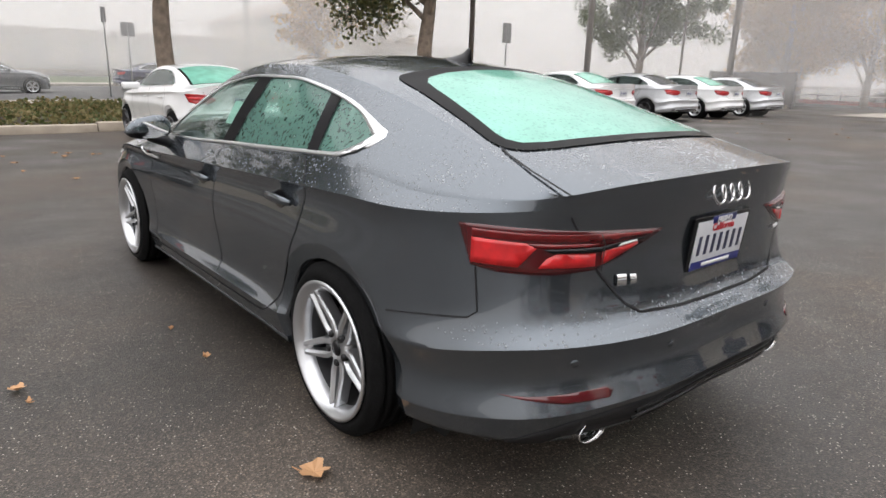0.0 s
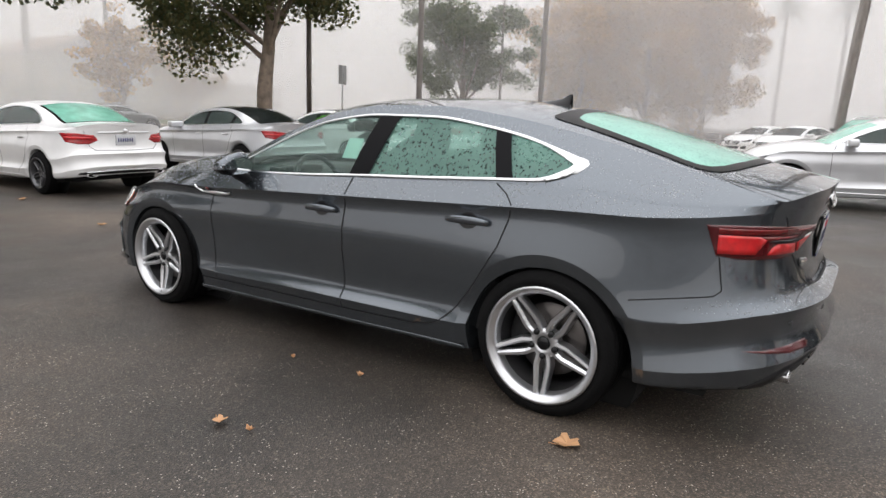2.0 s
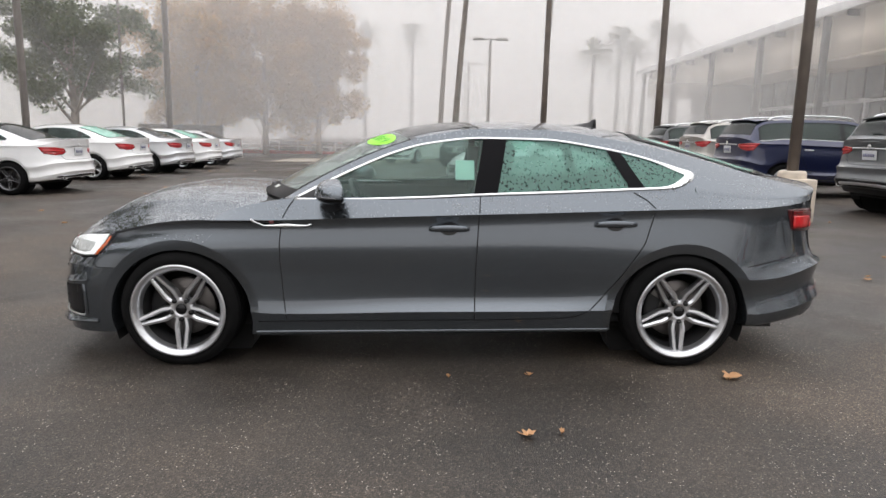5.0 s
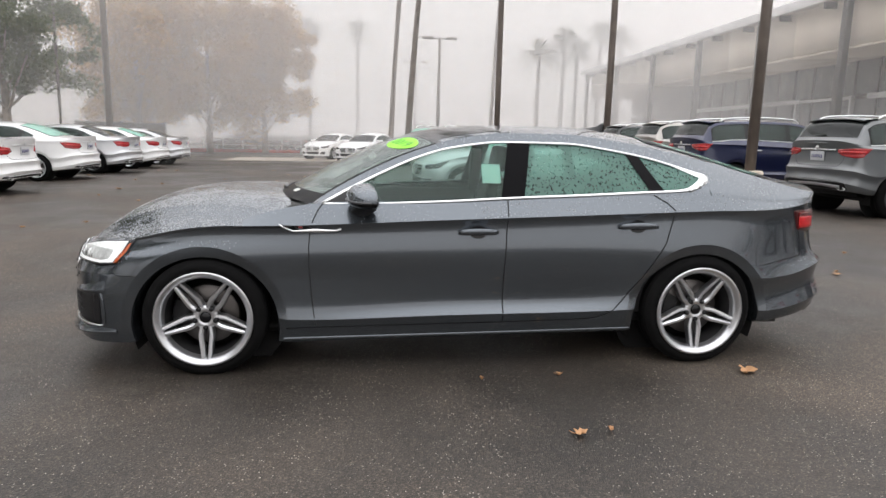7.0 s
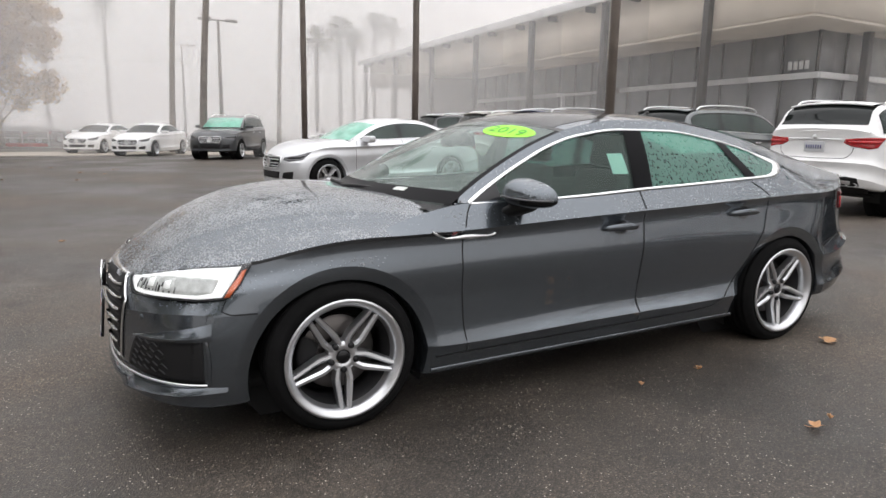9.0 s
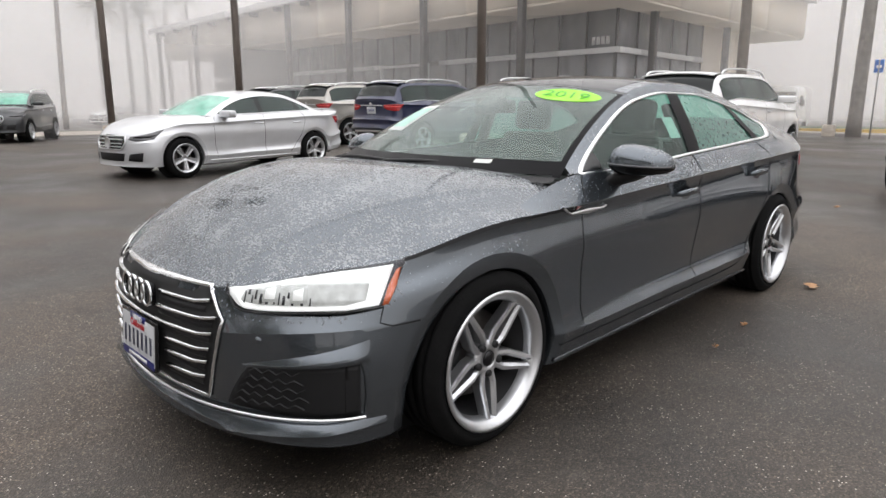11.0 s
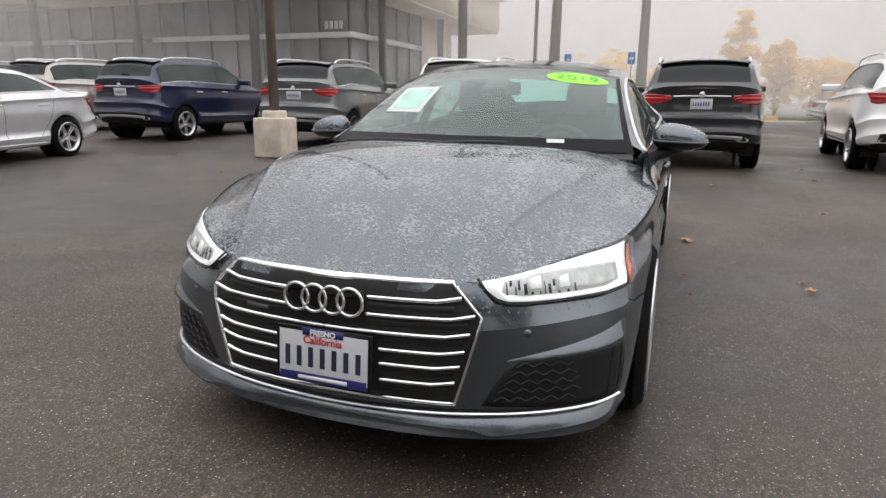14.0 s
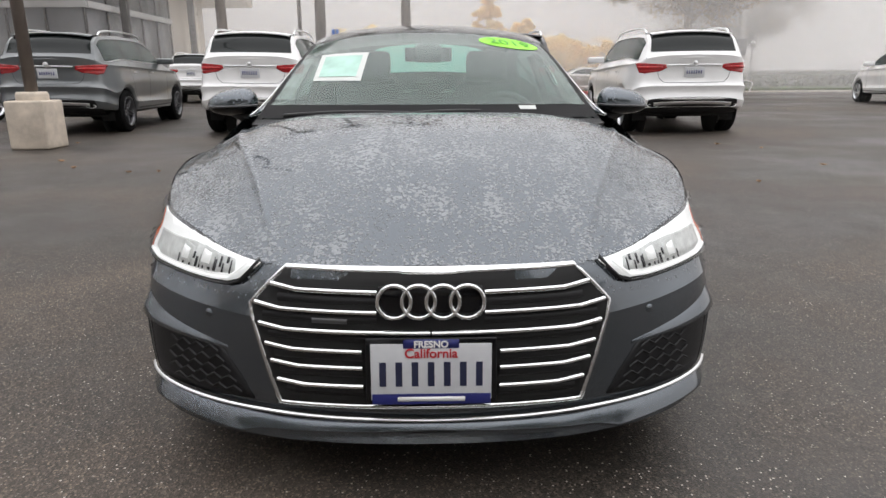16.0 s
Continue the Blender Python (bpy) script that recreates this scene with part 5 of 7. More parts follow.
    # things on the windscreen
    def on_screen(x, v, off=0.004):
        q = H.top(np.array(x), np.array(v))
        q2, q3 = H.top(np.array(x + .01), np.array(v)), H.top(np.array(x), np.array(v + .01))
        n = Vector(np.cross(q2 - q, q3 - q)).normalized()
        n = n if n.z > 0 else -n
        return Vector(q) + n * off, n
    ell = [(.232 + math.cos(a) * .072, .655 + math.sin(a) * .25) for a in np.linspace(0, 2 * math.pi, 28, endpoint=False)]
    st = part("year_sticker", panel(on_screen, ell, .003, .0, steps=(.03, .08)), LIME, root, "oval lime sticker with the year on the windscreen")
    p, n = on_screen(.235, .655, .005)
    p2, _ = on_screen(.235, .695, .005)
    right = (p2 - p).normalized()
    up = n.cross(right)
    m = Matrix((right, up, n)).transposed().to_4x4()
    m.translation = p
    part("year", moved(text_mesh("2019", .105, -.0004, 1.15), m), GREEN_INK, st, smooth=False)
    sheet = part("window_sheet", panel(on_screen, [(.600, -.765), (.612, -.435), (.374, -.437), (.350, -.813)], .002, .0, steps=(.05, .1)), PAPER, root, "white paper sheet inside the windscreen")
    part("sheet_print", panel(on_screen, [(.572, -.735), (.582, -.475), (.404, -.475), (.384, -.765)], .004, .0, steps=(.05, .1)), SHEET_TINT, sheet)
    part("permit", panel(on_screen, [(.80, .52), (.80, .62), (.775, .62), (.775, .52)], .004, .0, steps=(.05, .1)), PAPER, root)
    b = side_patch(H, np.linspace(-.125, -.232, 4), lambda x: 1.062 + 0 * x, lambda x: 1.168 + 0 * x, 4, lift=-.012)
    part("price_sheet", b, SHEET_TINT, root, "pale paper sheet inside the side window")


LAMP_ON = bpy.data.materials.new("daytime_light")
LAMP_ON.use_nodes = True
LAMP_ON.node_tree.nodes["Principled BSDF"].inputs["Base Color"].default_value = (.8, .8, .8, 1)
LAMP_ON.node_tree.nodes["Principled BSDF"].inputs["Emission Color"].default_value = (1, .99, .96, 1)
LAMP_ON.node_tree.nodes["Principled BSDF"].inputs["Emission Strength"].default_value = .4
LAMP_MIST = principled("misted_reflector", (.70, .71, .70), .3, .15, vary=.25, vscale=22)
LAMP_SHELL = principled("lamp_shell", (.05, .05, .055), .2, .3)
LAMP_GREY = principled("lamp_inner_grey", (.44, .45, .44), .3, .2, vary=.3, vscale=30)
CAR_LAMP = principled("smoked_headlight", (.13, .13, .135), .15, .4)
LAMP_MIST.node_tree.nodes["Principled BSDF"].inputs["Emission Color"].default_value = (1, .99, .97, 1)      # glow put into the whole reflector, so that the lamps read as lit
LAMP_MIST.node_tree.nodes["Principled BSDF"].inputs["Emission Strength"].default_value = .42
# a weaker glow put into the grey fill, the tail light insert included
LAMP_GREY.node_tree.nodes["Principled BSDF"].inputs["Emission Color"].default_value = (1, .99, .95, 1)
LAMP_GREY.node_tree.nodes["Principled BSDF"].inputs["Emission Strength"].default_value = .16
MIRROR = principled("mirror_glass", (.85, .87, .87), .02, 1.0)
SHEET_TINT = principled("printed_sheet", (.40, .62, .54), .6, vary=.15, vscale=12)


def seat(parent, x, y):
    s = part("seat", box(x - .26, x + .26, y - .25, y + .25, .30, .50, .06, seg=3), LEATHER, parent, "black leather seat")
    b = box(-.07, .07, -.25, .25, 0, .62, .05, seg=3)
    for v in b.verts:
        k = v.co.z / .62
        v.co.y *= 1 - .22 * k ** 2
        v.co.x *= 1 - .2 * k
    part("seat_back", moved(b, pose(x - .22, y, .46, 0, -16)), LEATHER, s)
    b = box(-.05, .05, -.13, .13, 0, .19, .045, seg=3)
    part("head_restraint", moved(b, pose(x - .405, y, 1.075, 0, -10)), LEATHER, s)


def hero_cabin(root):
    for y in (.37, -.37):
        seat(root, -.02, y)
    b = box(-.80, -.28 - .45, -.62, .62, .30, .48, .06)
    part("rear_bench", b, LEATHER, root)
    b = box(-.06, .06, -.62, .62, 0, .58, .05)
    for v in b.verts:
        v.co.y *= 1 - .12 * v.co.z
    part("rear_backrest", moved(b, pose(-1.02, 0, .42, 0, -20)), LEATHER, root)
    for y in (.38, 0, -.38):
        b = box(-.045, .045, -.12, .12, 0, .13 if y else .10, .04, seg=3)
        part("head_restraint", moved(b, pose(-1.215, y, .965, 0, -12)), LEATHER, root)
    b = bmesh.new()
    rows = [[(x, y, z - .05 * (y / .75) ** 2) for y in np.linspace(-.74, .74, 15)] for x, z in ((1.06, .955), (.9, .96), (.74, .945), (.62, .90), (.60, .80), (.64, .55))]
    part("dashboard", outward(grid(np.array(rows), b)), LEATHER, root, "black dashboard")
    part("instrument_hood", moved(box(-.10, .08, -.16, .16, 0, .055, .025), pose(.66, .37, .915)), LEATHER, root)
    ring = [(.44 + math.cos(a) * .185 * math.sin(radians(22)), .37 + math.sin(a) * .185, .86 + math.cos(a) * .185 * math.cos(radians(22))) for a in np.linspace(0, 2 * math.pi, 33)]
    w = part("steering_wheel", weld(tube(ring, .016, 8, cap=False), 1e-4), LEATHER, root, "black steering wheel")
    part("wheel_boss", moved(box(-.03, .03, -.17, .17, -.025, .03, .02), pose(.455, .37, .86, 0, 22)), LEATHER, w)
    part("parcel_shelf", box(-1.80, -1.22, -.60, .60, .955, .98, .008), BLACK, root)
    part("rear_view_mirror", moved(box(-.012, .012, -.12, .12, -.035, .035, .01), pose(.36, 0, 1.225, 0, 12)), GLOSS_BLACK, root)
    part("sensor_housing", moved(box(-.07, .07, -.07, .07, -.03, .02, .02), pose(.42, 0, 1.235, 0, 24)), BLACK, root)
    part("cabin_floor", box(-1.7, .95, -.78, .78, .24, .28), LEATHER, root)
    for s in (1, -1):
        part("door_card", box(-1.15, .8, s * .80 - .015, s * .80 + .015, .30, .92, .01), LEATHER, root)
        b = box(-.04, .04, -.02, .02, 0, .36, .012)
        part("inner_pillar", moved(b, pose(-.32, s * .765, .90, 22 * s)), LEATHER, root)
    part("headliner", strip_patch(HERO, .20, -1.05, 12, 10, .97, -.035), HEADLINER, root)


HEADLINER = principled("headliner_cloth", (.10, .10, .10), .9)
hero_fittings(hero)
hero_cabin(hero)
for pane in hero.children_recursive:                     # daylight reaches the cabin through its panes
    if pane.type == "MESH" and pane.data.materials[0] in (GLASS, GLASS_DEW, SCREEN):
        pane.visible_shadow = False


# ---------------------------------------------------------------- the other vehicles
def lift_rows(k, c):
    return [([z * k + c for z in zs], ins) for zs, ins in ROWS]


SEDAN = Shape([-2.43, -2.40, -2.25, -1.88, -1.42, -0.7, 0.1, 0.85, 1.42, 1.76, 1.98, 2.16, 2.22],
              [0, .42, .73, .86, .895, .89, .89, .89, .895, .86, .74, .44, 0], lift_rows(1.035, .02),
              ([.90, .75, .5, .25, .0, -.4, -.8, -1.1, -1.4, -1.7, -1.85, -2.05, -2.25], [.75, .71, .66, .62, .595, .58, .57, .565, .57, .60, .625, .655, .685],
               [.985, 1.07, 1.20, 1.30, 1.36, 1.395, 1.375, 1.315, 1.21, 1.10, 1.075, 1.06, 1.045]),
              ([1.2, 1.0, .72, .42, .15, -.1, -.4, -.8, -1.2, -1.5, -1.8, -1.95, -2.2, -2.44], [.96, 1.04, 1.20, 1.33, 1.405, 1.435, 1.445, 1.43, 1.355, 1.25, 1.135, 1.105, 1.09, 1.07]),
              ([1.08, 1.4, 1.65, 1.87, 2.05, 2.17], [1.02, 1.01, .98, .92, .83, .72]), ([.9, .3, -.9, -1.3, -1.85, -2.25], [.26, .14, .0, -.05, -.10, -.16]),
              (1.42, -1.42), .328, .368, .78)
SUV = Shape([-2.36, -2.34, -2.24, -1.92, -1.46, -0.7, 0.1, 0.85, 1.46, 1.84, 2.08, 2.28, 2.34],
            [0, .50, .82, .93, .965, .955, .955, .955, .965, .93, .80, .48, 0], lift_rows(1.12, .14),
            ([1.0, .8, .5, .2, -.2, -.8, -1.4, -1.8, -2.02, -2.12, -2.22], [.82, .78, .74, .715, .70, .69, .69, .69, .70, .725, .755],
             [1.20, 1.32, 1.51, 1.625, 1.68, 1.69, 1.68, 1.655, 1.56, 1.39, 1.245]),
            ([1.24, 1.04, .78, .4, .1, -.2, -.8, -1.4, -1.9, -2.10, -2.2, -2.34], [1.19, 1.29, 1.44, 1.62, 1.705, 1.74, 1.745, 1.735, 1.70, 1.60, 1.42, 1.265]),
            ([1.14, 1.5, 1.8, 2.05, 2.2, 2.30], [1.20, 1.18, 1.15, 1.08, .99, .90]), ([1.0, .3, -1.0, -1.8, -2.02, -2.22], [.22, .12, .0, -.06, -.08, -.115]),
            (1.46, -1.46), .372, .425, .82)
for shp in (SEDAN, SUV):
    shp.by, shp.bz = shp.belt()
    shp.table()


def car_kit(kind):
    """The meshes of one model, built once: (name, mesh, role, label, parent)."""
    S = SEDAN if kind == "sedan" else SUV
    kit = []

    def add(name, bm, role, label="", parent=None):
        me = to_mesh(name, bm)
        me.polygons.foreach_set("use_smooth", [True] * len(me.polygons))
        kit.append((name, me, role, label, parent))

    def add2(name, bm, role, label="", parent=None):
        other = moved(bm.copy(), Matrix.Diagonal((1, -1, 1, 1)))
        bmesh.ops.reverse_faces(other, faces=other.faces)
        add(name, bm, role, label, parent)
        add(name, other, role, label, parent)
    on, sx, F, R = S.on, S.sx, (lambda y, z: (S.syf(y), z)), (lambda y, z: (S.syr(y), z))
    low, hood = body_meshes(S, 190, 4, 3.4, .006)
    add("body", low, "paint")
    add("bonnet", hood, "paint")
    suv = kind == "suv"
    end = -2.22 if suv else -2.25
    belt, edge = (lambda x: S.bz(x)), (lambda x: S.ez(x))
    lo = lambda x: S.bz(x) + .012
    tip = -2.02 if suv else -1.38
    if suv:
        hi = lambda x: np.maximum(S.ez(x) - .055, S.bz(x) + .02)
        x_front = .86
    else:
        hi = lambda x: np.maximum(S.ez(x) - .05 - .05 * np.clip((-.9 - x) / .5, 0, 1), S.bz(x) + .014)
        x_front = .80
    b = side_patch(S, np.linspace(1.0 if suv else .9, tip, 50), hi, edge, 5)
    side_patch(S, np.linspace(1.0 if suv else .9, tip, 50), belt, lo, 2, b)
    side_patch(S, np.linspace(tip, end, 20), belt, edge, 7, b)
    add("cabin_side", outward(mirror(b)), "paint")
    r0, r1 = (.24, -1.82) if suv else (.24, -.98)
    add("roof", outward(strip_patch(S, r0, r1, 22, 9), MID), "roof")
    g0, g1 = (-1.86, -2.14) if suv else (-1.0, -1.76)
    add("rear_window", outward(strip_patch(S, g0, g1, 12, 9, .93, .003), MID), "rear_glass")
    add("rear_frame", outward(strip_patch(S, r1, g1 - .02, 12, 9, 1.0, -.004), MID), "paint" if suv else "black")
    add("tailgate", outward(strip_patch(S, g1 - .02, end, 10, 9), MID), "paint")
    add("windscreen", outward(strip_patch(S, x_front + .06, r0, 16, 9, .96), MID), "screen")
    x = np.linspace(x_front + .12, r0 - .02, 12)[:, None] * np.ones(3)
    v = np.linspace(.94, 1, 3)[None, :] * np.ones((12, 1))
    add2("pillar_edge", outward(grid(S.top(x, v)), MID), "paint")
    add("cowl", moved(strip_patch(S, x_front + .14, x_front + .05, 3, 8, 1.0, -.015), Matrix.Translation((.03, 0, 0))), "black")
    cuts = ((.80, -.16), (-.26, -1.04), (-1.12, -1.36)) if not suv else ((.84, -.14), (-.24, -1.14), (-1.24, -1.98))
    for x0, x1 in cuts:
        w = side_patch(S, np.linspace(x0, x1, 16), lo, hi, 5, lift=-.004)
        add2("side_window", outward(w, (x0, 0, 1.0)), "glass")
    add2("window_surround", outward(side_patch(S, np.linspace(.86, tip, 40), lo, hi, 5, lift=-.012), (0, 0, 1)), "black")
    loop = [(x, float(lo(x))) for x in np.linspace(.80, tip, 30)]
    place = lambda x, z, off=0.0: (Vector((x, float(S.upper(x, z)) + off, z)), Vector((0, 1, 0)))
    add2("belt_trim", ribbon(place, loop, .014, .002, .006, .08), "chrome")
    over = [(x, float(hi(x)) - .004) for x in np.linspace(.72, tip, 30)]
    add2("window_trim", ribbon(place, over, .013, .002, .006, .08), "chrome" if not suv else "black")
    z0 = .14 if suv else .02
    k = 1.12 if suv else 1.035
    Z = lambda z: z * k + z0
    # rear lamps
    if suv:
        tl = [(sx(-2.02), Z(.93)), (sx(-2.12), Z(.935)), R(.80, Z(.935)), R(.46, Z(.915)), R(.44, Z(.865)), R(.55, Z(.815)), R(.80, Z(.785)), (sx(-2.15), Z(.80))]
    else:
        tl = [(sx(-2.00), Z(.90)), (sx(-2.10), Z(.905)), R(.70, Z(.90)), R(.48, Z(.875)), R(.43, Z(.80)), R(.54, Z(.750)), R(.70, Z(.745)), (sx(-2.10), Z(.775))]
    add2("tail_light", panel(on, tl, .006, .02, steps=(.12, .03)), "red", "red tail light")
    c = np.mean(tl, 0)
    add2("light_bar", panel(on, [tuple(c + (np.array(p) - c) * (.86, .30)) for p in tl], .011, .004, steps=(.12, .03)), "red_bright", "", "tail_light")
    # plates, bumpers
    onr2 = lambda s, z, off=0.0: on(s, z, off) if s >= 0 else (lambda pn: (Vector((pn[0].x, -pn[0].y, pn[0].z)), pn[1]))(on(-s, z, off))
    rr = lambda y: math.copysign(S.syr(abs(y)), y)
    RR = lambda pts: [(rr(y), z) for y, z in pts]
    zp = Z(.80)
    p, n = onr2(0, zp, .0)
    pm = Matrix.Translation((p.x - .022, 0, zp)) @ Euler((radians(94), 0, radians(-90))).to_matrix().to_4x4()
    add("number_plate", moved(box(-.16, .16, -.08, .08, -.01, .004, .004), pm), "plate", "white number plate")
    for j in range(7):
        add("plate_bar", moved(box(-.126 + j * .037, -.108 + j * .037, -.03, .03, .004, .006), pm), "navy", "", "number_plate")
    add("tailgate_trim", ribbon(onr2, RR([(.42, zp + .115), (0, zp + .12), (-.42, zp + .115)]), .022, .004, .012, .06, ratio=.45), "chrome", "chrome strip on the tailgate")
    p, n = onr2(0, Z(.94), .012)
    star = lathe([(.0, .0), (.036, .0), (.042, .006), (.046, 0)], 20, "X")
    add("badge", moved(star, Matrix.Translation((p.x - .004, 0, Z(.93)))), "chrome")
    add("tailgate_seam", ribbon(onr2, RR([(.62, Z(.93)), (.56, Z(.72)), (.48, Z(.655)), (0, Z(.645)), (-.48, Z(.655)), (-.56, Z(.72)), (-.62, Z(.93))]), .008, .003, .0, .05, ratio=.45), "seam")
    up = .07 if suv else 0
    add("rear_valance", panel(onr2, RR([(.74, Z(.275)), (.70, Z(.34 + up)), (.4, Z(.37 + up)), (0, Z(.375 + up)), (-.4, Z(.37 + up)), (-.70, Z(.34 + up)), (-.74, Z(.275)), (0, Z(.262))]), .004, .02, steps=(.15, .05)), "black_matt")
    add("valance_trim", ribbon(onr2, RR([(.62, Z(.345)), (.3, Z(.36)), (0, Z(.365)), (-.3, Z(.36)), (-.62, Z(.345))]), .055 if suv else .018, .006, .01, .06, ratio=.45), "chrome", "chrome bumper strip")
    for s in (1, -1):
        p, n = onr2(S.syr(.55), Z(.295), 0)
        b = lathe([(.045, .10), (.05, 0), (.05, -.012), (.042, -.012), (.04, .09)], 16, "X")
        at = Matrix.Translation((p.x - .006, (.63 if suv else .55) * s, Z(.32 if suv else .298))) @ Matrix.Diagonal((1, 1.7, .62, 1))
        add("exhaust_tip", moved(b, at), "chrome")
        add("exhaust_bore", moved(lathe([(0, .004), (.042, .004), (.042, .05)], 16, "X"), at), "liner", "", "exhaust_tip")
    # nose
    hl = [(sx(1.72), Z(.755)), F(.70, Z(.675)), F(.50, Z(.645)), F(.48, Z(.60)), F(.62, Z(.575)), (sx(1.90), Z(.61))]
    add2("headlight", panel(on, hl, .006, .02, steps=(.12, .03)), "lamp", "clear headlight")
    c = np.mean(hl, 0)
    add2("light_strip", panel(on, [tuple(c + (np.array(p) - c) * (.7, .35)) for p in hl], .010, .004, steps=(.12, .03)), "black", "", "headlight")
    sg = lambda y: S.syf(abs(y)) if y >= 0 else 24 - S.syf(abs(y))
    on2 = lambda s, z, off=0.0: on(s, z, off) if s <= 12 else (lambda pn: (Vector((pn[0].x, -pn[0].y, pn[0].z)), pn[1]))(on(24 - s, z, off))
    G = lambda pts: [(sg(y), z) for y, z in pts]
    hx = [(.40, Z(.65)), (.43, Z(.56)), (.34, Z(.45)), (-.34, Z(.45)), (-.43, Z(.56)), (-.40, Z(.65))]
    add("grille", panel(on2, G(hx), .004, .01, steps=(.12, .04)), "black")
    add("grille_frame", ribbon(on2, G(hx + hx[:1]), .02, .004, .014, .05, ratio=.44, closed=True), "chrome", "", "grille")
    for z in (.60, .54, .49):
        add("grille_bar", ribbon(on2, G([(.37, Z(z)), (0, Z(z)), (-.37, Z(z))]), .018, .006, .012, .08, ratio=.44), "chrome", "", "grille")
    p, n = on2(12, Z(.55), .02)
    star = lathe([(.0, .0), (.075, .0), (.085, .01), (.095, 0)], 24, "X")
    add("grille_badge", moved(star, Matrix.Translation((p.x, 0, Z(.55)))), "chrome", "", "grille")
    add2("air_intake", panel(on, [F(.72, Z(.41)), F(.50, Z(.38)), F(.46, Z(.28)), F(.70, Z(.27))], .004, .01, steps=(.12, .04)), "black_matt")
    add("lower_intake", panel(on2, G([(.40, Z(.39)), (.36, Z(.27)), (-.36, Z(.27)), (-.40, Z(.39))]), .004, .01, steps=(.15, .04)), "black_matt")
    # doors, handles, sill, mirrors
    X = lambda x, z: (sx(x), Z(z))
    add2("door_seam", ribbon(on, [X(.80, .93), X(.84, .80), X(.84, .5), X(.81, .28)], .008, .002, step=.06, ratio=.75), "seam")
    add2("door_seam", ribbon(on, [X(-.22, .96), X(-.22, .28)], .008, .002, step=.06, ratio=.75), "seam")
    add2("door_seam", ribbon(on, [X(-1.12, .98), X(-1.2, .86), X(-1.06, .56), X(-.94, .42), X(-.8, .29)], .008, .002, step=.06, ratio=.75), "seam")
    add2("sill_trim", ribbon(on, [X(.95, .235), X(0, .235), X(-.95, .24)], .022, .004, .008, .1, ratio=.75), "chrome" if kind == "sedan" else "black_matt")
    for x in (-.10, -.98):
        add2("door_handle", ribbon(on, [X(x + .1, .81), X(x - .1, .815)], .026, .008, .022, .03, ratio=.75), "chrome")
    b = box(-.09, .06, -.20, .12, -.06, .065, .04, seg=3)
    zm = 1.27 if suv else 1.03
    add2("door_mirror", moved(b, pose(.62, (1.06 if suv else .98), zm)), "paint", "door mirror")
    if suv:
        rail = [(x, float(S.ey(x)) - .02, float(S.ez(x)) + h) for x, h in ((.12, .02), (.0, .075), (-.5, .085), (-1.2, .085), (-1.65, .07), (-1.78, .015))]
        add2("roof_rail", tube(smooth_path(rail, 4), .018, 6), "chrome", "bright roof rail")
        rows = []
        for q, up, back in ((0, .004, 0), (.4, .016, 0), (.75, .016, -.05), (1, .004, -.14), (1, -.02, -.135), (.8, -.02, -.04)):
            xx = -1.62 - .24 * min(q, 1)
            p = S.top(np.full(25, xx), np.linspace(-.93, .93, 25))
            rows.append(p + np.array([back, 0, up]))
        add("roof_spoiler", outward(grid(np.array(rows)), MID), "paint")
    if suv:
        add("rear_apron", outward(grid(np.array([[(x + .10 * (y / .78) ** 4, y, z) for y in np.linspace(-.78, .78, 17)] for x, z in ((-2.24, .52), (-2.25, .46), (-2.19, .37), (-1.9, .34))]))), "black_matt")
    add("underbody", box(-2.0, 1.95, -.68, .68, .22, .27) if not suv else box(-2.0, 2.0, -.72, .72, .30, .36), "liner")
    for ax in S.axles:
        for s in (-1, 1):
            add("wheel_liner", liner(S, ax, s), "liner")
    add("cabin_block", outward(side_cabin(suv)), "interior")
    return kit


def side_cabin(suv):
    """Seats seen dimly through the panes."""
    b = bmesh.new()
    z = 1.0 if not suv else 1.2
    for x in (-.15, -1.0):
        for y in (.36, -.36):
            box(x - .08, x + .06, y - .2, y + .2, .6, z, .04, b)
            box(x - .12, x - .02, y - .11, y + .11, z, z + .17, .03, b)
    return b


# the grey-green film puts the sky's reflection into the panes' colour
CAR_GLASS = glass("car_side_glass", (.40, .47, .45), .20, (.36, .46, .43))
KITS, PAINTED = {}, {}


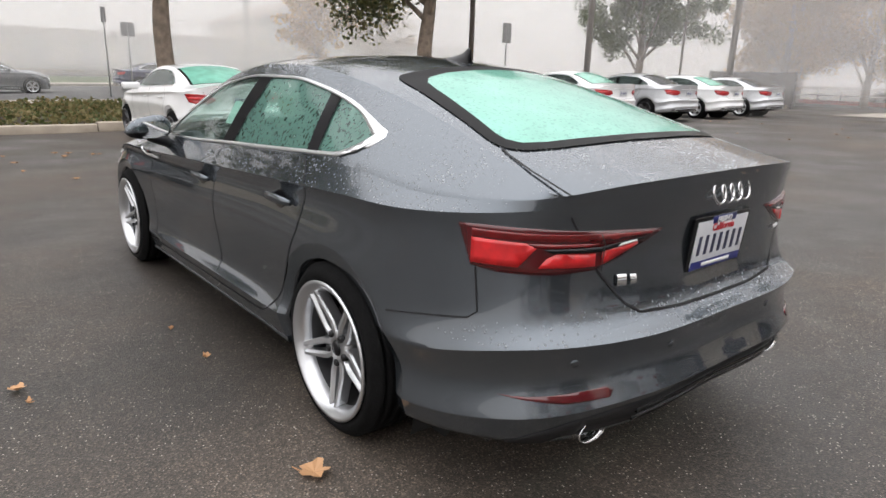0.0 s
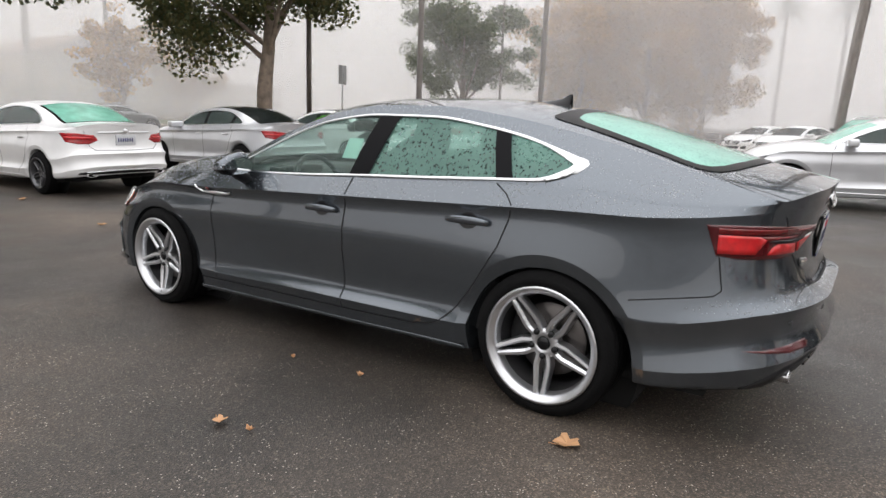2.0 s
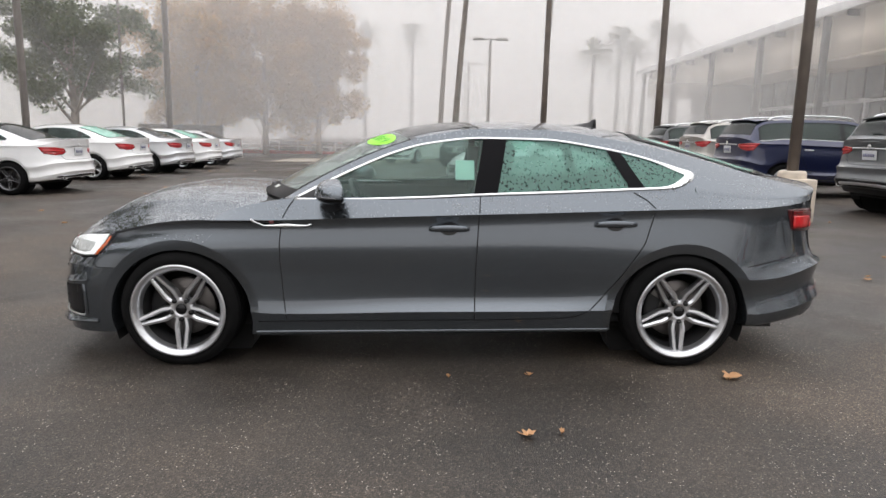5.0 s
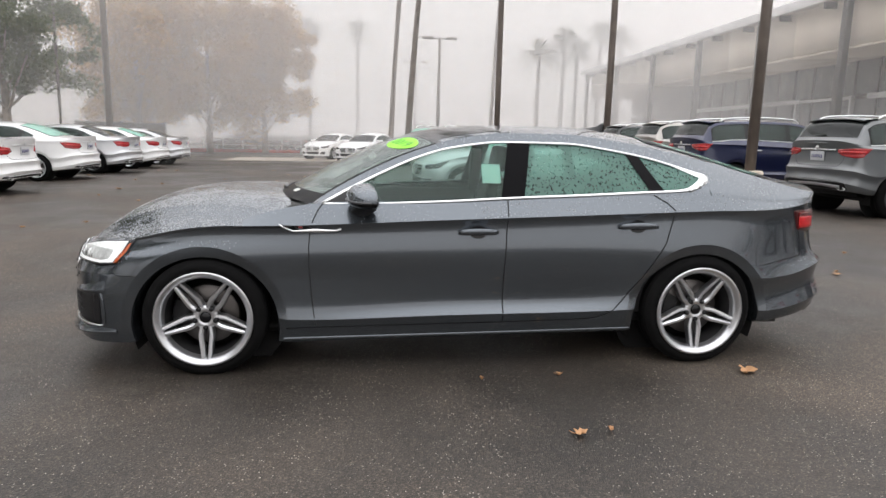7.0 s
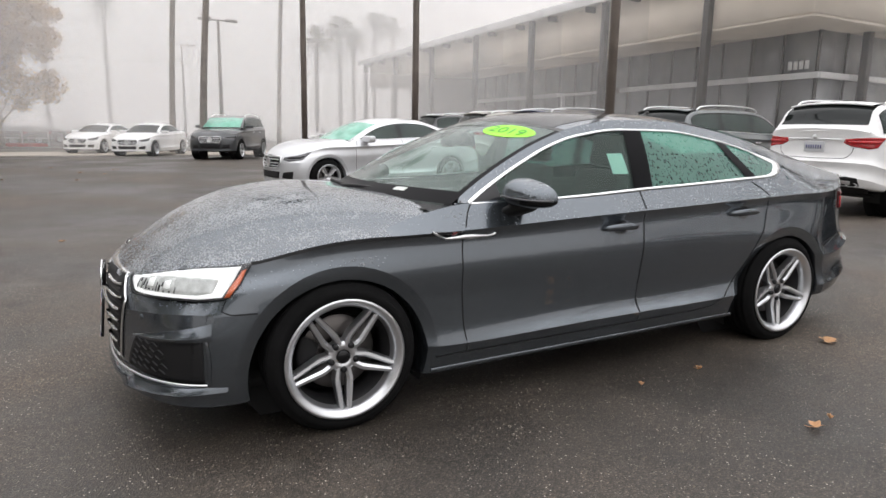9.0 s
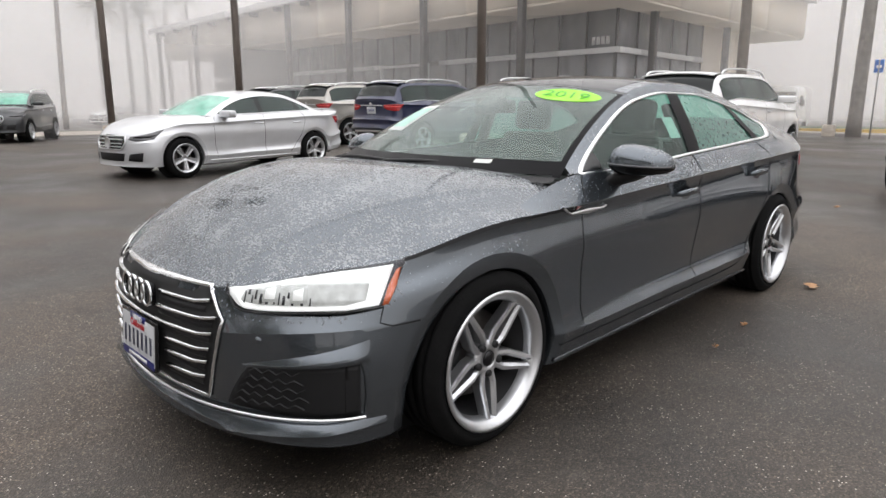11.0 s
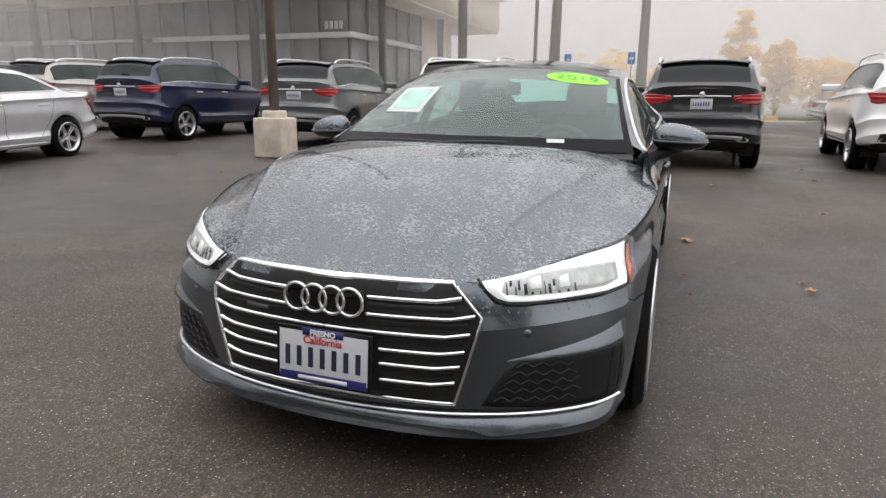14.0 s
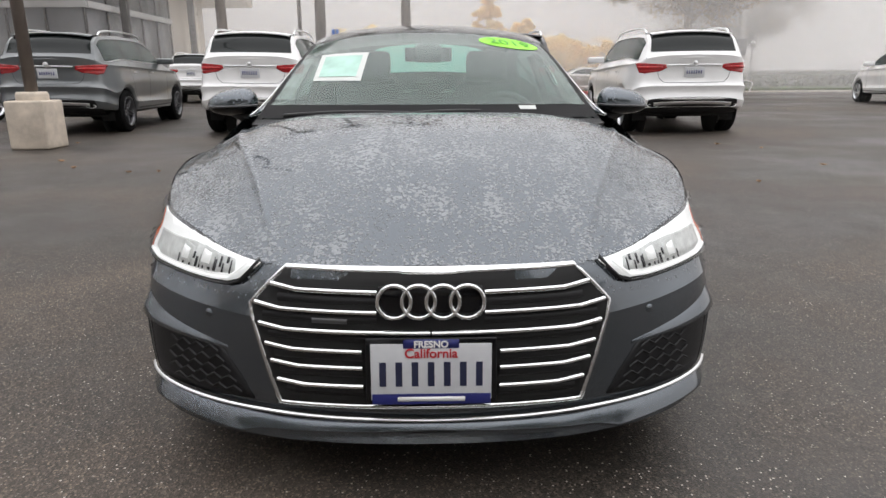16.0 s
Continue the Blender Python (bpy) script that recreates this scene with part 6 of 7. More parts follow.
def vehicle(kind, name, label, group, paint, x, y, heading, rear="dark", wheels="five", roof=None, screen="screen", category="car", size=(1, 1, 1)):
    if kind not in KITS:
        KITS[kind] = car_kit(kind)
    S = SEDAN if kind == "sedan" else SUV
    root = empty(name, car_pose(x, y, heading) @ Matrix.Diagonal((*size, 1)))
    tagged(root, label, category, group)
    mats = {"paint": paint, "roof": roof or paint, "black": GLOSS_BLACK, "black_matt": BLACK, "chrome": SATIN, "glass": CAR_GLASS, "rear_glass": MINT_GLASS if rear == "mint" else DARK_GLASS,
            "screen": MINT_GLASS if screen == "mint" else DARK_GLASS, "red": RED_CAR, "red_bright": RED_BRIGHT, "plate": PLATE_WHITE, "navy": NAVY, "seam": SEAM, "lamp": CAR_LAMP, "liner": LINER, "interior": LEATHER}
    last = {}
    for nm, me, role, lab, par in KITS[kind]:
        key = (me.name, mats[role].name)
        if key not in PAINTED:
            c = me if not me.materials else me.copy()
            if c is not me:
                c.materials.clear()
            c.materials.append(mats[role])
            PAINTED[key] = c
        ob = part(nm, None, None, root, lab, smooth=False, mesh=PAINTED[key])
        if par and par in last:
            ob.parent = last[par]
        elif not par:
            last[nm] = ob
    r = S.tyre
    for ax in S.axles:
        for yy in (S.track, -S.track):
            wheel(root, ax, yy, r, r * (.72 if kind == "sedan" else .70), .22 if kind == "sedan" else .25, wheels, 40)
    return root


def car_paint(name, color, metal=.0, rough=.3):
    return principled(name, color, rough, metal, 1.0, vary=.06, vscale=3)


WHITE = car_paint("white_car_paint", (.82, .82, .82))
SILVER = car_paint("silver_car_paint", (.60, .61, .63), .45)
BLUE = car_paint("blue_car_paint", (.008, .013, .052), .3)
STEEL_GREY = car_paint("grey_car_paint", (.13, .14, .145), .5)
CHAMPAGNE = car_paint("champagne_car_paint", (.40, .38, .35), .5)
BLACK_PAINT = car_paint("black_car_paint", (.010, .011, .014))
DARK_PAINT = car_paint("charcoal_car_paint", (.03, .033, .037), .3)

ROW = "sedans along the planter"
vehicle("sedan", "white_sedan", "white sedan with misted rear window, nosed up to the planter kerb", ROW, WHITE, 9.6, -2.2, 1, "mint", "dark")
vehicle("sedan", "silver_sedan", "silver sedan with a black roof beside a white sedan", ROW, SILVER, 9.7, -6.1, 0, "dark", "dark", GLOSS_BLACK)
vehicle("sedan", "white_sedan", "white sedan with a black roof and dark wheels", ROW, WHITE, 9.75, -9.4, 0, "dark", "dark", GLOSS_BLACK)
vehicle("sedan", "white_sedan", "white sedan with misted green rear window", ROW, WHITE, 10.1, -13.3, 0, "mint", "five")
vehicle("sedan", "silver_sedan", "silver sedan between two white sedans", ROW, SILVER, 10.1, -16.6, 0, "dark", "dark")
vehicle("sedan", "white_sedan", "white sedan with misted green rear window", ROW, WHITE, 10.2, -19.7, 0, "mint", "five")
vehicle("sedan", "silver_sedan", "pale silver sedan at the end of the row", ROW, SILVER, 10.4, -23.2, 0, "dark", "five")
vehicle("sedan", "dark_sedan", "dark sedan parked at the planter kerb", ROW, DARK_PAINT, 9.3, 2.55, 0, "dark", "dark")
vehicle("sedan", "silver_sedan", "large silver sedan with misted windscreen standing alone on the lot", "", SILVER, -2.6, -9.3, 9, "dark", "five", None, "mint")
PARK = "sport utility vehicles in front of the building"
vehicle("suv", "blue_suv", "dark blue sport utility vehicle with chrome roof rails", PARK, BLUE, -9.1, -10.25, 181, category="suv")
vehicle("suv", "grey_suv", "dark grey sport utility vehicle behind the lamp post", PARK, STEEL_GREY, -9.75, -6.55, 184, wheels="dark", category="suv")
vehicle("suv", "white_suv", "white sport utility vehicle with black lower bumper", PARK, WHITE, -10.0, -3.12, 181, category="suv", size=(1, 1.03, 1.03))
vehicle("suv", "black_suv", "glossy black sport utility vehicle standing in the lane", PARK, BLACK_PAINT, -9.25, 1.25, 180, category="suv")
vehicle("suv", "white_suv", "white sport utility vehicle with a silver lower bumper", PARK, WHITE, -9.62, 4.62, 177, category="suv", size=(1.02, 1.05, 1.02))
vehicle("suv", "champagne_suv", "champagne sport utility vehicle with roof rails", PARK, CHAMPAGNE, -9.7, -14.0, 181, category="suv")
vehicle("suv", "black_suv", "black sport utility vehicle at the end of the row", PARK, DARK_PAINT, -9.9, -17.6, 181, category="suv")
vehicle("suv", "white_suv", "white sport utility vehicle close to the building", "", WHITE, -22.0, -8.4, 181, category="suv")
vehicle("suv", "dark_suv", "dark sport utility vehicle facing the lot with a misted windscreen", "", DARK_PAINT, -2.2, -24.6, 62, "dark", "five", None, "mint", category="suv")
vehicle("sedan", "white_sedan", "white sedan beside a dark sport utility vehicle", "", WHITE, .6, -29.0, 62)
vehicle("sedan", "white_sedan", "white sedan farther back on the lot", "", WHITE, 2.6, -33.0, 62)
vehicle("suv", "white_suv", "white sport utility vehicle seen end-on across the lot", "", WHITE, -17.4, 15.7, 168, wheels="five", category="suv")
vehicle("sedan", "white_sedan", "white sedan far off in the fog", "", WHITE, -13.5, -48, 20)
FAR = "dark cars far off in the fog"
for k in range(5):
    vehicle("sedan", "dark_sedan", "dark sedan far off in the fog", FAR, DARK_PAINT, 11.2 - 1.2 * k, -49 - 4.4 * k, 5)
STREET = "cars on the street behind the planter"
for pnt, nm, x, y, h in ((STEEL_GREY, "grey_sedan", 31.5, -.6, -88), (BLUE, "blue_sedan", 34.0, -8.5, -90), (STEEL_GREY, "grey_sedan", 32.0, -16.0, -90)):
    vehicle("sedan", nm, "%s on the street in the fog" % nm.replace("_", " "), STREET, pnt, x, y, h)


# ---------------------------------------------------------------- showroom
STUCCO = principled("beige_stucco", (.78, .70, .60), .85, bump=.3, scale=60, vary=.10, vscale=.7)
FASCIA = principled("pale_fascia", (.60, .57, .53), .6, vary=.08, vscale=.8)
BRONZE = principled("dark_bronze_frame", (.050, .045, .042), .4, .4, vary=.15)
SHOP_GLASS = principled("showroom_glass", (.23, .23, .24), .35, .15, vary=.12, vscale=.5)
WHITE_BAND = principled("white_enamel_band", (.66, .66, .66), .45, vary=.05)
CONCRETE = principled("concrete", (.54, .47, .39), .85, bump=.4, scale=50, vary=.22, vscale=5)
POLE_PAINT = principled("brown_pole_paint", (.120, .098, .083), .5, bump=.15, scale=80, vary=.2, vscale=3)
INSIDE = principled("showroom_inside", (.16, .13, .11), .8, vary=.3, vscale=1.5)


def showroom():
    root = empty("showroom_building", Matrix.Translation((.3, .3, .22)))
    tagged(root, "long low showroom with dark glass, beige fascia and slim dark columns", "building")
    y0, y1 = -58.5, -12.0
    # roof with a thin bright edge and a deep beige fascia set back beneath it
    r = part("roof", box(-44, -20.3, y0, y1, 7.85, 8.15), FASCIA, root, "flat roof with a pale metal edge")
    part("roof_edge", box(-20.3, -20.15, y0 - .1, y1 + .15, 7.78, 8.22, .02), WHITE_BAND, r)
    part("roof_edge", box(-44, -20.15, y1, y1 + .15, 7.78, 8.22, .02), WHITE_BAND, r)
    for y in np.arange(y0 + 1.5, y1, 3.25):
        part("eave_bracket", box(-21.0, -20.4, y - .06, y + .06, 7.55, 7.85, .01), BRONZE, r)
    part("fascia", box(-44, -21.0, y0 + 1, y1 - .4, 5.75, 7.85), STUCCO, root, "deep beige stucco fascia")
    part("soffit", box(-43.9, -21.05, y0 + 1.05, y1 - .45, 5.62, 5.75), STUCCO, root)
    # dark core behind the glass
    part("core_wall", box(-37.5, -27.5, y0 + 4, -15.5, 0, 5.62), INSIDE, root, "dim showroom inside the glass")
    part("end_wall", box(-37.8, -32.7, -15.2, -13.9, 0, 5.62), STUCCO, root, "beige end wall")
    part("plinth", box(-33, -23.9, y0 + 4, -13.95, -.3, .35), CONCRETE, root)
    # glass fronts: panes between mullions, with a white band
    n = 26
    ys = np.linspace(-14.05, y0 + 4, n + 1)
    for a, b in zip(ys, ys[1:]):
        w = part("window", box(-24.06, -24.02, b + .05, a - .05, .4, 3.70), SHOP_GLASS, root)
        part("upper_pane", box(-24.06, -24.02, b + .05, a - .05, 3.95, 5.6), SHOP_GLASS, w)
        part("mullion", box(-24.12, -23.96, a - .04, a + .04, .35, 5.62, .01), BRONZE, w)
    xs = np.linspace(-24.05, -32.65, 6)
    for a, b in zip(xs, xs[1:]):
        w = part("window", box(b + .05, a - .05, -14.04, -14.0, .4, 3.70), SHOP_GLASS, root)
        part("upper_pane", box(b + .05, a - .05, -14.04, -14.0, 3.95, 5.6), SHOP_GLASS, w)
        part("mullion", box(b - .04, b + .04, -14.1, -13.94, .35, 5.62, .01), BRONZE, w)
    part("white_band", box(-24.1, -23.9, -25.5, -13.9, 3.70, 3.95, .01), WHITE_BAND, root, "white band across the glass")
    part("white_band", box(-24.1, -23.9, -52, -30.8, 3.70, 3.95, .01), WHITE_BAND, root, "white band across the glass")
    part("white_band", box(-32.7, -24.0, -14.0, -13.84, 3.70, 3.95, .01), WHITE_BAND, root, "white band across the glass")
    part("white_band", box(-24.1, -23.9, -25.5, -13.9, 1.55, 1.70, .01), WHITE_BAND, root)
    # entrance portal
    for yy in (-30.6, -26.4):
        part("portal_post", box(-24.0, -23.75, yy - .06, yy + .06, 0, 3.9, .01), WHITE_BAND, root)
    part("portal_beam", box(-24.0, -23.75, -30.66, -26.34, 3.72, 3.86, .01), WHITE_BAND, root)
    # house number as plain bars
    for k in range(4):
        part("number_bar", box(-23.99, -23.95, -15.3 + k * .25, -15.13 + k * .25, 4.1, 4.45), WHITE_INK, root)
    # columns
    for y in (-16.8, -23.2, -29.6, -36.2, -43, -50.2, -57.6):
        part("column", box(-20.75, -20.45, y - .15, y + .15, -.3, 7.85, .02), BRONZE, root, "slim dark bronze column")
    for x in (-26.2, -34.4):
        part("column", box(x - .15, x + .15, -13.55, -13.25, -.3, 5.75, .02), BRONZE, root, "slim dark bronze column")
    for y in (-24, -33, -40, -46):
        part("ceiling_lamp", box(-27.3, -26.8, y, y + 2.2, 5.0, 5.1, .01), WARM_LIGHT, root)


WARM_LIGHT = bpy.data.materials.new("warm_tube_light")
WARM_LIGHT.use_nodes = True
WARM_LIGHT.node_tree.nodes["Principled BSDF"].inputs["Emission Color"].default_value = (1, .8, .55, 1)
WARM_LIGHT.node_tree.nodes["Principled BSDF"].inputs["Emission Strength"].default_value = .8
showroom()


# ---------------------------------------------------------------- posts, lamps, signs
def post(x, y, h, r, label, name="light_pole", base=True, lean=(0, 0)):
    root = empty(name, Matrix.Translation((x, y, slope(x, y))))
    tagged(root, label, "pole", "poles on the lot")
    part("pole", tube([(lean[0] * t, lean[1] * t, h * t) for t in (0, .33, .66, 1)], [r, r * .95, r * .9, r * .85], 14), POLE_PAINT, root)
    if base:
        part("foot", lathe([(0, .5), (r * 2.3, .5), (r * 2.6, .45), (r * 2.6, 0)], 18, "Z"), CONCRETE, root)
    return root


post(15.8, -21.5, 12, .14, "tall brown light pole by the sedans")
post(13.3, -29.3, 12, .15, "tall brown light pole by the sedans")
post(14.4, -26.7, 9, .06, "slim grey pole by the sedans", base=False)
post(-4.7, -22.3, 12, .12, "tall brown light pole on a concrete foot")
post(-9.0, -21.1, 12, .14, "tall brown light pole on a concrete foot")
post(17.6, -16.2, 12, .11, "tall brown light pole by the planter")
post(-29.2, -6.2, 12, .10, "slim light pole behind the lane", base=True)
for x, y, r in ((60, -24, .3), (38, -9.6, .14), (48, -24.5, .16)):
    post(x, y, 14, r, "wooden utility pole across the street", "utility_pole", False)

p = post(-5.75, -5.68, 11, .085, "brown light pole on a square concrete block", base=False)
part("block", box(-.27, .27, -.27, .27, 0, .68, .03), CONCRETE, p, "weathered square concrete block")
part("collar", lathe([(0, .80), (.19, .80), (.21, .76), (.21, .68)], 20, "Z"), CONCRETE, p)


def double_lamp(x, y, h):
    root = empty("street_lamp", Matrix.Translation((x, y, slope(x, y))))
    tagged(root, "tall street lamp with two flat heads", "street lamp", "street lamps far off")
    part("pole", tube([(0, 0, 0), (0, 0, h)], [.13, .08], 12), POLE_PAINT, root)
    for s in (-1, 1):
        part("lamp_head", box(s * .75 - .35, s * .75 + .35, -.16, .16, h - .06, h + .1, .03), POLE_PAINT, root)
    part("cross_arm", tube([(-.5, 0, h), (.5, 0, h)], .04, 8), POLE_PAINT, root)


double_lamp(-3.8, -37.6, 7.5)
double_lamp(-3.7, -58, 8.4)
double_lamp(-4.6, -80, 9.3)

BLUE_SIGN = principled("blue_sign", (.02, .12, .45), .4)
SIGN_GREY = principled("sign_back", (.22, .22, .22), .5)


def street_sign(x, y, h, mat, label, w=.32, hh=.5, group=""):
    root = empty("street_sign", Matrix.Translation((x, y, slope(x, y))))
    tagged(root, label, "sign", group)
    part("post", tube([(0, 0, 0), (0, 0, h)], .03, 8), SIGN_GREY, root)
    part("board", box(-.012, .012, -w / 2, w / 2, h - hh, h, .008), mat, root)
    part("bar", box(.012, .016, -w * .3, w * .3, h - hh * .65, h - hh * .45), WHITE_INK, root)


street_sign(-27.7, -4.3, 3.1, BLUE_SIGN, "blue parking sign on a thin post", group="blue parking signs")
street_sign(-26.5, -1.3, 3.1, BLUE_SIGN, "blue parking sign on a thin post", group="blue parking signs")
street_sign(17.4, -18.0, 3.4, SIGN_GREY, "grey sign on a post by the planter", .5, .8)
street_sign(30, -6.0, 3.2, SIGN_GREY, "round dark sign by the street", .6, .6)
street_sign(27, -4.4, 3.6, SIGN_GREY, "narrow signal box on a post", .2, .6)
street_sign(-38, 20.5, 3.4, SIGN_GREY, "dark signal on a post far off", .5, .8)


# ---------------------------------------------------------------- plants
def leaf_material(name, a, b, trans=.35):
    m = bpy.data.materials.new(name)
    m.use_nodes = True
    nt = m.node_tree
    p = nt.nodes["Principled BSDF"]
    p.inputs["Roughness"].default_value = .6
    g = nt.nodes.new("ShaderNodeNewGeometry")
    r = ramp(nt, [(0, a), (1, b)], g.outputs["Random Per Island"])
    nt.links.new(r.outputs[0], p.inputs["Base Color"])
    t = nt.nodes.new("ShaderNodeBsdfTranslucent")
    nt.links.new(r.outputs[0], t.inputs[0])
    mix = nt.nodes.new("ShaderNodeMixShader")
    mix.inputs[0].default_value = trans
    nt.links.new(p.outputs[0], mix.inputs[1])
    nt.links.new(t.outputs[0], mix.inputs[2])
    nt.links.new(mix.outputs[0], nt.nodes["Material Output"].inputs[0])
    return m


BARK = principled("bark", (.24, .19, .15), .9, bump=.6, scale=18, vary=.35, vscale=4)
PALM_BARK = principled("palm_bark", (.15, .125, .105), .9, bump=.8, scale=22, vary=.3, vscale=5)
SYCAMORE = leaf_material("sycamore_leaves", (.045, .070, .022), (.15, .13, .045), .45)
OLIVE = leaf_material("olive_leaves", (.06, .085, .035), (.13, .15, .07), .5)
RUSTY = leaf_material("rusty_leaves", (.26, .17, .05), (.50, .28, .09), .5)
GOLD = leaf_material("golden_leaves", (.95, .70, .26), (.97, .82, .42), .5)
TAWNY = leaf_material("tawny_leaves", (.11, .066, .022), (.30, .185, .065), .35)
IVY = leaf_material("ground_cover_leaves", (.08, .11, .035), (.26, .20, .09), .4)
FROND = leaf_material("palm_fronds", (.06, .07, .035), (.14, .13, .07), .4)


def leaf_cloud(rng, centres, radii, count, size, flat=.7):
    """Many small bent leaves round the ends of twigs, as vertex and face arrays."""
    n = count
    which = rng.integers(0, len(centres), n)
    d = rng.normal(size=(n, 3))
    d /= np.linalg.norm(d, axis=1)[:, None]
    rad = radii[which] * rng.random(n) ** .45
    c = centres[which] + d * rad[:, None] * (1, 1, flat)
    a = rng.normal(size=(n, 3))
    a /= np.linalg.norm(a, axis=1)[:, None]
    b = np.cross(a, rng.normal(size=(n, 3)))
    b /= np.linalg.norm(b, axis=1)[:, None]
    s = size * (.6 + .8 * rng.random(n))[:, None]
    v = np.stack([c - a * s * .5, c + b * s * .42, c + a * s * .5, c - b * s * .42], 1).reshape(-1, 3)
    f = np.arange(n * 4).reshape(-1, 4)
    return v, f


def leaf_mesh(v, f):
    me = bpy.data.meshes.new("leaves")
    me.from_pydata(v.tolist(), [], f.tolist())
    return me


def tree(x, y, height, spread, first, trunk, leaves, count, size, seed, label, name="tree", lean=0.0, flat=.7, clump=.75, group="", top=0.0):
    rng = np.random.default_rng(seed)
    root = empty(name, Matrix.Translation((x, y, slope(x, y) - .03)))
    tagged(root, label, name, group)
    b = bmesh.new()
    axis = [(0, 0, 0), (lean * .3, .1, first * .5), (lean * .6, -.05, first), (lean, .1, first + (height - first) * .5), (lean * 1.1, 0, height * .92)]
    axis = smooth_path(axis, 4)
    n = len(axis)
    tube(axis, [trunk * (1.25 - .25 * min(1, i / 3)) * (1 - .85 * max(0, i / (n - 1) - .25) / .75) + .015 for i in range(n)], 12, b)
    part("trunk", b, BARK, root, "mottled bark trunk")
    tips, rad = [], []
    for k in range(15):
        t = (k + .5) / 15
        h = first * .92 + (height * .88 - first) * t
        ang = k * 2.4 + rng.random() * .6
        out = spread * (1 - .55 * abs(t - .42) / .58) * (.75 + .35 * rng.random())
        out *= (1 - top * t)
        rise = (height - h) * (.15 + .35 * rng.random()) - (.1 if t < .3 else 0) * spread
        a = Vector(axis[min(n - 1, int((h / height) * n))])
        e = Vector((math.cos(ang) * out, math.sin(ang) * out, h + rise))
        m = a.lerp(e, .5) + Vector((0, 0, .25 * out * .3))
        r0 = trunk * (.42 - .2 * t)
        b = tube(smooth_path([a, m, e], 4), [max(.012, r0 * (1 - q / 9)) for q in range(9)], 6)
        part("limb", b, BARK, root)
        for q in (.45, .7, .9, 1.02):
            for _ in range(2):
                p0 = a.lerp(e, q) + Vector(rng.normal(size=3)) * spread * .12
                tips.append(tuple(p0))
                rad.append(clump * (.55 + .6 * rng.random()) * spread * .27)
    v, f = leaf_cloud(rng, np.array(tips), np.array(rad), count, size, flat)
    part("crown", None, leaves, root, smooth=False, mesh=leaf_mesh(v, f))
    return root


tree(18.2, -4.3, 12.5, 4.8, 4.9, .24, SYCAMORE, 34000, .155, 11, "sycamore with mottled trunk and browning leaves by the street", group="sycamores by the planter", lean=.5, clump=.95)
tree(17.1, -13.4, 11.5, 5.6, 4.3, .27, SYCAMORE, 48000, .155, 12, "broad sycamore with drooping browning leaves", group="sycamores by the planter", lean=-.5, clump=1.0)
tree(18.3, 6.0, 12.0, 5.0, 4.6, .25, SYCAMORE, 24000, .17, 14, "sycamore with browning leaves farther along the planter", group="sycamores by the planter", lean=.3, clump=.95)
tree(17.6, 15.5, 12.0, 5.4, 4.4, .26, SYCAMORE, 24000, .18, 15, "sycamore with browning leaves farther along the planter", group="sycamores by the planter", lean=-.3, clump=.95)
tree(16.4, -26.4, 8.0, 3.7, 2.6, .20, OLIVE, 30000, .12, 13, "small rounded tree with sparse olive leaves", lean=.2)
for k, (x, y, h, s) in enumerate(((15.5, -40, 11.2, 4.2), (11.8, -43, 11.6, 4.6), (8.4, -45.5, 11.0, 4.2), (17.5, -47, 10.5, 3.8))):
    tree(x, y, h, s, 2.6, .2, RUSTY, 26000, .18, 20 + k, "dense rust-green tree in the fog", group="dense trees in the fog", flat=.9, clump=.95)
tree(-38.5, 16.5, 10.5, 6.2, 4.6, .32, TAWNY, 26000, .16, 31, "wide spreading tree in the fog beyond the lane")
tree(-54, 27, 11, 6.5, 4.0, .32, TAWNY, 14000, .2, 32, "wide spreading tree in the fog beyond the lane")
for k, (x, y) in enumerate(((-43, 4.2), (-42, 6.4))):
    tree(x, y, 7.2 - 2.2 * k, 1.5, 1.0, .10, GOLD, 16000, .12, 40 + k, "golden autumn tree in the fog", group="golden trees", top=.55)
for k, (x, y, h) in enumerate(((-46, -4.6, 4.6), (-47, 0.4, 3.8), (-45, 9.5, 4.2), (-46, 13, 3.6))):
    tree(x, y, h, 2.3, .7, .08, GOLD, 8000, .14, 60 + k, "low golden shrub in the fog", "shrub", group="golden shrubs")
tree(40, -21, 7.5, 3.0, 2.5, .16, RUSTY, 5000, .25, 51, "pale street tree across the road")
tree(52, -34, 8.0, 3.4, 2.5, .16, RUSTY, 5000, .28, 52, "pale street tree across the road")


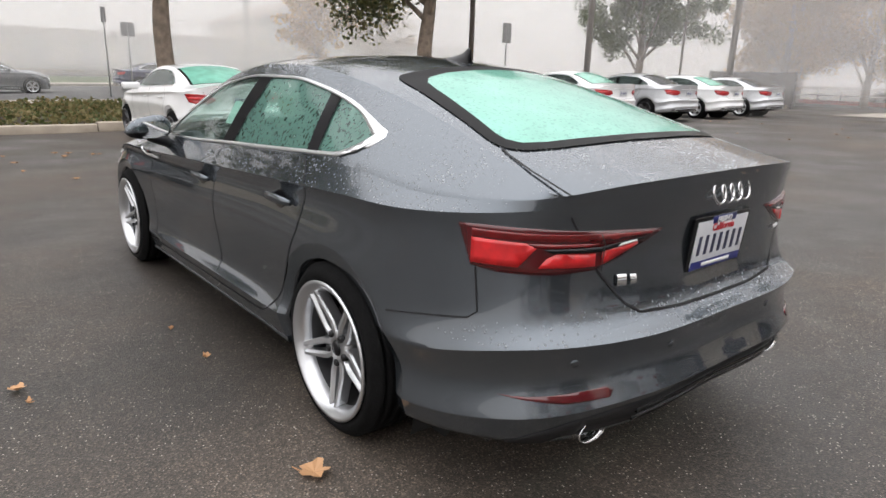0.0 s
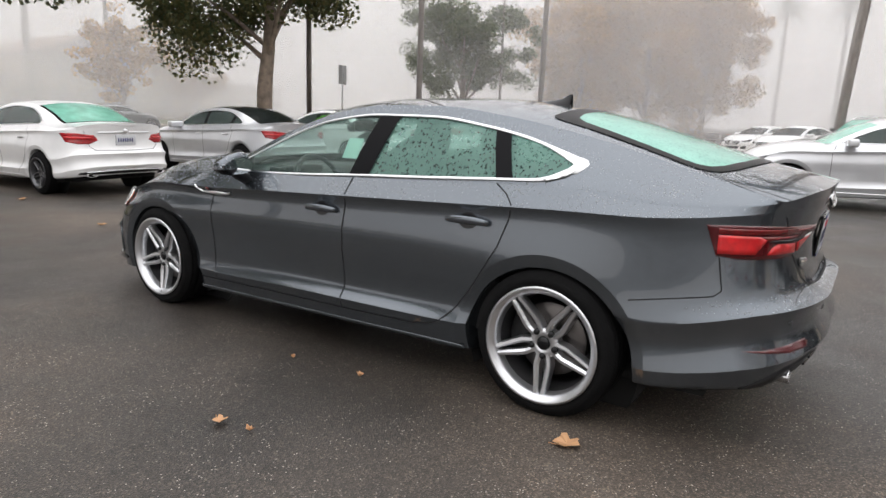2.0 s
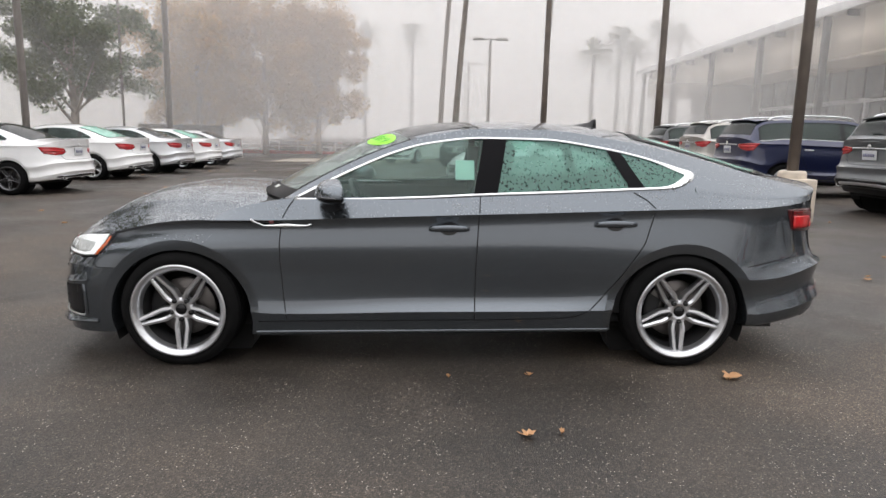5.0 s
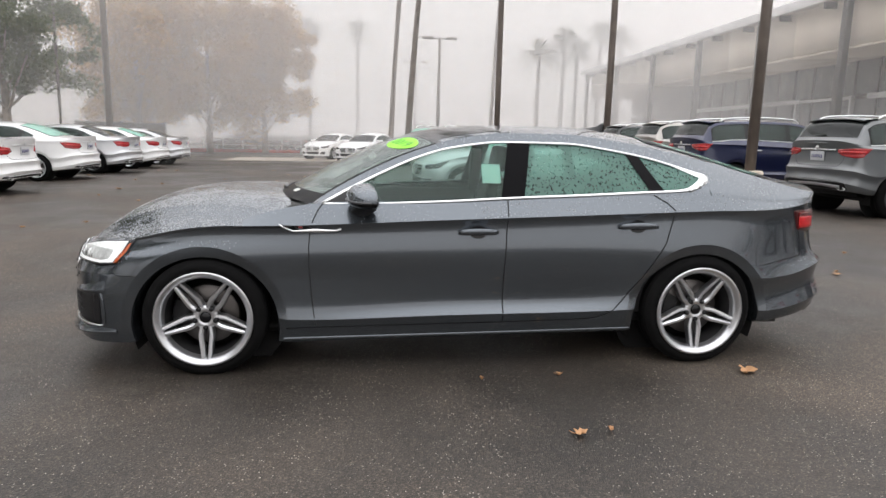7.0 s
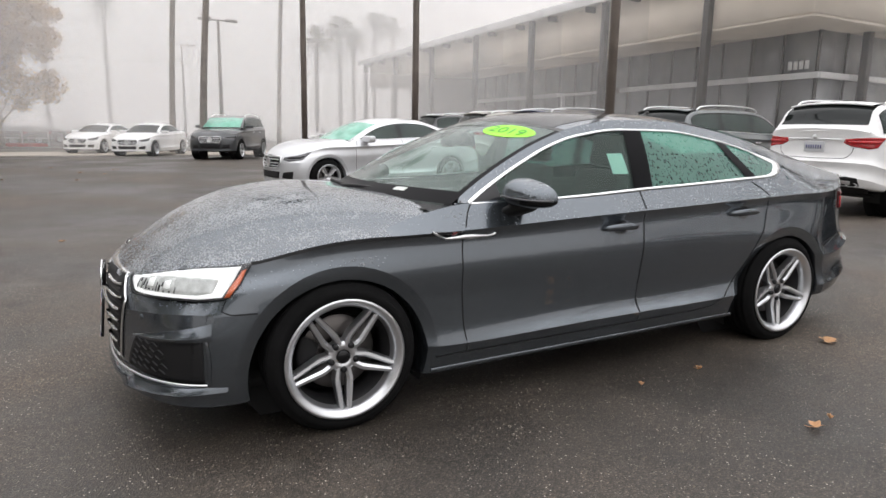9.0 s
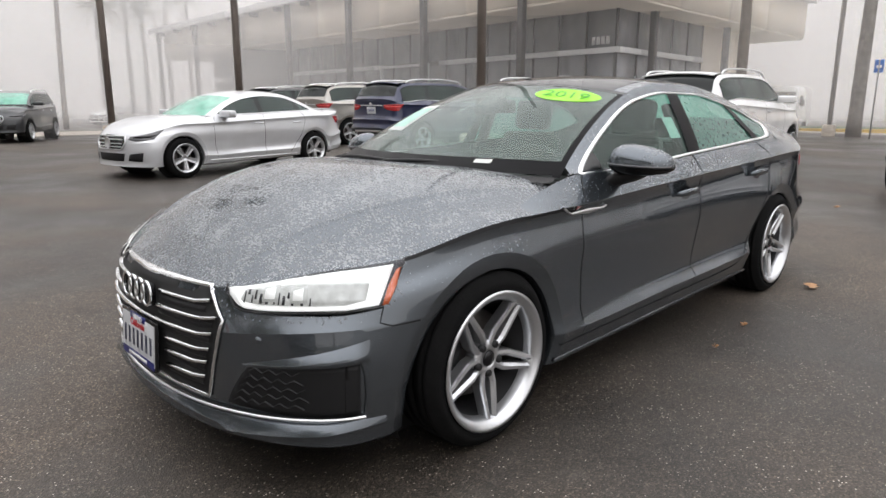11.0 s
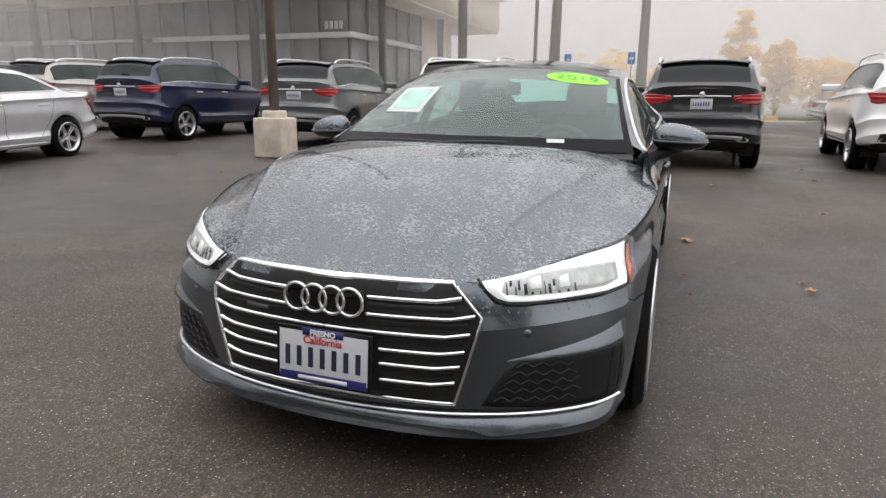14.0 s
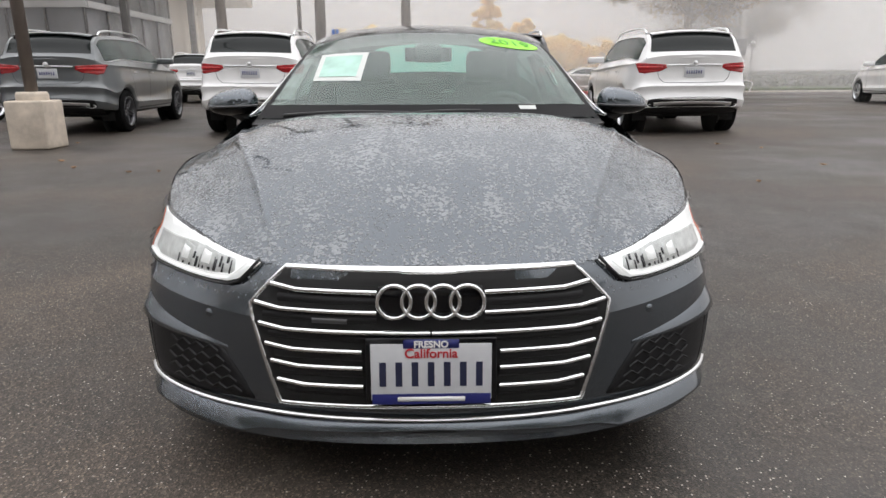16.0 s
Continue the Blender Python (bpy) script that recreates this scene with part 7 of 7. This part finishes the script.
def palm(x, y, h, r, seed, label, crown=True, lean=(0, 0), group="palms"):
    rng = np.random.default_rng(seed)
    root = empty("palm_tree", Matrix.Translation((x, y, slope(x, y) - .03)))
    tagged(root, label, "palm tree", group)
    path = [(lean[0] * t ** 1.4, lean[1] * t ** 1.4, h * t) for t in np.linspace(0, 1, 15)]
    part("trunk", tube(path, [r * (1.35 - .5 * t ** .4 + .05 * math.sin(9 * t + seed)) for t in np.linspace(0, 1, 15)], 12), PALM_BARK, root, "slender ringed palm trunk")
    tipv = Vector(path[-1])
    b = bmesh.new()
    for k in range(9 if not crown else 14):     # old leaf stubs on the trunk
        t = .25 + .7 * rng.random()
        a = rng.random() * 6.28
        q = Vector((lean[0] * t ** 1.4 + math.cos(a) * r, lean[1] * t ** 1.4 + math.sin(a) * r, h * t))
        tube([q, q + Vector((math.cos(a) * .12, math.sin(a) * .12, .06))], [.035, .01], 5, b)
    ob = part("stub_fringe", b, PALM_BARK, root)
    ob["kind"] = "stuff"
    if crown:
        vs, fs = [], []
        for k in range(70):
            a = rng.random() * 6.283
            el = rng.random() * 2.1 - .6
            ln = 1.9 + .7 * rng.random()
            d = Vector((math.cos(a) * math.cos(el), math.sin(a) * math.cos(el), math.sin(el)))
            s = d.cross(Vector((0, 0, 1))).normalized()
            stem = [tipv + d * ln * t + Vector((0, 0, -.42 * ln * t * t)) for t in np.linspace(0, 1, 7)]
            for i in range(1, 7):
                for sg in (-1, 1):
                    for j in range(2):
                        p0 = stem[i].lerp(stem[i - 1], j * .5)
                        p1 = p0 + (s * sg * .34 + d * .30 + Vector((0, 0, -.12))) * (1.1 - .1 * i)
                        w = d * .09
                        n0 = len(vs)
                        vs += [tuple(p0 - w), tuple(p0 + w), tuple(p1)]
                        fs.append((n0, n0 + 1, n0 + 2))
        me = bpy.data.meshes.new("fronds")
        me.from_pydata(vs, [], fs)
        part("crown", None, FROND, root, smooth=False, mesh=me)


palm(-1.1, -24.5, 16, .12, 1, "tall leaning palm trunk by the parked cars", True, (-1.2, .8))
palm(-.6, -32.6, 16, .13, 2, "tall leaning palm trunk by the parked cars", True, (-.9, .6))
palm(-7.4, -38.5, 17, .12, 3, "tall slender palm on the lot", True, (-.7, .2))
for k, (x, y, h) in enumerate(((-15.3, -57, 9.4), (-18.6, -60, 11.1), (-20.0, -60, 9.9), (-23.4, -63, 12.4), (-26.8, -66, 12.5))):
    palm(x, y, h, .2, 10 + k, "fan palm in the fog behind the building")
palm(8.0, -78, 14.2, .22, 20, "fan palm far off in the fog")
palm(2.1, -76, 13.8, .22, 21, "fan palm far off in the fog")
palm(-26.4, -9.1, 14, .2, 30, "shaggy palm beside the building", True, (.5, 0))
palm(-29.0, -5.2, 14, .23, 31, "shaggy palm in the kerbed island", True, (.7, .3))
palm(-31.0, -1.1, 14, .23, 32, "shaggy palm in the kerbed island", True, (.3, 0))

# planter with ground cover behind a kerb
KERB = principled("tan_kerb", (.42, .36, .29), .85, bump=.3, scale=70, vary=.15, vscale=3)
SIDEWALK = principled("pale_pavement", (.36, .32, .27), .85, bump=.3, scale=60, vary=.12, vscale=1)
SOIL = principled("planter_soil", (.07, .055, .035), .95, bump=.5, scale=30, vary=.3)
ROADM = principled("street_asphalt", (.09, .088, .085), .85, bump=.3, scale=120, vary=.15)
LAWN = principled("lawn", (.06, .085, .025), .95, bump=.6, scale=60, vary=.3)
RED_KERB = principled("red_kerb_paint", (.42, .05, .04), .6, vary=.2)
YELLOW_KERB = principled("yellow_kerb_paint", (.55, .36, .06), .6, vary=.2)


def strip_ground(name, label, x0, x1, y0, y1, mat, up, category, nx=2, ny=24):
    xs, ys = np.linspace(x0, x1, nx), np.linspace(y0, y1, ny)
    b = grid(np.array([[(x, y, slope(x, y) + up) for y in ys] for x in xs]))
    ext = bmesh.ops.extrude_edge_only(b, edges=[e for e in b.edges if len(e.link_faces) == 1])["geom"]
    for v in ext:
        if isinstance(v, bmesh.types.BMVert):
            v.co.z -= up + .05
    ob = part(name, outward(b), mat, smooth=False)
    return tagged(ob, label, category, kind="structure")


kerb = empty("kerb")
tagged(kerb, "tan concrete kerb along the planter", "kerb", kind="structure")
for y in np.arange(-34, 18, 3.0):
    b = box(12.35, 12.6, y + .01, y + 2.99, slope(12, y) - .1, slope(12, y) + .16, .02)
    part("kerb_stone", b, KERB, kerb)
strip_ground("planter_bed", "soil bed under the ground cover", 12.6, 19.5, -34, 18, SOIL, .12, "bed")
strip_ground("pavement", "pale pavement beyond the planter", 21, 23.5, -60, 40, SIDEWALK, .12, "pavement")
strip_ground("road", "grey street beyond the planter", 24, 40, -120, 80, ROADM, .02, "road")
strip_ground("far_pavement", "pale pavement across the street", 40.3, 43, -120, 80, SIDEWALK, .14, "pavement")
strip_ground("lawn", "green lawn across the street", 43, 60, -120, 80, LAWN, .12, "lawn")
strip_ground("concrete_apron", "pale concrete apron at the end of the lot", -60, 8, -34, -28.5, SIDEWALK, .012, "pavement", 30, 3)
strip_ground("lane_apron", "pale damp concrete across the lane", -40, -33, -30, 40, SIDEWALK, .012, "pavement", 3, 20)
b = box(6, 18, -47.2, -46.9, -.1, .32, .02)
tagged(part("red_kerb", b, RED_KERB), "red-painted kerb at the end of the row", "kerb", kind="structure")
b = box(-38.5, -30, 8.4, 8.7, .0, .32, .02)
tagged(part("red_kerb_end", b, RED_KERB), "short red-painted kerb", "kerb", kind="structure")
b = box(-36.4, -36.1, -14, 6, .1, .42, .02)
tagged(part("yellow_kerb", b, YELLOW_KERB), "yellow-painted kerb of the far island", "kerb", kind="structure")
strip_ground("far_island", "grass island behind the yellow kerb", -44, -36.4, -14, 40, LAWN, .14, "lawn")

rng = np.random.default_rng(5)
n = 52000
px, py = rng.uniform(12.7, 19.4, n), rng.uniform(-34, 18, n)
hump = .38 * np.clip(np.minimum(px - 12.6, 19.6 - px) / .9, .15, 1) * (.65 + .35 * np.sin(px * 1.9) * np.sin(py * 1.3))
cz = -.012 * np.minimum(px, 12) + np.where(py > 0, .005 * np.minimum(py, 6), -.014 * np.maximum(py, -14)) + .12 + hump * rng.random(n) ** .5
v, f = leaf_cloud(rng, np.stack([px, py, cz], 1), np.full(n, .05), n, .105)
ob = part("ground_cover", None, IVY, smooth=False, mesh=leaf_mesh(v, f))
tagged(ob, "low green and brown ground cover in the planter", "ground cover", kind="stuff")

# low fence by the red kerb
fence = empty("railing", Matrix.Translation((6, -48, .05)))
tagged(fence, "low white railing behind the red kerb", "railing")
for k in range(9):
    part("railing_post", box(k * 1.5 - .05, k * 1.5 + .05, -.05, .05, 0, 1.1, .01), WHITE_BAND, fence)
for z in (.55, 1.05):
    part("rail", box(0, 12, -.03, .03, z, z + .08, .01), WHITE_BAND, fence)
wall = empty("dark_screen", Matrix.Translation((13.5, -33.5, .05)))
tagged(wall, "low dark screen wall behind the sedans", "wall")
part("screen_panel", box(-1.6, 3.2, -.08, .08, .2, 1.85, .02), BRONZE, wall)
for k in (-1.5, .8, 3.1):
    part("screen_post", box(k - .06, k + .06, -.1, .1, 0, 1.9, .01), BRONZE, wall)


# ---------------------------------------------------------------- houses across the street, the van
HOUSE = principled("cream_stucco", (.52, .45, .36), .85, bump=.2, scale=40, vary=.08, vscale=.5)
ROOF_TILE = principled("clay_roof", (.26, .18, .14), .8, bump=.4, scale=20, vary=.2)
HOUSE_GLASS = principled("house_window", (.16, .18, .19), .15)


def house(x, y, w, d, h, label, gable=True, windows=4):
    root = empty("house", Matrix.Translation((x, y, .1)))
    tagged(root, label, "house", "houses across the street")
    part("wall", box(0, d, -w / 2, w / 2, 0, h), HOUSE, root)
    b = bmesh.new()
    e = .6
    if gable:
        ps = [(-e, -w / 2 - e, h), (-e, w / 2 + e, h), (-e, 0, h + w * .22), (d + e, -w / 2 - e, h), (d + e, w / 2 + e, h), (d + e, 0, h + w * .22)]
        vs = [b.verts.new(p) for p in ps]
        for q in ((0, 1, 2), (3, 5, 4), (0, 2, 5, 3), (1, 4, 5, 2), (0, 3, 4, 1)):
            b.faces.new([vs[i] for i in q])
    else:
        box(-e, d + e, -w / 2 - e, w / 2 + e, h, h + .5, .05, b)
    part("roof", outward(b), ROOF_TILE, root, smooth=False)
    for k in range(windows):
        yy = -w / 2 + (k + .5) * w / windows
        win = part("window", box(-.06, .0, yy - .8, yy + .8, .9, 2.9, .02), WHITE_BAND, root)
        part("pane", box(-.09, -.06, yy - .7, yy - .05, 1.0, 2.8), HOUSE_GLASS, win)
        part("pane", box(-.09, -.06, yy + .05, yy + .7, 1.0, 2.8), HOUSE_GLASS, win)
        if h > 5:
            win = part("window", box(-.06, .0, yy - .6, yy + .6, 3.9, 5.1, .02), WHITE_BAND, root)
            part("pane", box(-.09, -.06, yy - .5, yy + .5, 4.0, 5.0), HOUSE_GLASS, win)


house(66, -33, 11, 14, 6.2, "two-storey cream house with a gable and arched windows", True, 3)
house(68, -50, 20, 14, 4.2, "long low cream house with a tiled roof", False, 5)
house(66, -15, 20, 14, 3.6, "long low cream house with a tiled roof", False, 5)
house(52, 2.0, 9, 12, 5.4, "cream house with a gabled end", True, 2)


def van(x, y, heading):
    root = empty("white_van", car_pose(x, y, heading))
    tagged(root, "white delivery van facing the lot in the fog", "van")
    rows = []
    for xx, hw, z0, z1 in ((-2.9, .90, .5, 2.45), (-2.7, .98, .42, 2.6), (0, 1.0, .42, 2.62), (1.3, .98, .42, 2.55), (1.75, .95, .42, 1.95), (2.1, .93, .42, 1.45), (2.65, .88, .42, 1.25), (2.9, .78, .5, 1.05)):
        sec = [(1, 0), (1, .55), (.96, .85), (.82, .98), (.4, 1.0)]
        rows.append([(xx, hw * a, z0 + (z1 - z0) * t) for a, t in sec] + [(xx, -hw * a, z0 + (z1 - z0) * t) for a, t in sec[::-1]])
    b = grid(np.array(rows))
    for r in (rows[0], rows[-1]):
        b.faces.new([b.verts.new(q) for q in r])
    weld(b, .001)
    bvh = BVHTree.FromBMesh(b)
    part("body", outward(b), WHITE, root)
    front = onto(bvh, "x", 5.0)
    part("windscreen", panel(front, [(-.74, 1.52), (.74, 1.52), (.68, 2.2), (-.68, 2.2)], .01, .02, .2), DARK_GLASS, root)
    part("grille", panel(front, [(-.62, .82), (.62, .82), (.66, 1.12), (-.66, 1.12)], .012, .02, .2), BLACK, root)
    part("bumper", panel(front, [(-.78, .5), (.78, .5), (.78, .74), (-.78, .74)], .012, .02, .2), BLACK, root)
    for s in (1, -1):
        part("headlight", panel(front, [(s * .68, .92), (s * .84, .92), (s * .84, 1.2), (s * .68, 1.16)], .014, .02, .1), LAMP_SILVER, root)
        part("side_window", box(.95, 1.65, s * .985 - .01, s * .985 + .01, 1.45, 2.0, .01), DARK_GLASS, root)
        part("door_mirror", box(1.55, 1.68, s * 1.12 - .1, s * 1.12 + .1, 1.35, 1.75, .04), BLACK, root)
        for ax in (1.85, -1.75):
            wheel(root, ax, s * .86, .35, .22, .22, "five", 32)


van(-41.5, -12.0, 8)


def gate_post(x, y):
    root = empty("gate_post", Matrix.Translation((x, y, slope(x, y))))
    tagged(root, "dark control box on a grey post with a red foot", "gate post")
    part("foot", box(-.16, .16, -.16, .16, 0, .75, .03), RED_KERB, root, "red-painted foot")
    part("post", box(-.10, .10, -.10, .10, .75, 2.2, .02), SIGN_GREY, root)
    part("control_box", box(-.18, .18, -.28, .28, 2.0, 2.9, .04), SIGN_GREY, root)
    part("guard_rail", tube(smooth_path([(0, -.8, .05), (0, -.8, .6), (0, .8, .6), (0, .8, .05)], 5), .035, 8), WHITE_BAND, root)


gate_post(-33.5, 17.6)
hedge_rng = np.random.default_rng(71)
count = 9000
hy = hedge_rng.uniform(9, 44, count)
hx = -45.5 + hedge_rng.normal(0, .45, count)
v, f = leaf_cloud(hedge_rng, np.stack([hx, hy, .25 + 1.15 * hedge_rng.random(count) ** .7], 1), np.full(count, .12), count, .24)
tagged(part("hedge", None, OLIVE, smooth=False, mesh=leaf_mesh(v, f)), "low clipped hedge behind the lane in the fog", "hedge", kind="stuff")
vehicle("sedan", "beige_sedan", "pale beige sedan standing across the lane in the fog", "", CHAMPAGNE, -33.5, 9.4, 86)

# ---------------------------------------------------------------- fallen leaves and grit
DRY = leaf_material("dry_leaves", (.30, .13, .05), (.52, .30, .15), .1)
rng = np.random.default_rng(9)


def fallen_leaf(x, y, size, seed):
    r = np.random.default_rng(seed)
    b = bmesh.new()
    pts = []
    for k in range(15):
        a = k / 15 * 2 * math.pi
        rad = size * (.55 + .45 * abs(math.cos(2.5 * a + .3))) * (.85 + .3 * r.random())
        pts.append((math.cos(a) * rad, math.sin(a) * rad, .006 + .018 * r.random() * (rad / size) + .010))
    c = b.verts.new((0, 0, .008))
    vs = [b.verts.new(q) for q in pts]
    for i in range(15):
        b.faces.new((c, vs[i], vs[(i + 1) % 15]))
    tube([(0, 0, .008), (-size * .9, size * .3, .014), (-size * 1.3, size * .6, .02)], .002, 4, b)
    ob = part("fallen_leaf", b, DRY, smooth=False)
    ob.matrix_world = Matrix.Translation((x, y, slope(x, y))) @ Matrix.Rotation(r.random() * 6.28, 4, "Z")
    tagged(ob, "dry orange-brown leaf lying on the asphalt", "leaf", "fallen leaves")


for k, (x, y, s) in enumerate(((-1.64, 1.10, .055), (-.41, 1.81, .035), (-.56, 1.785, .016), (-.087, 1.11, .014), (-.53, 1.077, .02))):
    fallen_leaf(x, y, s, k)
for k in range(34):
    fallen_leaf(rng.uniform(4.5, 9), rng.uniform(-1, 3.2), rng.uniform(.03, .06), 100 + k)
for k in range(26):
    fallen_leaf(rng.uniform(2, 9), rng.uniform(-20, -3), rng.uniform(.025, .055), 200 + k)
for k in range(22):
    fallen_leaf(rng.uniform(-8, -2.5), rng.uniform(-6, 5), rng.uniform(.02, .045), 300 + k)


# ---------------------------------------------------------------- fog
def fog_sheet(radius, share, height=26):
    """Stand-in for morning fog: a curved translucent sheet far round the lot, thinning upwards and at the ground."""
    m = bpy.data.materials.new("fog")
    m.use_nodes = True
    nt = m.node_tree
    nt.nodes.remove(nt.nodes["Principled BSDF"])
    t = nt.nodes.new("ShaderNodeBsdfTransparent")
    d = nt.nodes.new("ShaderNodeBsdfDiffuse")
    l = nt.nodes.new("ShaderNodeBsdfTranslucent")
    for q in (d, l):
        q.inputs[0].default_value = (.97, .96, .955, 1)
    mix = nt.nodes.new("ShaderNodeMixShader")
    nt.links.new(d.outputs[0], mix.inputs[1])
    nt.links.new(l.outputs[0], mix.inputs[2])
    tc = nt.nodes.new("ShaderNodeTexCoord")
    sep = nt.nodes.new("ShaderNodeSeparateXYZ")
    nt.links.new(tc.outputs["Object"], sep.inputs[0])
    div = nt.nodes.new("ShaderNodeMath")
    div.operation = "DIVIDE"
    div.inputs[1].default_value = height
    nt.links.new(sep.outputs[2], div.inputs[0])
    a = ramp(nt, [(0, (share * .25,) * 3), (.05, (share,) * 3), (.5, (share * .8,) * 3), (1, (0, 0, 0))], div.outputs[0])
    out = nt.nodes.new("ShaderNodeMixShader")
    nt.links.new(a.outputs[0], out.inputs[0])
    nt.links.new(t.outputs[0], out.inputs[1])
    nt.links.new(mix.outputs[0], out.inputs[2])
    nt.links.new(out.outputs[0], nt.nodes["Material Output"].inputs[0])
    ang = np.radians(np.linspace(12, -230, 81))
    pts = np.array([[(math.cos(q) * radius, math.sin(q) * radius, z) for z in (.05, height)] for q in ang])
    ob = part("haze_sheet", grid(pts), m)
    tagged(ob, "translucent sheet standing in for thin grey morning fog round the lot", "fog", kind="structure")


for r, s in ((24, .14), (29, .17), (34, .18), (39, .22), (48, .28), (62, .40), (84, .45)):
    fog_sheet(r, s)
